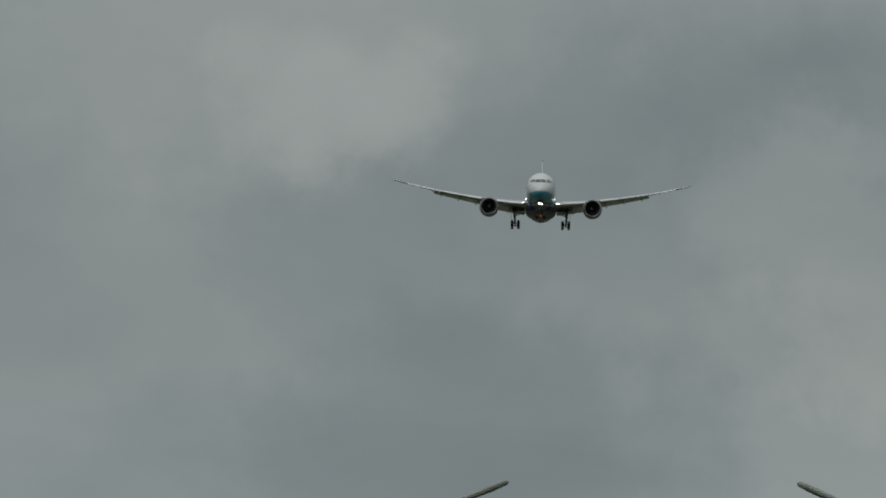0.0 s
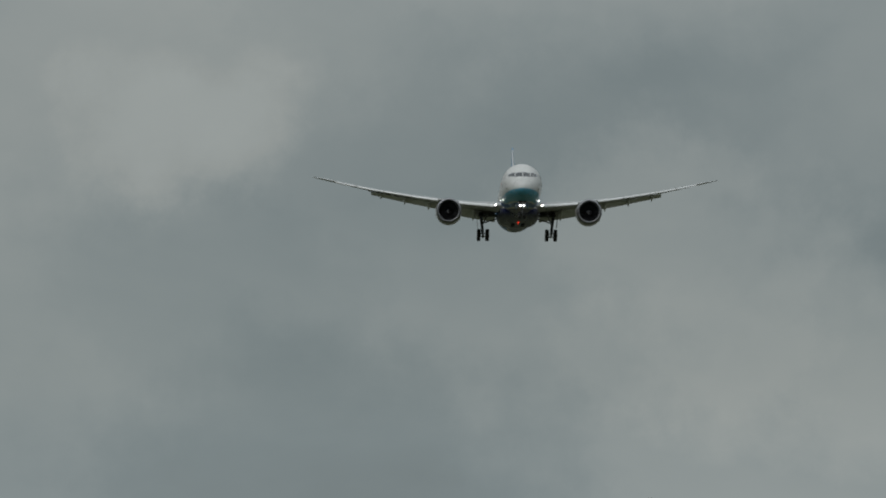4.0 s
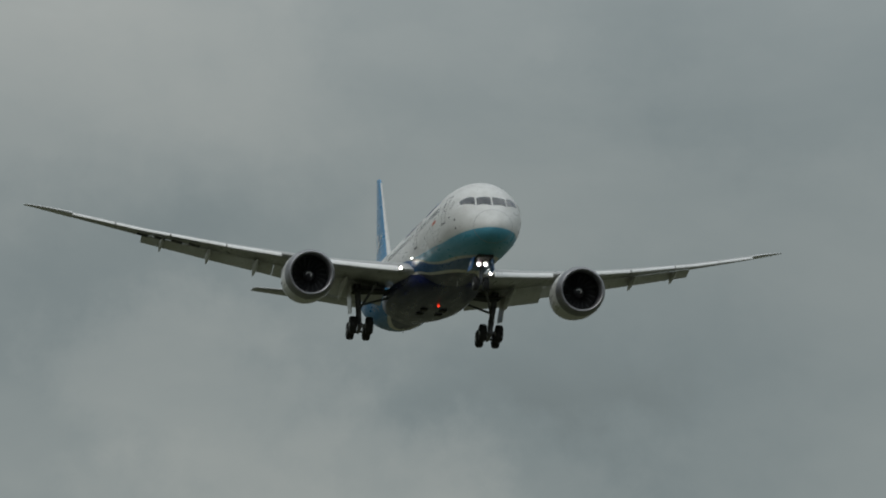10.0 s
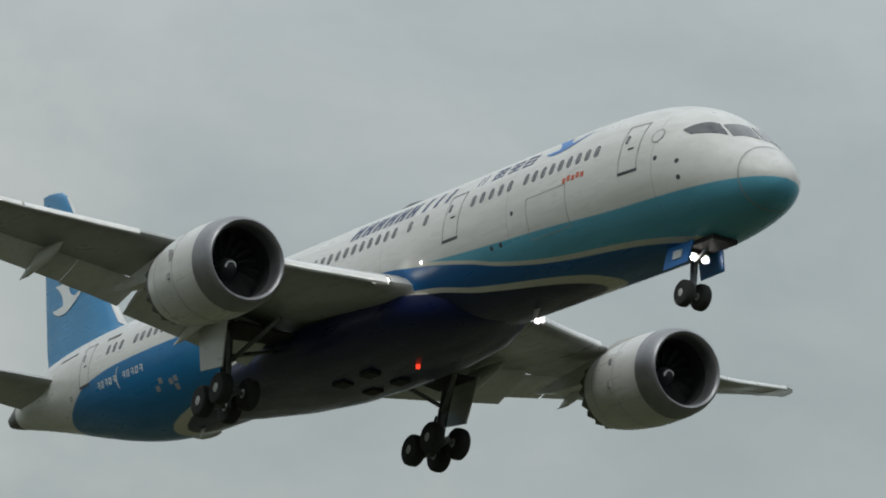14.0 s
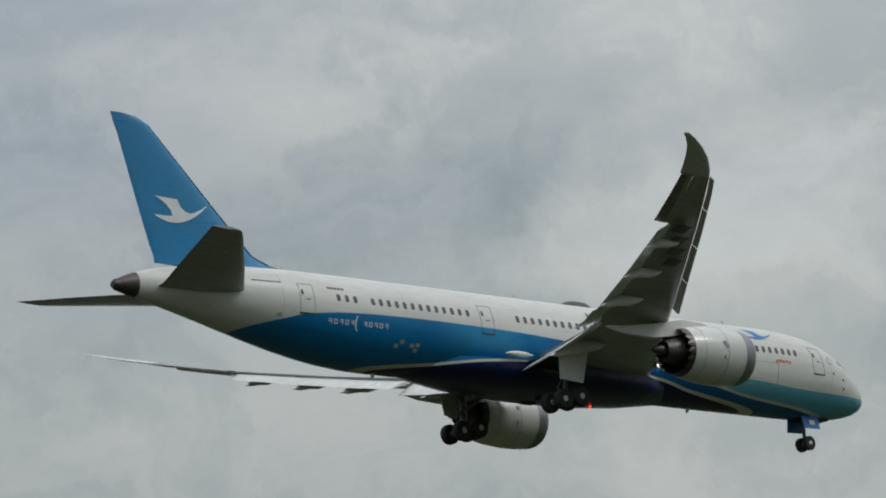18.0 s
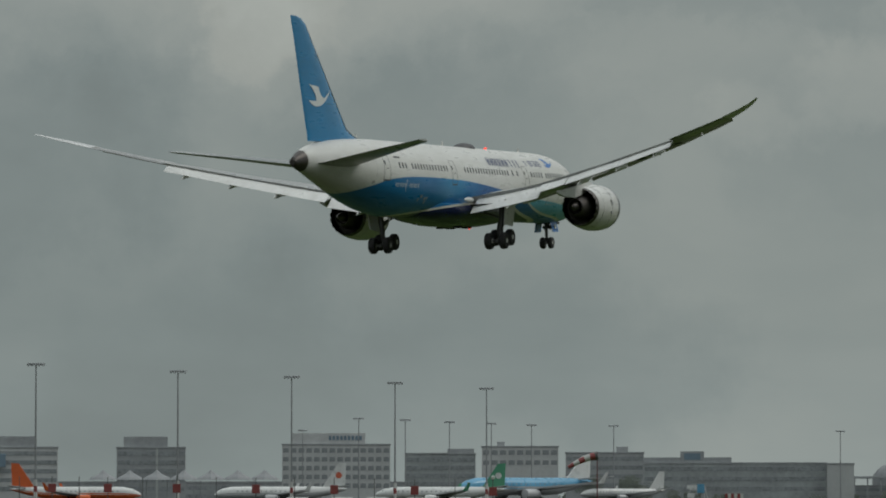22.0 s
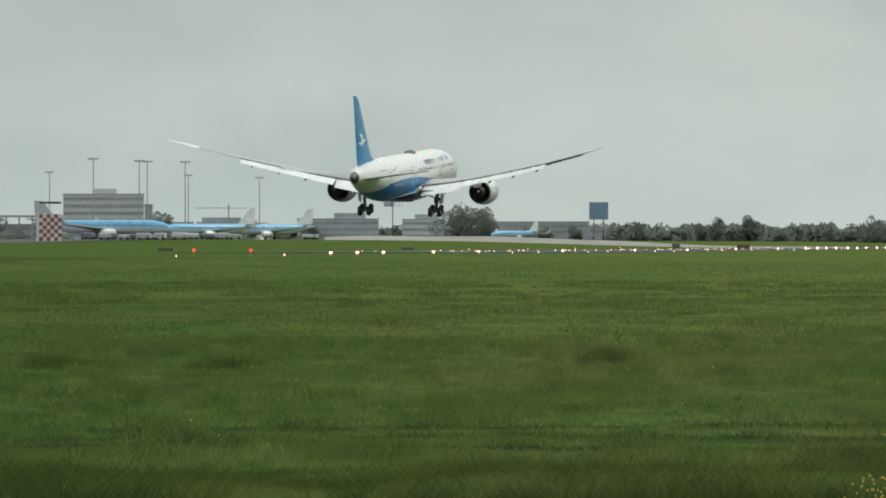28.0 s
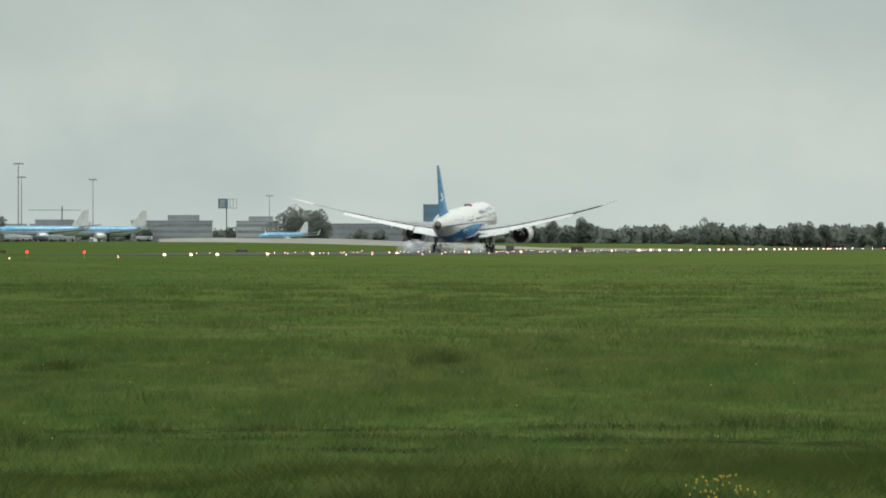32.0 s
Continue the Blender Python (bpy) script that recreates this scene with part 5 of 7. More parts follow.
def runway_light(mat, r, h):
    ob = thing("runway_light", "small lit runway light on a low base", "runway light", "lights along the runway")
    part("base", lathe([(0, 0.16), (0.04, 0.16), (0.06, 0.07), (h, 0.06)], 10, "z"), M_LAMPBASE, ob)
    part("lamp", lathe([(h, r * 0.5), (h + r * 0.3, r), (h + r * 1.0, r * 0.95), (h + r * 1.5, r * 0.4), (h + r * 1.55, 0.02)], 12, "z"), mat, ob, "glowing lamp", True)
    return ob


rng = random.Random(5)
white_light, amber_light, small_light = runway_light(M_LIGHT_WHITE, 0.14, 0.22), runway_light(M_LIGHT_AMBER, 0.07, 0.20), runway_light(M_LIGHT_WHITE, 0.06, 0.12)
far_light = runway_light(M_LIGHT_WHITE, 0.20, 0.25)
spots = [(white_light, x, 94.5) for x in (433, 446, 459, 486)] + [(far_light if k > 16 else white_light if k % 3 == 0 else small_light, 512 + 20.0 * k, 94.5) for k in range(48)]
spots += [(small_light, 372 + 40.0 * k, 94.5) for k in range(2)] + [(small_light, 640 + 15.0 * k, 124.4) for k in range(36)]
spots += [(amber_light, 830 + 61.0 * k, 154.5) for k in range(8)] + [(far_light, 1490 + 60.0 * k, 94.5) for k in range(26)]
spots += [(small_light, 640 + 60.0 * k, 124.5 + q * 9 + 1.5 * j) for k in range(9) for q in (-1, 1) for j in (-1, 0, 1)]
first_used = set()
for src, x, y in spots:
    m = pose(x + rng.uniform(-1, 1), y + rng.uniform(-0.4, 0.4), 0.53)
    if src in first_used:
        copy_thing(src, m)
    else:
        src.matrix_world = m
        first_used.add(src)
for i, deg in enumerate((-14.06, -13.34)):
    p = bearing(deg, 470)
    ob = thing("threshold_light", "bright red light on a short pole beside the runway", "runway light", "red lights", m=Matrix.Translation((p.x, p.y, 0.45)))
    part("pole", rod((0, 0, 0), (0, 0, 0.55), 0.05), M_LAMPBASE, ob)
    part("lamp", lathe([(0.5, 0.07), (0.55, 0.10), (0.64, 0.12), (0.72, 0.08), (0.75, 0.02)], 14, "z"), M_LIGHT_RED, ob, "glowing red lamp", True)


# ---- marker boards, posts, wind cone ----
M_RED = plain("red_board_paint", (0.27, 0.055, 0.055), 0.5, 0.0, 3, 0.25)
M_REDDARK = plain("dark_red_paint", (0.14, 0.04, 0.04), 0.6, 0.0, 3, 0.25)
M_SIGNBROWN = plain("brown_sign_paint", (0.10, 0.075, 0.06), 0.6, 0.0, 3, 0.25)
M_POST = plain("weathered_grey_post", (0.10, 0.10, 0.10), 0.7, 0.1, 5, 0.3)
M_WHITEPAINT = plain("weathered_white_paint", (0.55, 0.55, 0.53), 0.6, 0.0, 2, 0.2)
# grey lifted for distance haze, as on the far facades
M_GREY = plain("mid_grey_cladding", (0.37, 0.385, 0.395), 0.6, 0.0, 0.6, 0.2)
for i, deg in enumerate((-28.89, -28.04, -27.34, -26.47, -25.47, -24.48, -23.46, -22.47)):
    ob = thing("marker_board", "square dark red board on a thin grey post in the grass", "marker board", "red boards in the grass", m=facing(deg, 700, 0.0, (i % 3) * 9 - 9))
    part("post", rod((0, 0, 0), (0, 0, 4.6 + 0.15 * (i % 2)), 0.085, 0.06, 8), M_POST, ob)
    part("board", box(-0.62, 0.62, -0.14, -0.04, 2.2, 3.55, 0.03), M_RED, ob, "square red board")
    if i == 7:
        part("lamp", lathe([(4.7, 0.2), (4.85, 0.32), (5.15, 0.3), (5.3, 0.1)], 12, "z"), M_WHITEPAINT, ob, "white lamp cap")
for deg in (-29.3, -28.45, -27.7, -26.9, -25.97, -24.98, -23.97, -22.95):
    ob = thing("post", "thin dark post standing in the grass", "post", "posts in the grass", m=facing(deg, 705))
    part("shaft", rod((0, 0, 0), (0, 0, 4.6), 0.085, 0.05, 8), M_POST, ob)
    part("cap", lathe([(4.55, 0.10), (4.62, 0.10), (4.66, 0.04)], 8, "z"), M_POST, ob)
cone = thing("wind_cone", "red and white striped wind cone on a pole", "wind sock", m=facing(-21.15, 700))
part("pole", rod((0, 0, 0), (0, 0, 9.2), 0.12, 0.07, 10), M_REDDARK, cone, "dark red pole")
for k in range(5):
    a0, a1 = k / 5, (k + 1) / 5
    pt = lambda a: (Vector((-0.25 - 4.2 * a, 0, 8.55 - 1.75 * a**1.4)), 0.62 - 0.34 * a)
    (p0, r0), (p1, r1) = pt(a0), pt(a1)
    part("sleeve", rod(p0, p1, r0, r1, 14), M_RED if k % 2 == 0 else M_WHITEPAINT, cone, "red cloth ring" if k % 2 == 0 else "white cloth ring", True)
part("hoop", rod((-0.3, 0, 8.5), (0.05, 0, 8.6), 0.66, 0.66, 14), M_POST, cone)
stripe = thing("striped_barrier", "barrier of red and white upright boards", "barrier", m=facing(-19.42, 900))
for k in range(6):
    part("board", box(-1.85 + 0.62 * k, -1.28 + 0.62 * k, -0.1, 0.1, 0.3, 2.7, 0.02), M_RED if k % 2 == 0 else M_WHITEPAINT, stripe)
part("rail", box(-1.9, 1.9, 0.1, 0.2, 0.9, 1.2), M_POST, stripe)
for deg, d, w, h in ((-7.95, 900, 1.6, 1.3), (-7.10, 900, 2.5, 1.15), (-14.42, 600, 2.0, 0.72), (-11.35, 700, 1.9, 0.72)):
    ob = thing("taxi_sign", "low dark guidance sign on short legs", "sign", "guidance signs", m=facing(deg, d, 0.48))
    part("panel", box(-w / 2, w / 2, -0.12, 0.12, 0.35, h, 0.03), M_SIGNBROWN if w > 1.8 else M_POST, ob, "dark sign panel")
    for q in (-0.4, 0.4):
        part("leg", rod((w * q, 0, 0), (w * q, 0, 0.4), 0.05, 0.05, 6), M_POST, ob)
for deg, d in ((-24.94, 1050), (-24.38, 1060), (-23.93, 1050), (-23.42, 1070), (-22.88, 1050)):
    ob = thing("service_hut", "low rounded white service housing on the grass", "housing", "white housings", m=facing(deg, d, 0.5))
    prof = [(0.0, 0.02), (0.02, 0.6), (0.15, 0.78), (5.0, 0.78), (5.13, 0.6), (5.15, 0.02)]
    part("shell", lathe([(a - 2.6, r) for a, r in prof], 14, "x", (0, 0, 0.8)), M_WHITEPAINT, ob, "white rounded shell", True)
    for q in (-1.6, 1.6):
        part("foot", box(q - 0.2, q + 0.2, -0.5, 0.5, 0.0, 0.35), M_GREY, ob)
# chequered hut
hut = thing("chequered_hut", "tall hut painted in red and white chequers", "hut", m=facing(-15.89, 1400, 0.4, 12))
part("core", box(-3.5, 3.5, -2.4, 2.4, 0, 8.5, 0.05), M_WHITEPAINT, hut)
for i in range(6):
    for j in range(7):
        if (i + j) % 2 == 0:
            part("panel", box(-3.55 + i * 1.18, -3.55 + i * 1.18 + 1.16, -2.47, -2.38, 0.2 + j * 1.18, 0.2 + j * 1.18 + 1.16), M_RED, hut)
part("roof_rail", box(-3.4, 3.4, -2.3, -2.2, 11.6, 12.3), M_POST, hut)


# ---- masts ----
M_MAST = plain("galvanised_mast", (0.30, 0.31, 0.32), 0.5, 0.4, 2, 0.2)


def light_mast(h, bands):
    ob = thing("light_mast", "tall grey apron light mast with a flat lamp head", "light mast", "apron light masts")
    z0 = 5.4 if bands else 0
    part("shaft", rod((0, 0, z0), (0, 0, h), 0.25, 0.14, 10), M_MAST, ob)
    for k in range(4 if bands else 0):
        part("band", rod((0, 0, 1.35 * k), (0, 0, 1.35 * (k + 1)), 0.42, 0.40, 10), M_RED if k % 2 == 0 else M_WHITEPAINT, ob, "red band" if k % 2 == 0 else "white band")
    part("lamp_head", box(-1.9, 1.9, -0.5, 0.5, h - 0.1, h + 0.35, 0.06), M_MAST, ob)
    for k in range(5):
        part("floodlight", box(-1.75 + 0.8 * k, -1.35 + 0.8 * k, -0.75, -0.45, h - 0.35, h + 0.15, 0.04), M_GREY, ob)
    return ob


near_mast, far_mast = light_mast(30.3, True), light_mast(28.6, False)
used = set()
for src, rows in ((near_mast, ((-32.8, 900), (-30.35, 940), (-28.25, 985), (-26.46, 1035), (-25.02, 1078), (-23.71, 1130), (-22.55, 1185))),
                  (far_mast, ((-31.2, 1420), (-24.88, 1820), (-24.17, 1570), (-23.58, 1600), (-23.02, 1640), (-22.49, 1670), (-21.98, 1700), (-20.94, 1720), (-18.08, 1850), (-15.88, 1900), (-15.33, 1600),
                              (-14.75, 1640), (-14.65, 1650), (-14.17, 1660), (-14.13, 1980), (-13.23, 2050), (-11.0, 2700)))):
    for deg, d in rows:
        if src in used:
            copy_thing(src, facing(deg, d, 0.4, (deg * 37) % 30 - 15))
        else:
            src.matrix_world = facing(deg, d, 0.4)
            used.add(src)


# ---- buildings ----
# haze painted into these far facade colours: lifted pale, low in contrast
M_GLASSWALL = plain("hazed_glass_facade", (0.34, 0.365, 0.37), 0.35, 0.0, 0.5, 0.3)
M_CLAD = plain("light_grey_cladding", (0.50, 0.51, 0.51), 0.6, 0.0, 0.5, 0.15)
M_CLADDARK = plain("hazed_grey_cladding", (0.33, 0.345, 0.355), 0.55, 0.0, 0.5, 0.2)
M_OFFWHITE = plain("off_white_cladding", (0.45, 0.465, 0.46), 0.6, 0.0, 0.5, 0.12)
M_PANE = plain("haze_pale_panes", (0.28, 0.30, 0.31), 0.3, 0.0, 0.7, 0.3)
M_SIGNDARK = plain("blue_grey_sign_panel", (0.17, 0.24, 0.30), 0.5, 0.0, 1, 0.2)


def office(label, left, right, d, top, depth, wall, storey=3.6, bays=10, ribbon=False, rows=None, base=0.4, skip=0, turn=0.0):
    """A block between two bearings, with its storeys of windows built in front of the wall."""
    w = d * radians(right - left)
    mid = (left + right) / 2
    ob = thing("office_building", label, "building", "airport buildings", m=facing(mid, d, base, turn))
    h = top - ob.matrix_world.translation.z
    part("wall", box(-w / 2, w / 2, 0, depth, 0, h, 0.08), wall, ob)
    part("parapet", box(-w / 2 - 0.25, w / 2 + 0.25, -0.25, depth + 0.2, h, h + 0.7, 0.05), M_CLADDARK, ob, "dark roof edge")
    n = rows if rows is not None else int((h - 2.0) / storey)
    pane = None
    for r in range(skip, n):
        z = h - 1.1 - storey * (n - r - 1) - 2.0
        if ribbon:
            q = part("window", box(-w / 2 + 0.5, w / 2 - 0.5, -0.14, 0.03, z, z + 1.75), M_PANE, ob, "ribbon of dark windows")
        else:
            step = w / bays
            for b in range(bays):
                x = -w / 2 + step * (b + 0.5)
                if pane is None:
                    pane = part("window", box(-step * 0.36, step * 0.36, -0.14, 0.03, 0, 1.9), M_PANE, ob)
                    pane.matrix_basis = Matrix.Translation((x, 0, z))
                else:
                    again("window", pane, ob, Matrix.Translation((x, 0, z)))
    return ob, w, h


def rooftop(ob, x0, x1, h, up, mat, depth=8):
    part("penthouse", box(x0, x1, 1.5, depth, h + 0.6, h + up, 0.06), mat, ob, "set-back plant storey on the roof")


b1, w, h = office("grey hotel block with rows of small windows and a sign storey", -25.14, -23.77, 1900, 26.9, 16, M_CLAD, 3.7, 14)
rooftop(b1, -w * 0.42, w * 0.27, h, 5.2, M_CLAD)
for k in range(9):
    part("sign_bar", box(-w * 0.07 + 1.6 * k, -w * 0.07 + 1.6 * k + 1.1, 1.3, 1.52, h + 2.2, h + 4.0), M_SIGNDARK, b1)
b2, w, h = office("dark glass office block with a stepped roof", -23.58, -22.69, 1900, 23.1, 18, M_GLASSWALL, 3.4, 12, True)
rooftop(b2, w * 0.1, w * 0.48, h, 2.4, M_CLADDARK)
b3, w, h = office("pale grey windowless upper block over a low hall", -22.61, -21.64, 1900, 26.0, 20, M_CLAD, 4.2, 9, False, 3, skip=1)
rooftop(b3, -w * 0.3, -w * 0.2, h, 2.5, M_GREY)
b4, w, h = office("mid grey block with window bands", -21.55, -20.56, 1950, 24.0, 18, M_GREY, 3.8, 11, True)
rooftop(b4, w * 0.15, w * 0.3, h, 3.0, M_GREY)
b5, w, h = office("long low terminal hall with dark glazed front", -20.56, -18.25, 2000, 20.0, 30, M_GLASSWALL, 4.4, 30, True)
rooftop(b5, -w * 0.5, -w * 0.02, h, 2.9, M_CLADDARK, 14)
part("roof_sign", box(-w * 0.30, -w * 0.17, 1.0, 4.0, h + 0.6, h + 5.6, 0.1), M_CLADDARK, b5, "dark boxy sign on the roof")
part("sign_face", box(-w * 0.28, -w * 0.19, 0.8, 1.05, h + 1.8, h + 4.6), M_SIGNDARK, b5, "blue-grey sign face")
b6, w, h = office("plain pale end block of the terminal", -18.25, -17.91, 1990, 19.6, 22, M_OFFWHITE, 4, 4, False, 0)
b7, w, h = office("off-white office with dark ribbon windows on each floor", -15.71, -14.69, 2600, 30.0, 18, M_OFFWHITE, 4.2, 10, True, 6)
rooftop(b7, -w * 0.12, w * 0.16, h, 3.6, M_CLAD)
b8, w, h = office("stair tower at the office's end", -14.68, -14.58, 2610, 24.0, 10, M_CLADDARK, 4, 2, False, 0)
b9, w, h = office("grey control block with a pier", -28.82, -27.97, 1900, 25.6, 16, M_CLAD, 3.7, 12, True)
rooftop(b9, -w * 0.42, w * 0.18, h, 5.0, M_CLADDARK)
part("sign_panel", box(-w * 0.58, -w * 0.27, -3.0, -2.2, 14.5, 20.0, 0.1), M_SIGNDARK, b9, "dark sign panel")
b10, w, h = office("dark grey block with a set-back roof storey", -27.23, -26.36, 1900, 25.6, 16, M_CLADDARK, 3.7, 12, True)
rooftop(b10, -w * 0.4, w * 0.24, h, 5.0, M_CLADDARK)
part("corner_post", box(w * 0.07, w * 0.10, -0.4, 0.0, 0, h), M_OFFWHITE, b10)
b11, w, h = office("long low pier hall along the apron", -30.5, -23.4, 1980, 11.5, 20, M_CLADDARK, 3.6, 60, True, 2)
b12, w, h = office("low hall beneath the road viaduct", -17.91, -15.6, 2800, 13.5, 16, M_CLADDARK, 4, 30, True, 2)
part("viaduct_deck", box(-w / 2, w / 2, -9, -5, 14.9, 16.4, 0.1), M_GREY, b12, "grey road deck")
for k in range(14):
    part("pier", box(-w / 2 + 8 * k, -w / 2 + 8 * k + 0.9, -8, -6, 0, 14.9), M_CLADDARK, b12)
b13, w, h = office("far grey office with a stepped roof", -12.75, -11.72, 2900, 17.5, 20, M_GREY, 4, 18, True, 3)
rooftop(b13, -w * 0.05, w * 0.34, h, 4.2, M_CLADDARK)
b14, w, h = office("far pale office behind the trees", -11.42, -10.9, 2850, 17.0, 18, M_CLAD, 4, 14, True, 3)
rooftop(b14, w * -0.2, w * 0.4, h, 3.5, M_GREY)
b15, w, h = office("dark low depot roof in the distance", -10.25, -9.05, 2900, 15.6, 20, M_CLADDARK, 4, 12, True, 2)
b16, w, h = office("low grey works hall with a mast", -14.4, -13.3, 2950, 15.5, 20, M_GREY, 4, 16, True, 2)
rooftop(b16, -w * 0.1, w * 0.35, h, 3.6, M_CLADDARK)
b17, w, h = office("low grey hall far behind the parked aircraft", -9.05, -8.45, 2950, 12.5, 20, M_GREY, 4, 12, True, 1)
b18, w, h = office("dark hall with a lattice of white triangular panels", -35.5, -31.35, 1150, 21.0, 24, M_CLADDARK, 4, 10, False, 0)
lat = random.Random(8)
for i in range(34):
    for j in range(7):
        x, z, q = -w / 2 + 0.6 + i * (w - 1.2) / 34, 0.8 + j * 2.7, (w - 1.2) / 34
        if lat.random() < 0.72:
            tri = [(x, -0.05, z), (x + q * 0.9, -0.05, z), (x + q * 0.9, -0.05, z + 2.4)] if lat.random() < 0.5 else [(x, -0.05, z), (x + q * 0.9, -0.05, z + 2.4), (x, -0.05, z + 2.4)]
            part("panel", slab(tri, -0.12, (0, 1, 0)), M_OFFWHITE, b18)
# domes beyond
M_DOME = plain("grey_dome_metal", (0.24, 0.25, 0.26), 0.5, 0.2, 0.4, 0.2)
dm = thing("domed_hall", "grey domed hall roof in the distance", "building", m=facing(-17.49, 2850, 0.4))
part("dome", lathe([(0, 9.5), (15, 9.5), (18, 8.6), (21, 6.2), (23.4, 3.0), (24.2, 0.3)], 22, "z"), M_DOME, dm, "", True)
part("flagpole", rod((1, 0, 24), (1, 0, 31), 0.2, 0.08, 6), M_POST, dm)
tw = thing("domed_tower", "round grey tower with a domed cap", "tower", m=facing(-16.92, 2820, 0.4))
part("shaft", lathe([(0, 3.2), (23, 3.2), (23.2, 3.5), (25.0, 3.4)], 18, "z"), M_DOME, tw, "", True)
part("cap", lathe([(25.0, 3.4), (27.0, 2.9), (28.3, 1.7), (28.8, 0.1)], 18, "z"), M_CLADDARK, tw, "", True)
# tents by the pier
for k in range(7):
    tn = thing("tent_roof", "pale grey peaked tent roof on thin posts", "tent", "tent roofs", m=facing(-27.4 + 0.34 * k, 1600, 0.4))
    part("roof", lathe([(7.6, 5.2), (8.4, 4.2), (9.6, 1.8), (11.0, 0.1)], 8, "z"), M_DOME, tn, "pale canvas peak")
    for q in (-3.6, 3.6):
        part("post", rod((q, 0, 0), (q, 0, 7.8), 0.12, 0.12, 6), M_GREY, tn)
# deeper blue paled by haze, the haze mixed into the base colour
M_PALEBLUE = plain("haze_pale_blue_paint", (0.10, 0.31, 0.48), 0.3, 0.0, 0.5, 0.12)
# billboards
for deg, d, z0, z1, w, mat, lab in ((-8.93, 2850, 14.0, 25.0, 12.0, M_SIGNDARK, "large blue-grey billboard on a frame above the halls"), (-11.53, 2650, 20.6, 26.4, 11.0, M_GREY, "grey roof sign on a tall stalk")):
    bb = thing("billboard", lab, "billboard", m=facing(deg, d, 0.4, 6))
    if mat is M_SIGNDARK:
        part("panel", box(-w / 2, w / 2, -0.4, 0.4, z0, z1, 0.1), mat, bb, "sign panel")
        part("bar", box(-w * 0.3, w * 0.3, -0.55, -0.35, z0 + 2.0, z0 + 3.2), M_PALEBLUE, bb)
        part("mark", box(-w * 0.2, w * 0.12, -0.55, -0.35, z0 + 6.0, z0 + 8.4), M_PALEBLUE, bb)
        legs = (-0.25, 0.25)
    else:
        part("panel", box(-w / 2, w * 0.02, -0.4, 0.4, z0, z1, 0.1), M_SIGNDARK, bb, "dark sign panel")
        part("face", box(-w * 0.42, -w * 0.16, -0.55, -0.35, z0 + 0.8, z1 - 0.8), mat, bb)
        for q in (0.12, 0.28, 0.46):
            part("frame_post", box(w * q, w * q + 0.35, -0.3, 0.3, z0, z1), M_WHITEPAINT, bb)
        for q in (z0, z1 - 0.35):
            part("frame_rail", box(w * 0.02, w * 0.49, -0.25, 0.25, q, q + 0.35), M_WHITEPAINT, bb)
        legs = (-0.05,)
    for q in legs:
        part("leg", rod((w * q, 0.2, 0), (w * q, 0.2, z0), 0.3, 0.3, 6), M_POST, bb)
crane = thing("tower_crane", "slim construction crane far behind the apron", "crane", m=facing(-13.62, 2950, 0.4))
part("mast", box(-0.4, 0.4, -0.4, 0.4, 0, 24.5), M_MAST, crane)
part("jib", box(-22, 12, -0.3, 0.3, 21.8, 22.2), M_MAST, crane)


# ---- parked aircraft ----
M_AIRGREY = plain("pale_grey_paint", (0.40, 0.41, 0.42), 0.35, 0.0, 0.5, 0.12)
M_AIRWHITE = plain("white_parked_paint", (0.62, 0.63, 0.62), 0.3, 0.0, 0.5, 0.12)
M_ORANGE = plain("orange_paint", (0.62, 0.12, 0.03), 0.35, 0.0, 0.5, 0.12)
M_GREEN = plain("green_paint", (0.08, 0.30, 0.18), 0.35, 0.0, 0.5, 0.12)


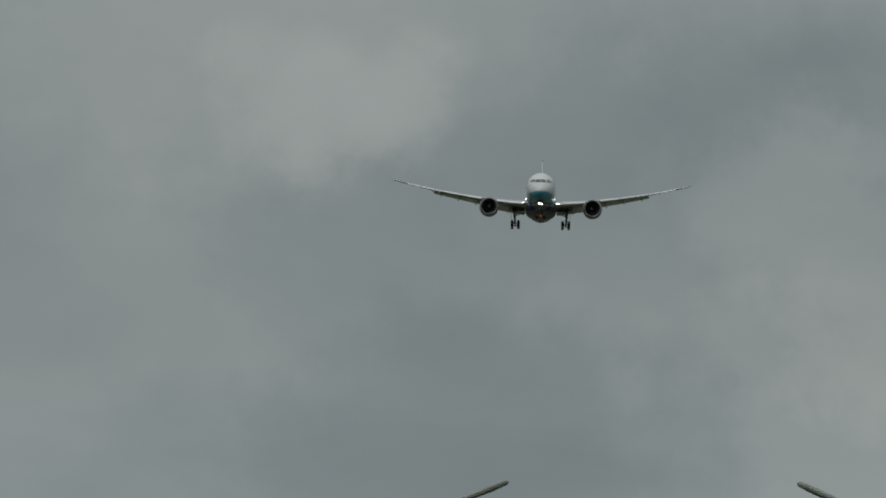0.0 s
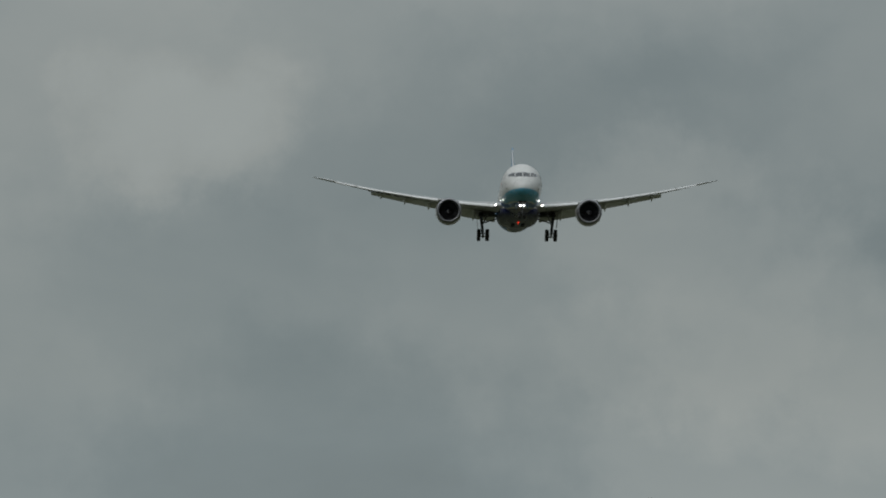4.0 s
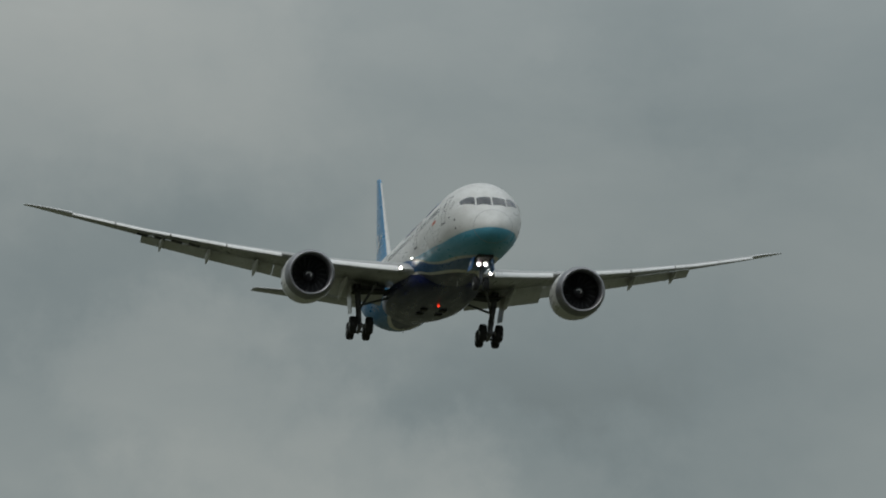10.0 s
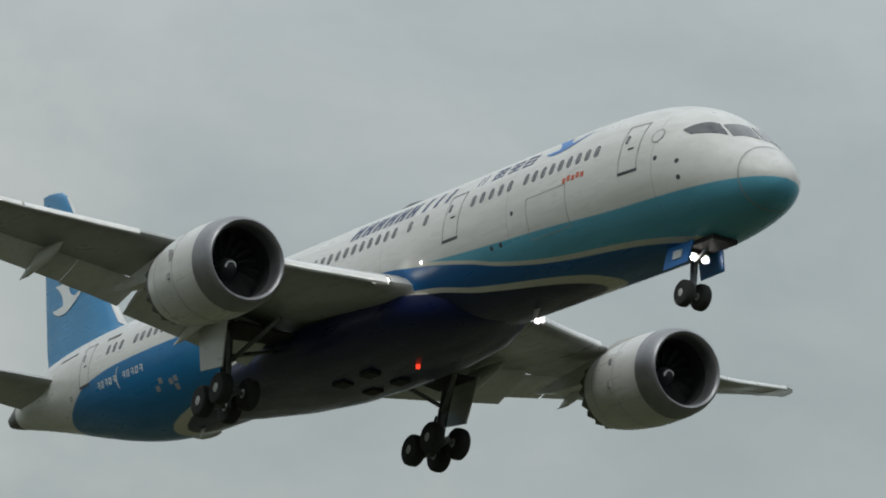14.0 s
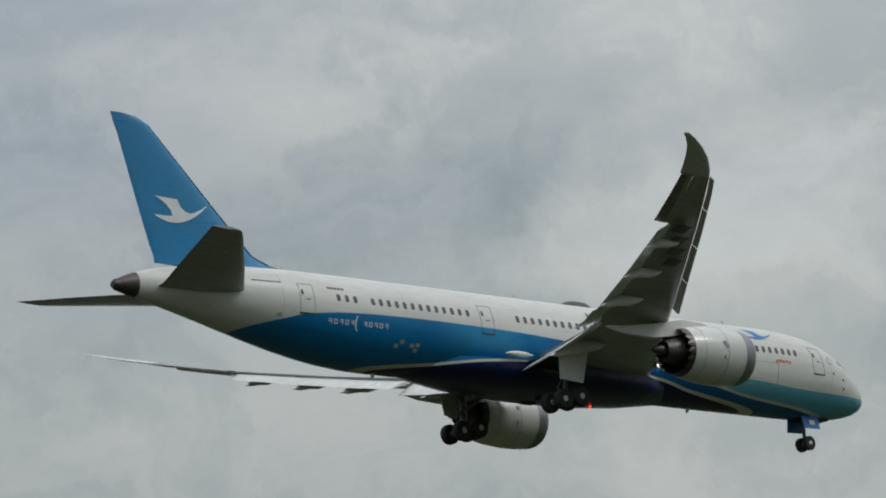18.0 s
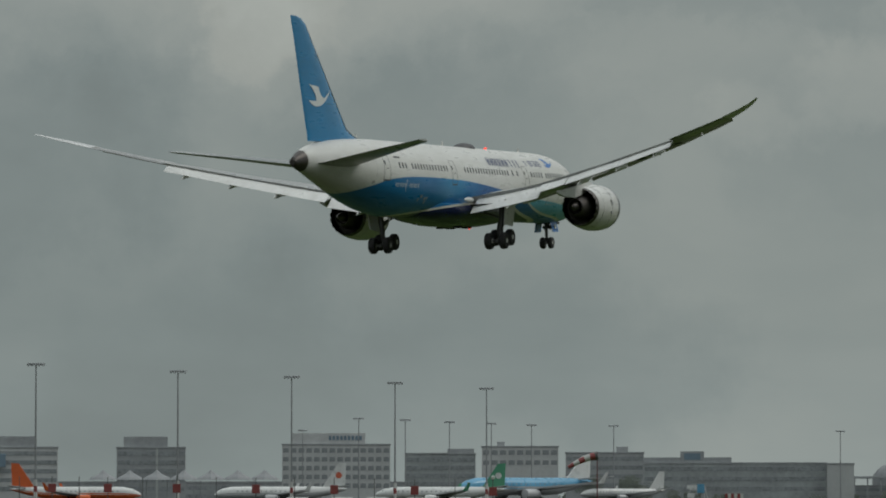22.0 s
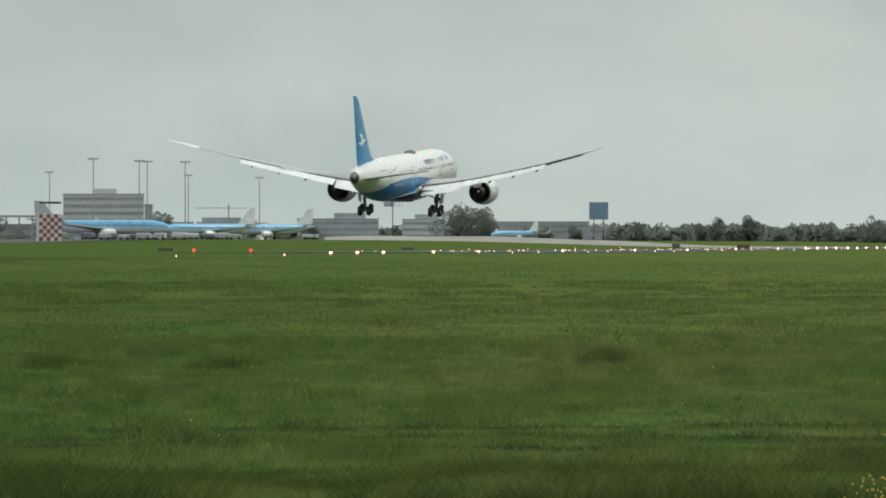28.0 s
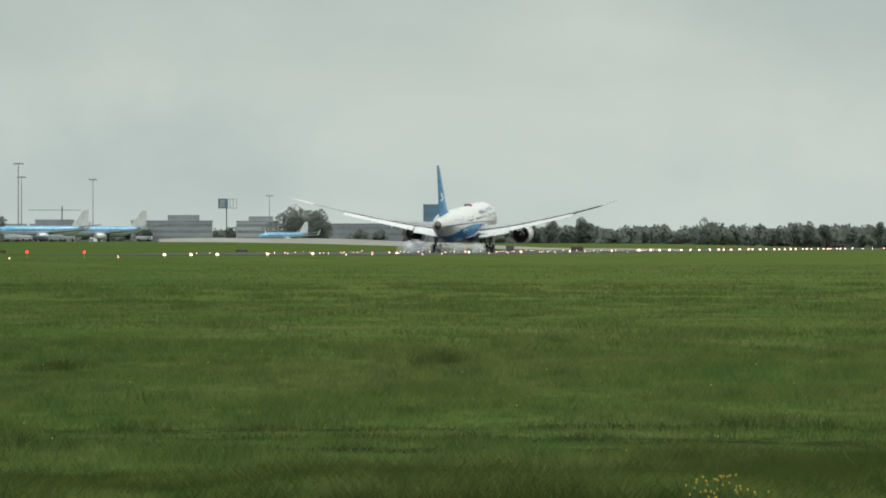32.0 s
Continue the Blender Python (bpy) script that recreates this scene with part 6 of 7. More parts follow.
def parked(label, deg, d, length, heading, crown, belly, tail, mark=None, z=0.45):
    """A parked airliner, nose along +x before it is turned."""
    ob = thing("parked_airliner", label, "airplane", "parked aircraft", m=facing(deg, d, z, heading))
    k = length / 39.5
    st = [(-19.7, 0.10, 4.6), (-18.0, 0.55, 4.4), (-14.0, 1.25, 4.0), (-9.0, 1.82, 3.5), (-5.0, 1.88, 3.4), (10.0, 1.88, 3.4), (14.5, 1.84, 3.38), (17.2, 1.45, 3.2), (18.8, 0.9, 3.0), (19.6, 0.35, 2.85), (19.8, 0.05, 2.8)]
    up, low = [], []
    for x, r, zc in st:
        up.append([(x * k, -math.cos(t) * r * k, (zc + math.sin(t) * r) * k) for t in (math.pi * j / 10 - 0.25 * (1 if j == 0 else -1 if j == 10 else 0) for j in range(11))])
        low.append([(x * k, -math.cos(t) * r * k * 0.995, (zc + math.sin(t) * r * 0.995) * k) for t in (math.pi + math.pi * j / 10 for j in range(11))])
    fus = part("fuselage", loft(up, closed=False), crown, ob, "", True)
    part("belly", loft(low, closed=False), belly, fus, "", True)
    part("cockpit_glass", box(16.6 * k, 17.9 * k, -0.95 * k, 0.95 * k, 3.75 * k, 4.25 * k, 0.1), M_PANE, fus)
    w = None
    for i in range(16):
        for q in (-1, 1):
            pos = Matrix.Translation(((-8 + 1.4 * i) * k, q * 1.80 * k, 3.9 * k))
            if w is None:
                w = part("window", box(-0.2, 0.2, -0.06, 0.06, -0.2, 0.2), M_PANE, fus)
                w.matrix_basis = pos
            else:
                again("window", w, fus, pos)
    ft = 10.0 if length > 55 else 10.5 if crown is M_PALEBLUE else 12.2
    fin = part("fin", slab([(-18.9 * k, -0.16 * k, 5.0 * k), (-12.2 * k, -0.16 * k, 5.2 * k), (-16.9 * k, -0.16 * k, ft * k), (-19.2 * k, -0.16 * k, (ft + 0.1) * k)], 0.32 * k, (0, 1, 0)), tail, ob)
    if mark:
        part("emblem", join(*[rod((-17.0 * k, q * 0.12 * k, 8.6 * k), (-17.0 * k, q * 0.2 * k, 8.6 * k), 0.95 * k, 0.95 * k, 16) for q in (-1, 1)]), mark, fin, "plain coloured emblem disc")
    for q in (-1, 1):
        part("wing", slab([(4.2 * k, q * 1.5 * k, 2.5 * k), (-2.6 * k, q * 1.5 * k, 2.5 * k), (-6.6 * k, q * 16.6 * k, 4.0 * k), (-5.0 * k, q * 16.8 * k, 4.0 * k)], 0.35 * k), M_AIRGREY, ob)
        part("winglet", slab([(-5.0 * k, q * 16.7 * k, 4.0 * k), (-6.6 * k, q * 16.7 * k, 4.0 * k), (-7.4 * k, q * 17.3 * k, 6.4 * k), (-6.7 * k, q * 17.3 * k, 6.4 * k)], 0.12 * k, (0, 1, 0)), tail, ob)
        part("tailplane", slab([(-14.6 * k, q * 0.8 * k, 4.9 * k), (-18.2 * k, q * 0.8 * k, 4.9 * k), (-19.4 * k, q * 7.0 * k, 5.5 * k), (-18.2 * k, q * 7.0 * k, 5.5 * k)], 0.2 * k), M_AIRGREY, ob)
        part("engine", lathe([(1.0 * k, 0.7 * k), (1.4 * k, 1.0 * k), (3.6 * k, 1.12 * k), (5.2 * k, 1.02 * k), (5.25 * k, 0.85 * k)], 16, "x", (0, q * 5.0 * k, 1.75 * k)), belly if belly is not M_PALEBLUE else M_AIRGREY, ob, "", True)
        part("gear", join(rod((-1.5 * k, q * 2.8 * k, 0.5 * k), (-1.5 * k, q * 2.8 * k, 2.6 * k), 0.18 * k), lathe([(-0.4 * k, 0.5 * k), (0.4 * k, 0.5 * k)], 12, "y", (-1.5 * k, q * 2.8 * k, 0.5 * k))), M_TYRE, ob)
    part("nose_gear", join(rod((15 * k, 0, 0.4 * k), (15 * k, 0, 2.2 * k), 0.12 * k), lathe([(-0.3 * k, 0.38 * k), (0.3 * k, 0.38 * k)], 12, "y", (15 * k, 0, 0.38 * k))), M_TYRE, ob)
    return ob


parked("white parked airliner with an orange tail", -27.75, 1300, 38, -8, M_AIRWHITE, M_ORANGE, M_ORANGE)
parked("white parked airliner with a pale tail and a red emblem", -25.15, 1330, 39.5, 186, M_AIRWHITE, M_AIRGREY, M_AIRWHITE, M_MARKRED)
parked("white parked airliner with a green tail", -23.12, 1350, 39.5, 184, M_AIRWHITE, M_AIRWHITE, M_GREEN, M_AIRWHITE)
parked("pale blue parked wide-body airliner with a white tail", -22.05, 1460, 60, 224, M_PALEBLUE, M_AIRGREY, M_AIRWHITE)
parked("small white parked regional jet", -20.82, 1480, 32, 210, M_AIRWHITE, M_AIRGREY, M_AIRWHITE)
parked("pale blue parked long-haul airliner with a grey tail", -15.22, 1500, 48, -16, M_PALEBLUE, M_AIRWHITE, M_AIRGREY)
parked("pale blue parked airliner, tail towards the halls", -13.87, 1510, 39.5, 216, M_PALEBLUE, M_AIRWHITE, M_AIRWHITE)
parked("pale blue parked airliner in line at the gates", -13.14, 1540, 39.5, 214, M_PALEBLUE, M_AIRWHITE, M_AIRWHITE)
taxiing = parked("pale blue airliner taxiing far down the apron", -10.40, 1950, 34, 232, M_PALEBLUE, M_AIRGREY, M_AIRWHITE, z=0.2)
# boarding stairs and ground vehicles by the aircraft
M_VANDARK = plain("dark_blue_grey_van_paint", (0.10, 0.12, 0.15), 0.4, 0.0, 1, 0.2)
stairs = thing("boarding_stairs", "pale blue and white boarding stairs parked on the apron", "stairs", m=facing(-19.84, 1500, 0.5, 0))
part("chassis", box(-4.6, 1.6, -1.0, 1.0, 0.35, 0.85, 0.08), M_AIRGREY, stairs)
part("side_panel", box(-1.2, 1.2, -1.12, 1.12, 2.6, 5.6, 0.06), M_PALEBLUE, stairs, "pale blue side panel")
part("cab", box(-4.5, -2.2, -1.0, 1.0, 0.85, 2.5, 0.2), M_AIRWHITE, stairs, "white cab")
part("platform", box(-3.8, 1.4, -1.0, 1.0, 3.6, 3.9), M_AIRWHITE, stairs)
part("ramp", box(-4.6, -1.3, -0.9, 0.9, 4.0, 5.2, 0.05), M_AIRWHITE, stairs, "white balustrade")
for q, r in ((-3.7, 0.3), (1.2, 0.3), (2.4, 1.2)):
    part("strut", rod((q, -0.8, 0.4), (min(q, 1.3), -0.8, 3.7 + r), 0.10, 0.10, 6), M_AIRWHITE, stairs)
for q in (-3.6, 0.8):
    for e in (-1, 1):
        part("wheel", lathe([(-0.12, 0.42), (0.12, 0.42)], 10, "y", (q, 0.93 * e, 0.42)), M_TYRE, stairs)
# ground vehicles under the far aircraft
rng = random.Random(11)
for k in range(20):
    deg = -15.4 + 2.9 * rng.random()
    vn = thing("service_van", "small pale service van on the apron", "van", "vehicles at the gates", m=facing(deg, 1440 + 60 * rng.random(), 0.5, rng.uniform(-40, 40)))
    ln = rng.uniform(3.6, 5.6)
    part("body", box(-ln / 2, ln / 2, -1.1, 1.1, 0.4, rng.uniform(1.5, 2.3), 0.25), (M_AIRGREY, M_GREY, M_VANDARK, M_CLADDARK)[k % 4], vn)
    part("cab_glass", box(ln * 0.2, ln * 0.48, -1.13, 1.13, 1.2, 1.6, 0.05), M_PANE, vn)
    for q in (-0.3, 0.3):
        for e in (-1, 1):
            part("wheel", lathe([(-0.12, 0.42), (0.12, 0.42)], 10, "y", (ln * q, 1.02 * e, 0.45)), M_TYRE, vn)


# ---- trees ----
def leaf_paint(name, col):
    k = Mat(name, col, 0.8)
    g = k.t.nodes.new("ShaderNodeNewGeometry").outputs["Random Per Island"]
    k.color(k.mix(k.range(g, 0, 1), tuple(c * 0.9 for c in col), tuple(c * 1.1 for c in col)))
    thin = k.t.nodes.new("ShaderNodeBsdfTranslucent")
    both = k.t.nodes.new("ShaderNodeMixShader")
    both.inputs[0].default_value = 0.5
    k.link(k.b.inputs["Base Color"].links[0].from_socket, thin.inputs[0])
    k.link(k.b.outputs[0], both.inputs[1])
    k.link(thin.outputs[0], both.inputs[2])
    k.link(both.outputs[0], k.t.nodes["Material Output"].inputs[0])
    return k.m


# distance haze painted into the leaf colour, paler than real foliage
M_LEAF = leaf_paint("haze_pale_leaves", (0.155, 0.180, 0.150))
M_BARK = plain("bark", (0.09, 0.075, 0.06), 0.9, 0.0, 3, 0.3)


def crown_quads(rnd, centre, rx, rz, n, size):
    """A crown of many small tilted leaf clumps inside an uneven outline."""
    vs, fs = [], []
    lobes = [(Vector((rnd.gauss(0, 0.42) * rx, rnd.gauss(0, 0.42) * rx, rnd.uniform(-0.6, 0.75) * rz)), rnd.uniform(0.35, 0.62)) for _ in range(9)]
    for _ in range(n):
        c, r = lobes[rnd.randrange(9)]
        v = Vector((rnd.gauss(0, 1), rnd.gauss(0, 1), rnd.gauss(0, 1))).normalized() * rnd.random() ** 0.2
        p = centre + c + Vector((v.x * rx * r, v.y * rx * r, v.z * rz * r))
        a = Vector((rnd.gauss(0, 1), rnd.gauss(0, 1), rnd.gauss(0, 1))).normalized()
        b = a.orthogonal().normalized()
        s = size * rnd.uniform(0.6, 1.3)
        o = len(vs)
        vs += [tuple(p + a * s), tuple(p + b * s * 0.8), tuple(p - a * s), tuple(p - b * s * 0.8)]
        n = a.cross(b)
        fs.append((o, o + 1, o + 2, o + 3) if n.x * 0.96 + n.y * 0.25 < 0 else (o + 3, o + 2, o + 1, o))
    return vs, fs


def leafy(ob):
    """Softens the shading of a crown, as light that passes through the leaves does."""
    me = ob.data
    me.shade_smooth()
    me.normals_split_custom_set_from_vertices([(-0.36, -0.10, 0.93)] * len(me.vertices))
    return ob


def tree(deg, d, h, wide, seed, label="broad green tree far behind the runway"):
    rnd = random.Random(seed)
    ob = thing("tree", label, "tree", "trees", m=Matrix.Translation(bearing(deg, d, 0.4)))
    limbs = [rod((0, 0, 0), (0, 0, h * 0.45), h * 0.03, h * 0.018, 8)]
    for k in range(5):
        a = rnd.uniform(0, 6.28)
        limbs.append(rod((0, 0, h * (0.22 + 0.05 * k)), (math.cos(a) * wide * 0.3, math.sin(a) * wide * 0.3, h * (0.5 + 0.06 * k)), h * 0.014, h * 0.005, 6))
    part("trunk", join(*limbs), M_BARK, ob)
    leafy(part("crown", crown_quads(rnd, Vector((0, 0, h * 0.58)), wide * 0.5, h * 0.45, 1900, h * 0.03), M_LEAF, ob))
    return ob


for i, (deg, d, h, wide) in enumerate(((-16.75, 2700, 21, 17), (-16.58, 2700, 18, 15), (-15.95, 2750, 17, 12), (-14.45, 2750, 19, 14), (-10.72, 2650, 23, 20), (-10.48, 2660, 22.5, 20), (-10.36, 2640, 20, 14),
                                       (-21.97, 1620, 7, 9), (-20.84, 1640, 6, 9), (-20.66, 1650, 5.5, 8), (-20.14, 1640, 6, 8), (-18.37, 1700, 5, 8), (-12.2, 2990, 19, 16), (-12.0, 2990, 18, 20), (-21.2, 1800, 12, 14), (-20.7, 1850, 12, 16), (-7.0, 2900, 19, 14), (-7.45, 2900, 17, 14), (-4.35, 2850, 15, 9), (-4.15, 2850, 16, 10),
                                       (-3.95, 2860, 15, 9), (-5.45, 2880, 17, 12), (-3.3, 2850, 16, 9))):
    tree(deg, d, h, wide, 100 + i)
rng = random.Random(3)
pieces = []
for k in range(330):
    u = k / 329
    deg = -12.9 + 12.0 * u + rng.uniform(-0.05, 0.05)
    d = rng.uniform(2880, 3150)
    h = rng.uniform(9.5, 15.5) * (1.0 if deg > -9 else 0.85)
    pieces.append(crown_quads(rng, bearing(deg, d, 0.4 + h * 0.48), rng.uniform(5.5, 9.5), h * 0.5, 420, 1.15))
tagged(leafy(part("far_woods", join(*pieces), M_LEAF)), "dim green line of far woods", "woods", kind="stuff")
pieces = []
for k in range(120):
    deg = -29.5 + 17 * rng.random()
    h = rng.uniform(4, 9)
    pieces.append(crown_quads(rng, bearing(deg, rng.uniform(1950, 2500), 0.4 + h * 0.48), rng.uniform(3, 6), h * 0.5, 110, 0.9))
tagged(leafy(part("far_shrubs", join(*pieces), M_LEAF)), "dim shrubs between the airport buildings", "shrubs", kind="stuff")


# ---- lamp posts by the camera ----
M_POLE = plain("dull_galvanised_steel", (0.29, 0.28, 0.26), 0.42, 0.75, 5, 0.25, 0.05)
M_LAMPSHELL = plain("lamp_shell", (0.24, 0.26, 0.22), 0.5, 0.1, 8, 0.3)
lp = thing("lamp_post", "grey galvanised steel lamp post with a thicker lower section", "lamp post", m=facing(-159.33, 16.5))
part("lower_section", lathe([(0, 0.125), (0.05, 0.125), (4.18, 0.095), (4.24, 0.095)], 32, "z"), M_POLE, lp, "", True)
part("collar", lathe([(4.24, 0.095), (4.27, 0.0945), (4.35, 0.0755), (4.38, 0.0725)], 32, "z"), M_POLE, lp, "tapered collar", True)
part("upper_section", lathe([(4.38, 0.0722), (8.0, 0.055), (8.02, 0.02)], 32, "z"), M_POLE, lp, "", True)
part("base_flange", lathe([(0, 0.22), (0.02, 0.22), (0.025, 0.13)], 24, "z"), M_POLE, lp)
part("arm", rod((0, 0, 7.95), (0, -1.2, 8.3), 0.04, 0.035), M_POLE, lp)
part("lamp_head", box(-0.16, 0.16, -1.95, -1.15, 8.24, 8.36, 0.05), M_LAMPSHELL, lp)
for deg, side, top in ((-174.59, -1, 4.62), (-170.94, 1, 4.86)):
    q = thing("street_lamp", "street lamp with a long slanting head on a thin pole", "street lamp", "street lamps", m=facing(deg, 200))
    part("pole", rod((side * 5.2, 0, 0), (side * 5.2, 0, top - 2.1), 0.09, 0.07), M_POLE, q)
    part("arm", rod((side * 5.2, 0, top - 2.15), (side * 1.7, 0, top - 0.75), 0.07, 0.07), M_POLE, q)
    ring = []
    for a, w, hh in ((0.0, 0.06, 0.04), (0.12, 0.16, 0.12), (0.8, 0.19, 0.15), (1.9, 0.16, 0.13), (2.2, 0.08, 0.06)):
        p = Vector((side * a * 0.92, 0, top - 0.08 - 0.40 * a))
        ring.append([p + Vector((0.5 * math.cos(t) * hh * side, math.sin(t) * w, math.cos(t) * hh)) for t in (2 * math.pi * j / 10 for j in range(10))])
    part("lamp_head", loft(ring), M_LAMPSHELL, q, "greenish grey slanting lamp head", True)


# ---- grass ----
gen = np.random.default_rng(7)


def blades(n, d0, d1, a0, a1, height, width, lean, mat=None):
    """Single blades, three corners each, over a stretch of the field."""
    u = gen.random(n)
    d = np.sqrt(d0**2 + (d1**2 - d0**2) * u)
    a = np.radians(gen.uniform(a0, a1, n))
    return blades_at(d * np.cos(a), -d * np.sin(a), height, width, lean, mat)


def blades_at(x, y, height, width, lean, mat=None):
    n, d, a = len(x), np.hypot(x, y), np.arctan2(-y, x)
    patch = 0.75 + 0.45 * np.sin(x * 0.8 + 2 * np.sin(y * 0.5)) * np.sin(y * 0.9 + 1.1) + 0.25 * np.sin(x * 0.23 + 1.0) * np.sin(y * 0.31)
    wave = 0.3 * np.sin(a * 40) + 0.2 * np.sin(a * 97 + 1)
    rut = sum(np.exp(-((d - r0 - wave) / 0.42) ** 2) * (0.55 + 0.3 * np.sin(a * 60 + r0 * 5) + 0.3 * np.sin(a * 233 + r0 * 9)) for r0 in (37.7, 39.2, 41.2))
    h = height * gen.uniform(0.55, 1.25, n) * np.clip(patch, 0.45, 1.5) * (1 - 0.85 * np.clip(1.3 * rut, 0, 1))
    t = gen.uniform(0, 2 * np.pi, n)
    t = np.where(np.sin(t) * x - np.cos(t) * y > 0, t + np.pi, t)
    w = width * gen.uniform(0.6, 1.3, n)
    z = rise(x, y)
    ln = lean * h * gen.uniform(0.3, 1.2, n)
    t2 = np.where(gen.random(n) < 0.5, t, t + np.pi)
    base0 = np.stack([x - np.cos(t) * w, y - np.sin(t) * w, z - 0.02], 1)
    base1 = np.stack([x + np.cos(t) * w, y + np.sin(t) * w, z - 0.02], 1)
    mid0 = np.stack([x - np.cos(t) * w * 0.7 + np.cos(t2) * ln * 0.35, y - np.sin(t) * w * 0.7 + np.sin(t2) * ln * 0.35, z + h * 0.6], 1)
    mid1 = np.stack([x + np.cos(t) * w * 0.7 + np.cos(t2) * ln * 0.35, y + np.sin(t) * w * 0.7 + np.sin(t2) * ln * 0.35, z + h * 0.6], 1)
    tip = np.stack([x + np.cos(t2) * ln, y + np.sin(t2) * ln, z + h], 1)
    v = np.stack([base0, base1, mid1, mid0, tip], 1).reshape(-1, 3)
    me = bpy.data.meshes.new("grass")
    me.vertices.add(len(v))
    me.vertices.foreach_set("co", v.ravel())
    i = np.arange(n)[:, None] * 5
    loops = np.concatenate([i + [0, 1, 2, 3], i + [3, 2, 4]], 1).ravel()
    me.loops.add(len(loops))
    me.loops.foreach_set("vertex_index", loops.astype(np.int32))
    me.polygons.add(2 * n)
    starts = (np.arange(n)[:, None] * 7 + [0, 4]).ravel()
    me.polygons.foreach_set("loop_start", starts.astype(np.int32))
    me.update(calc_edges=True)
    up = np.stack([0.45 * np.sin(t), -0.45 * np.cos(t), np.full(n, 0.9)], 1)
    me.shade_smooth()
    me.normals_split_custom_set_from_vertices(np.repeat(up, 5, axis=0))
    me.materials.append(mat or M_BLADES)
    return me


def grass(label, me):
    return tagged(new("grass", me), label, "grass", kind="stuff")


grass("tall ragged grass along the field's near edge", blades(130000, 27.3, 31.4, -20, -6.5, 0.19, 0.0040, 0.75, M_VERGE))
grass("tall rank grass where the verge widens", blades(60000, 27.3, 33.2, -7.0, -3.0, 0.21, 0.0040, 0.75, M_VERGE))
grass("short meadow grass", blades(240000, 31.0, 66.0, -24, -1.5, 0.07, 0.006, 1.0))
grass("meadow grass in the middle of the field", blades(230000, 64.0, 140.0, -27, -1.5, 0.05, 0.013, 1.0))
grass("meadow grass towards the runway", blades(60000, 140.0, 420.0, -30, -1.5, 0.07, 0.035, 0.9))


def clumps(n, per, d0, d1, a0, a1, spread, height, width, mat, lean=0.9):
    """Blades gathered into clumps that stand above the rest."""
    d = np.sqrt(d0**2 + (d1**2 - d0**2) * gen.random(n)).repeat(per)
    a = np.radians(gen.uniform(a0, a1, n)).repeat(per)
    size = gen.uniform(0.5, 1.5, n).repeat(per)
    return blades_at(d * np.cos(a) + gen.normal(0, spread, n * per) * size, -d * np.sin(a) + gen.normal(0, spread * 0.7, n * per) * size, height * size**0.5, width, lean, mat)


grass("loose clumps of taller grass in the meadow", clumps(620, 170, 33.0, 78.0, -23, -2, 0.34, 0.16, 0.006, M_CLUMP))
grass("loose clumps of taller grass towards the runway", clumps(560, 140, 70.0, 200.0, -25, -2, 0.65, 0.17, 0.012, M_CLUMP))
grass("dark rank grass along the field's edge", clumps(300, 200, 27.0, 30.8, -20, -3, 0.22, 0.24, 0.0034, M_RANK, 0.8))
grass("ragged dark tufts where the verge meets the meadow", clumps(110, 170, 30.0, 32.8, -20, -3, 0.22, 0.17, 0.0034, M_RANK, 0.8))
grass("dark knee-high grass in the wide part of the verge", clumps(170, 210, 28.0, 33.4, -6.2, -2.6, 0.24, 0.26, 0.0036, M_RANK, 0.7))
grass("thin taller weeds standing at the far side of the meadow", clumps(700, 22, 120.0, 380.0, -24, -2, 0.9, 0.17, 0.014, M_CLUMP, 0.6))
# darker tussocks
tx, ty = [], []
for deg, d, n, r in ((-15.8, 62, 300, 0.5), (-15.6, 63, 150, 0.5), (-8.75, 63, 260, 0.4), (-9.0, 62.5, 100, 0.35), (-13.75, 62, 260, 0.5)):
    c = bearing(deg, d)
    tx.append(c.x + gen.normal(0, r * 1.0, n * 3))
    ty.append(c.y + gen.normal(0, r * 0.28, n * 3))
grass("dark green tussocks in the meadow", blades_at(np.concatenate(tx), np.concatenate(ty), 0.26, 0.008, 0.5, M_TUSSOCK))
# yellow flowers at the edge
M_YELLOW = plain("yellow_petals", (0.50, 0.36, 0.03), 0.7, 0.0, 9, 0.2)
M_STEM = plain("green_stem", (0.06, 0.10, 0.03), 0.8, 0.0, 9, 0.2)
fl = random.Random(21)
for k in range(84):
    deg = fl.gauss(-5.28, 0.26) if k < 62 else fl.uniform(-16, -4)
    d = fl.uniform(25.9, 26.9) if k < 62 else fl.uniform(33, 80)
    p = bearing(deg, d)
    z = float(rise(p.x, p.y))
    h = fl.uniform(0.14, 0.32) if k < 62 else 0.2
    f = thing("wild_flower", "small yellow wild flower on a thin stem", "flower", "yellow flowers", m=Matrix.Translation((p.x, p.y, z)))
    part("stem", rod((0, 0, 0), (fl.uniform(-0.04, 0.04), fl.uniform(-0.04, 0.04), h), 0.003, 0.002, 4), M_STEM, f)
    part("bloom", lathe([(h - 0.006, 0.003), (h, 0.006), (h + 0.005, 0.0068), (h + 0.009, 0.0035)], 7, "z"), M_YELLOW, f)


# ---- smoke of the tyres ----
def smoke_paint():
    k = Mat("thin_smoke", (0.88, 0.89, 0.90), 1.0)
    k.b.inputs["Specular IOR Level"].default_value = 0.0
    x, y, z = k.xyz()
    k.link(k.math("MULTIPLY", k.range(k.noise(0.45, 3, 0.5), 0.34, 0.7, 0.05, 0.30), k.range(z, 3.2, 0.5, 0.05, 1.0)), k.b.inputs["Alpha"])
    return k.m


M_SMOKE = smoke_paint()


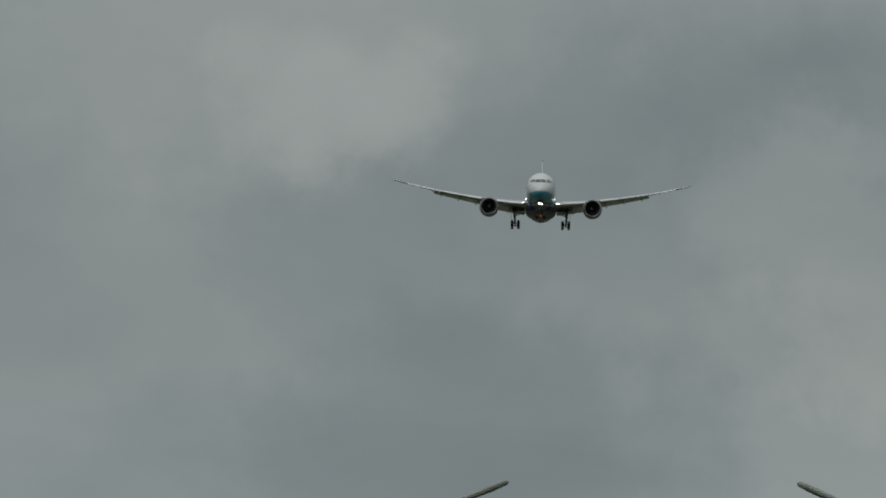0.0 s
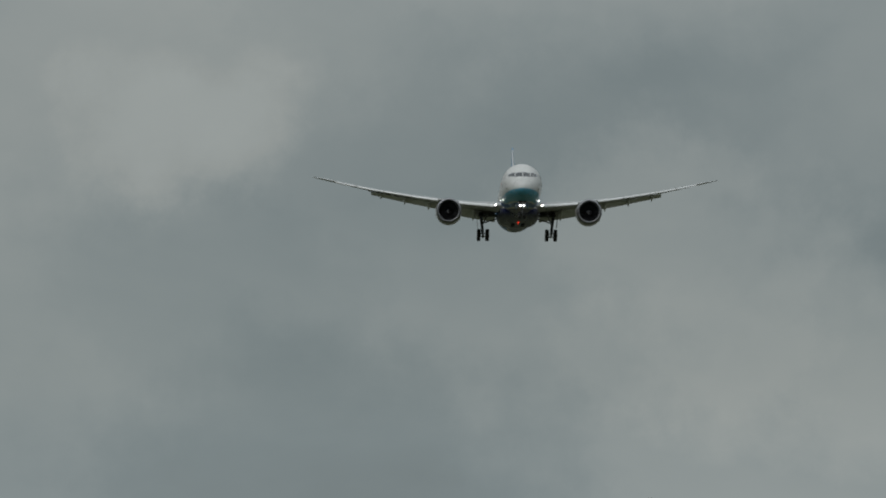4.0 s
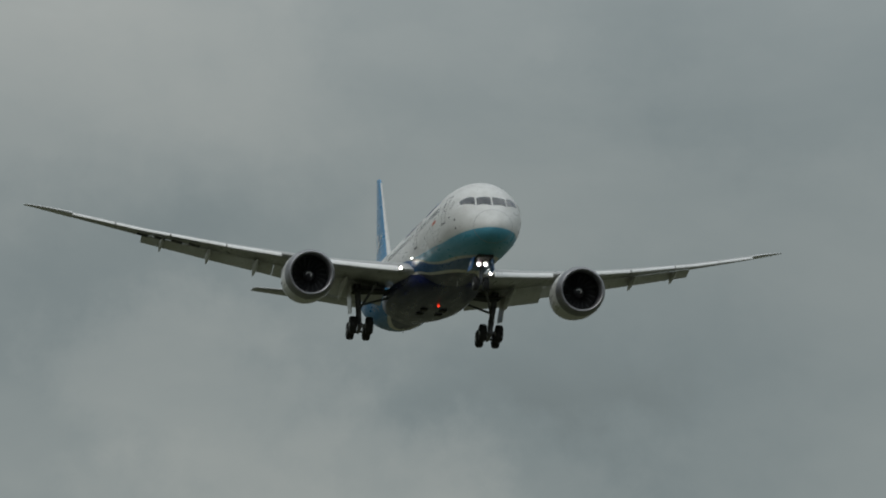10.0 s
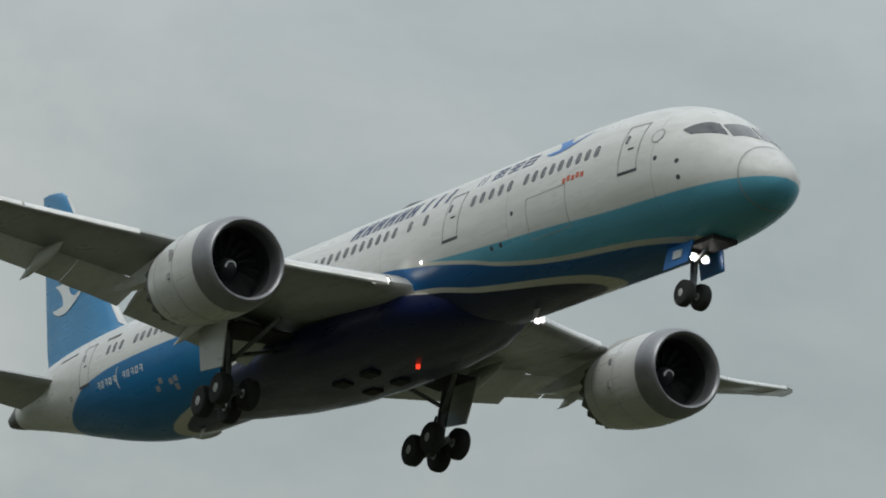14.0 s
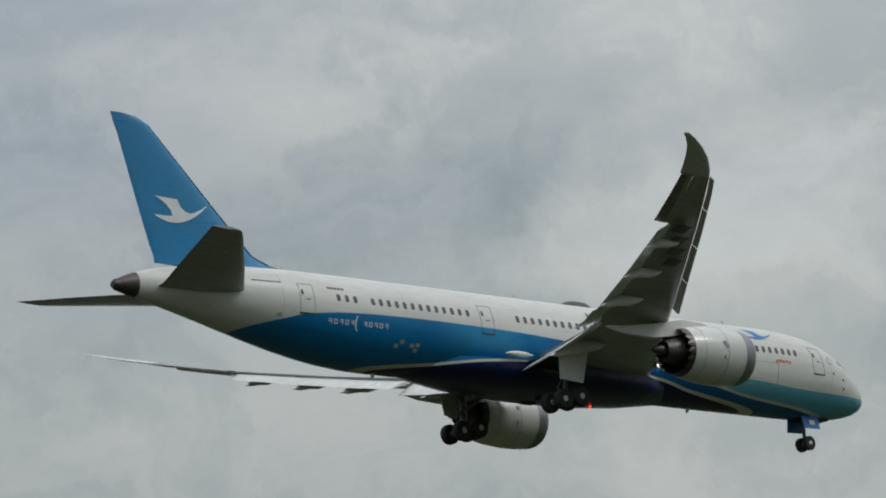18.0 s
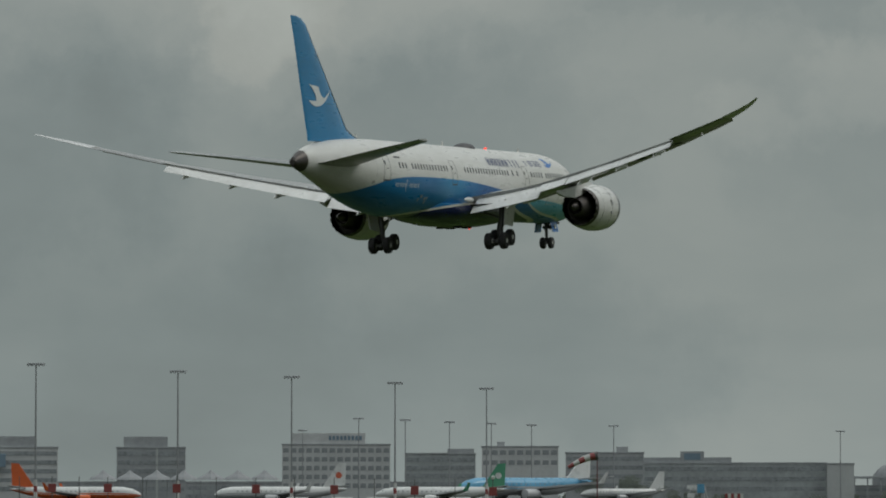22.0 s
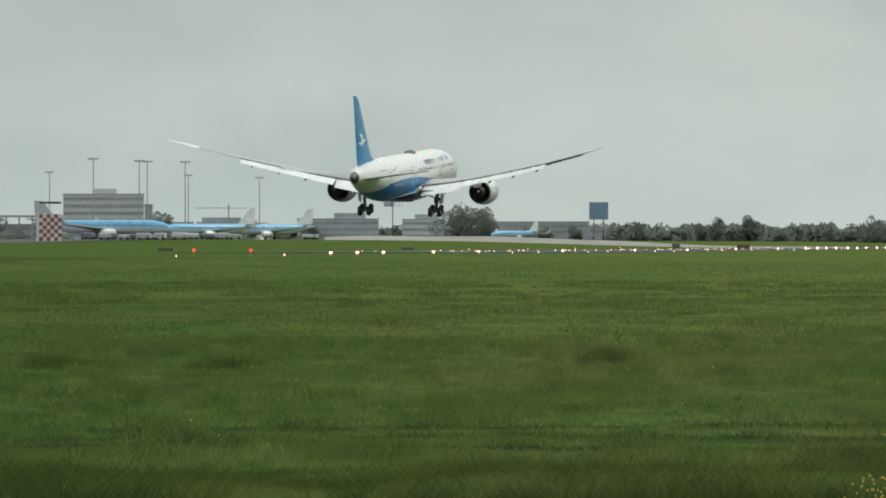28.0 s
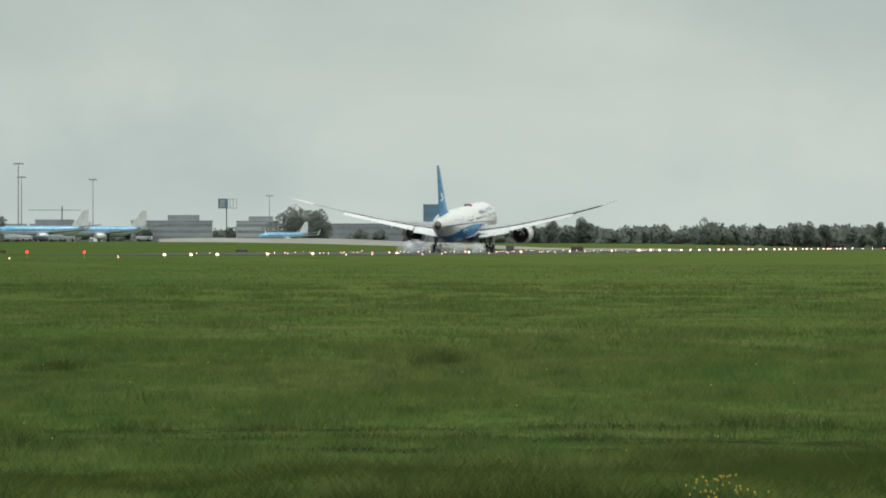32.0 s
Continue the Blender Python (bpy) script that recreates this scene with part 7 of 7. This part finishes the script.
def smoke_puff(seed, n, wide, long, tall):
    """Thin overlapping lumps, wide across the runway and low."""
    rnd = random.Random(seed)
    ob = thing("tyre_smoke", "thin white puff of smoke from the touching tyres", "smoke", "puffs of tyre smoke")
    for i in range(n):
        c = Vector((rnd.uniform(-0.5, 0.5) * long, rnd.gauss(0, 0.26) * wide, rnd.random() ** 1.5 * tall * 0.6))
        r = tall * rnd.uniform(0.5, 0.75)
        bm = bmesh.new()
        bmesh.ops.create_icosphere(bm, subdivisions=2, radius=1.0)
        f = rnd.uniform(0, 6)
        for v in bm.verts:
            q = v.co.copy()
            b = 1 + 0.16 * math.sin(3.1 * q.x + f) * math.sin(2.7 * q.y + 2 * f) + 0.10 * math.sin(6.3 * q.z + 4.1 * q.y + f)
            v.co = c + Vector((q.x * r * 1.5, q.y * r * 1.25, q.z * r * 0.9)) * b
        lump = part("lump", bm, M_SMOKE, ob, "", True)
        lump.visible_shadow = False
    return ob


smoke_puffs = [smoke_puff(1, 5, 4.6, 7.0, 1.8), smoke_puff(2, 6, 5.4, 7.0, 2.8), smoke_puff(3, 4, 5.0, 7.0, 1.6)]


# ---- what moves ----
AIRLINER_ROWS = [
    (0, -881.26, 88.52, 69.57, 0.00, -1.72, -6.00), (0.5, -840.98, 87.86, 67.90, 0.00, -1.65, -5.99),
    (1, -804.36, 87.22, 66.34, 0.00, -1.58, -5.97), (1.5, -774.24, 87.03, 65.18, -0.00, -1.49, -5.96),
    (2, -747.67, 86.60, 63.85, -0.00, -1.45, -5.94), (2.5, -723.72, 85.07, 61.79, 0.00, -1.56, -5.93),
    (3, -700.35, 83.61, 59.53, 0.00, -1.70, -5.91), (3.5, -675.37, 83.44, 57.24, 0.00, -1.73, -5.90),
    (4, -649.72, 84.21, 54.85, 0.00, -1.67, -5.89), (4.5, -623.46, 85.34, 52.48, 0.00, -1.58, -5.87),
    (5, -596.68, 86.33, 50.25, 0.00, -1.50, -5.86), (5.5, -569.47, 86.73, 48.27, -0.00, -1.49, -5.84),
    (6, -541.97, 86.19, 46.60, -0.00, -1.60, -5.83), (6.5, -514.17, 84.68, 45.06, 0.00, -1.85, -5.84),
    (7, -486.81, 83.22, 43.86, 0.00, -2.10, -5.80), (7.5, -460.79, 82.55, 43.57, 0.00, -2.24, -5.62),
    (8, -435.01, 81.75, 43.09, 0.00, -2.35, -5.40), (8.5, -408.88, 80.27, 41.45, -0.00, -2.49, -5.23),
    (9, -382.71, 78.11, 39.62, -0.00, -2.60, -5.00), (9.5, -357.10, 74.83, 37.97, 0.09, -2.61, -4.47),
    (10, -331.31, 71.79, 36.76, 0.17, -2.58, -3.93), (10.5, -304.60, 68.98, 36.44, 0.12, -2.62, -3.50),
    (11, -278.50, 68.23, 34.80, 0.20, -3.04, -3.31), (11.5, -254.06, 74.20, 34.29, 0.36, -3.24, -4.24),
    (12, -225.30, 78.86, 36.06, 0.44, -2.75, -5.19), (12.5, -195.80, 81.25, 37.05, 1.54, -2.57, -6.58),
    (13, -171.51, 86.91, 35.97, 0.59, -3.07, -7.28), (13.5, -154.37, 89.93, 38.32, 0.83, -3.20, -7.24),
    (14, -146.90, 102.81, 44.34, 0.70, -3.16, -6.89), (14.5, -144.15, 127.63, 54.91, 0.40, -2.91, -6.43),
    (15, -132.11, 159.76, 67.15, 0.13, -2.74, -5.71), (15.5, -97.22, 187.02, 75.52, 0.03, -2.65, -4.84),
    (16, -41.90, 195.72, 77.44, 0.05, -2.69, -4.01), (16.5, 12.54, 200.94, 74.95, 0.03, -2.65, -3.54),
    (17, 67.67, 203.25, 71.74, -0.00, -2.60, -3.00), (17.5, 128.30, 207.25, 73.22, 0.00, -2.60, -2.13),
    (18, 191.99, 207.87, 74.48, 0.00, -2.60, -1.20), (18.5, 246.45, 209.91, 71.33, 0.00, -2.60, -0.30),
    (19, 289.36, 209.97, 64.78, 0.00, -2.60, 0.60), (19.5, 305.06, 197.32, 57.16, 0.10, -2.60, 1.55),
    (20, 307.42, 182.95, 49.55, 0.02, -2.64, 2.40), (20.5, 309.62, 170.01, 40.57, -0.79, -2.72, 3.05),
    (21, 315.07, 153.07, 33.23, -1.53, -2.82, 2.38), (21.5, 323.01, 152.36, 30.56, -1.88, -3.12, 3.37),
    (22, 334.54, 142.38, 27.67, -1.03, -2.60, 2.90), (22.5, 320.74, 124.72, 26.32, -0.50, -2.98, 2.51),
    (23, 340.70, 121.87, 23.83, -0.29, -2.74, 2.22), (23.5, 364.72, 120.61, 22.34, -0.61, -2.57, 1.99),
    (24, 395.95, 121.77, 20.71, -0.90, -2.32, 1.81), (24.5, 423.46, 121.88, 19.19, -0.43, -2.12, 1.64),
    (25, 450.95, 122.11, 17.74, 0.15, -2.01, 1.45), (25.5, 478.58, 122.34, 16.38, 0.35, -2.11, 1.24),
    (26, 506.21, 122.57, 15.10, 0.45, -2.29, 1.01), (26.5, 533.43, 122.74, 13.91, 0.64, -2.50, 0.67),
    (27, 560.00, 122.99, 12.90, 0.86, -2.77, 0.24), (27.5, 586.31, 123.30, 12.03, 1.04, -3.02, -0.18),
    (28, 612.87, 123.64, 11.22, 1.13, -3.16, -0.46), (28.5, 640.26, 123.92, 10.40, 1.04, -3.11, -0.51),
    (29, 668.50, 124.16, 9.58, 0.78, -2.85, -0.30), (29.5, 695.14, 124.19, 8.83, 0.54, -2.63, -0.28),
    (30, 721.46, 124.22, 8.12, 0.49, -2.49, -0.26), (30.5, 749.35, 124.56, 7.33, 0.98, -2.55, 0.03),
    (31, 777.29, 124.86, 6.64, 1.37, -2.68, 0.27), (31.5, 803.67, 124.78, 6.30, 1.00, -2.83, 0.14),
    (32, 830.01, 124.51, 6.08, 0.39, -2.98, -0.11),
]

def motions():
    walk(airliner, [(t, pose(x, y, z, rx, ry, rz)) for t, x, y, z, rx, ry, rz in AIRLINER_ROWS])
    for fan in fans:
        at = fan.matrix_basis.translation.copy()
        walk(fan, [(k * 0.1, pose(*at, -80.0 * k)) for k in range(321)])
    # the far airliner rolls steadily along its own heading
    at = taxiing.matrix_basis.copy()
    ahead = at.to_3x3() @ Vector((1, 0, 0))
    rows = []
    for t in range(0, 33, 2):
        p = at.translation + ahead * (11.4 * (t - 30))
        rows.append((t, Matrix.Translation((p.x, p.y, 0.2 + float(rise(p.x, p.y)) - 0.5)) @ at.to_3x3().to_4x4()))
    walk(taxiing, rows)
    # smoke rises where the tyres touch, first on the near side
    for puff, t0, x, y, up in zip(smoke_puffs, (31.25, 31.72, 31.6), (798, 815, 806), (120.4, 132.0, 125.6), (0.7, 0.6, 0.5)):
        walk(puff, [(0, pose(x, y, -9)), (t0 - 0.6, pose(x, y, -9)), (t0, pose(x, y, -3.4)), (t0 + 0.25, pose(x + 4, y, up)), (32, pose(x + 8, y, up + 0.2))])


motions()
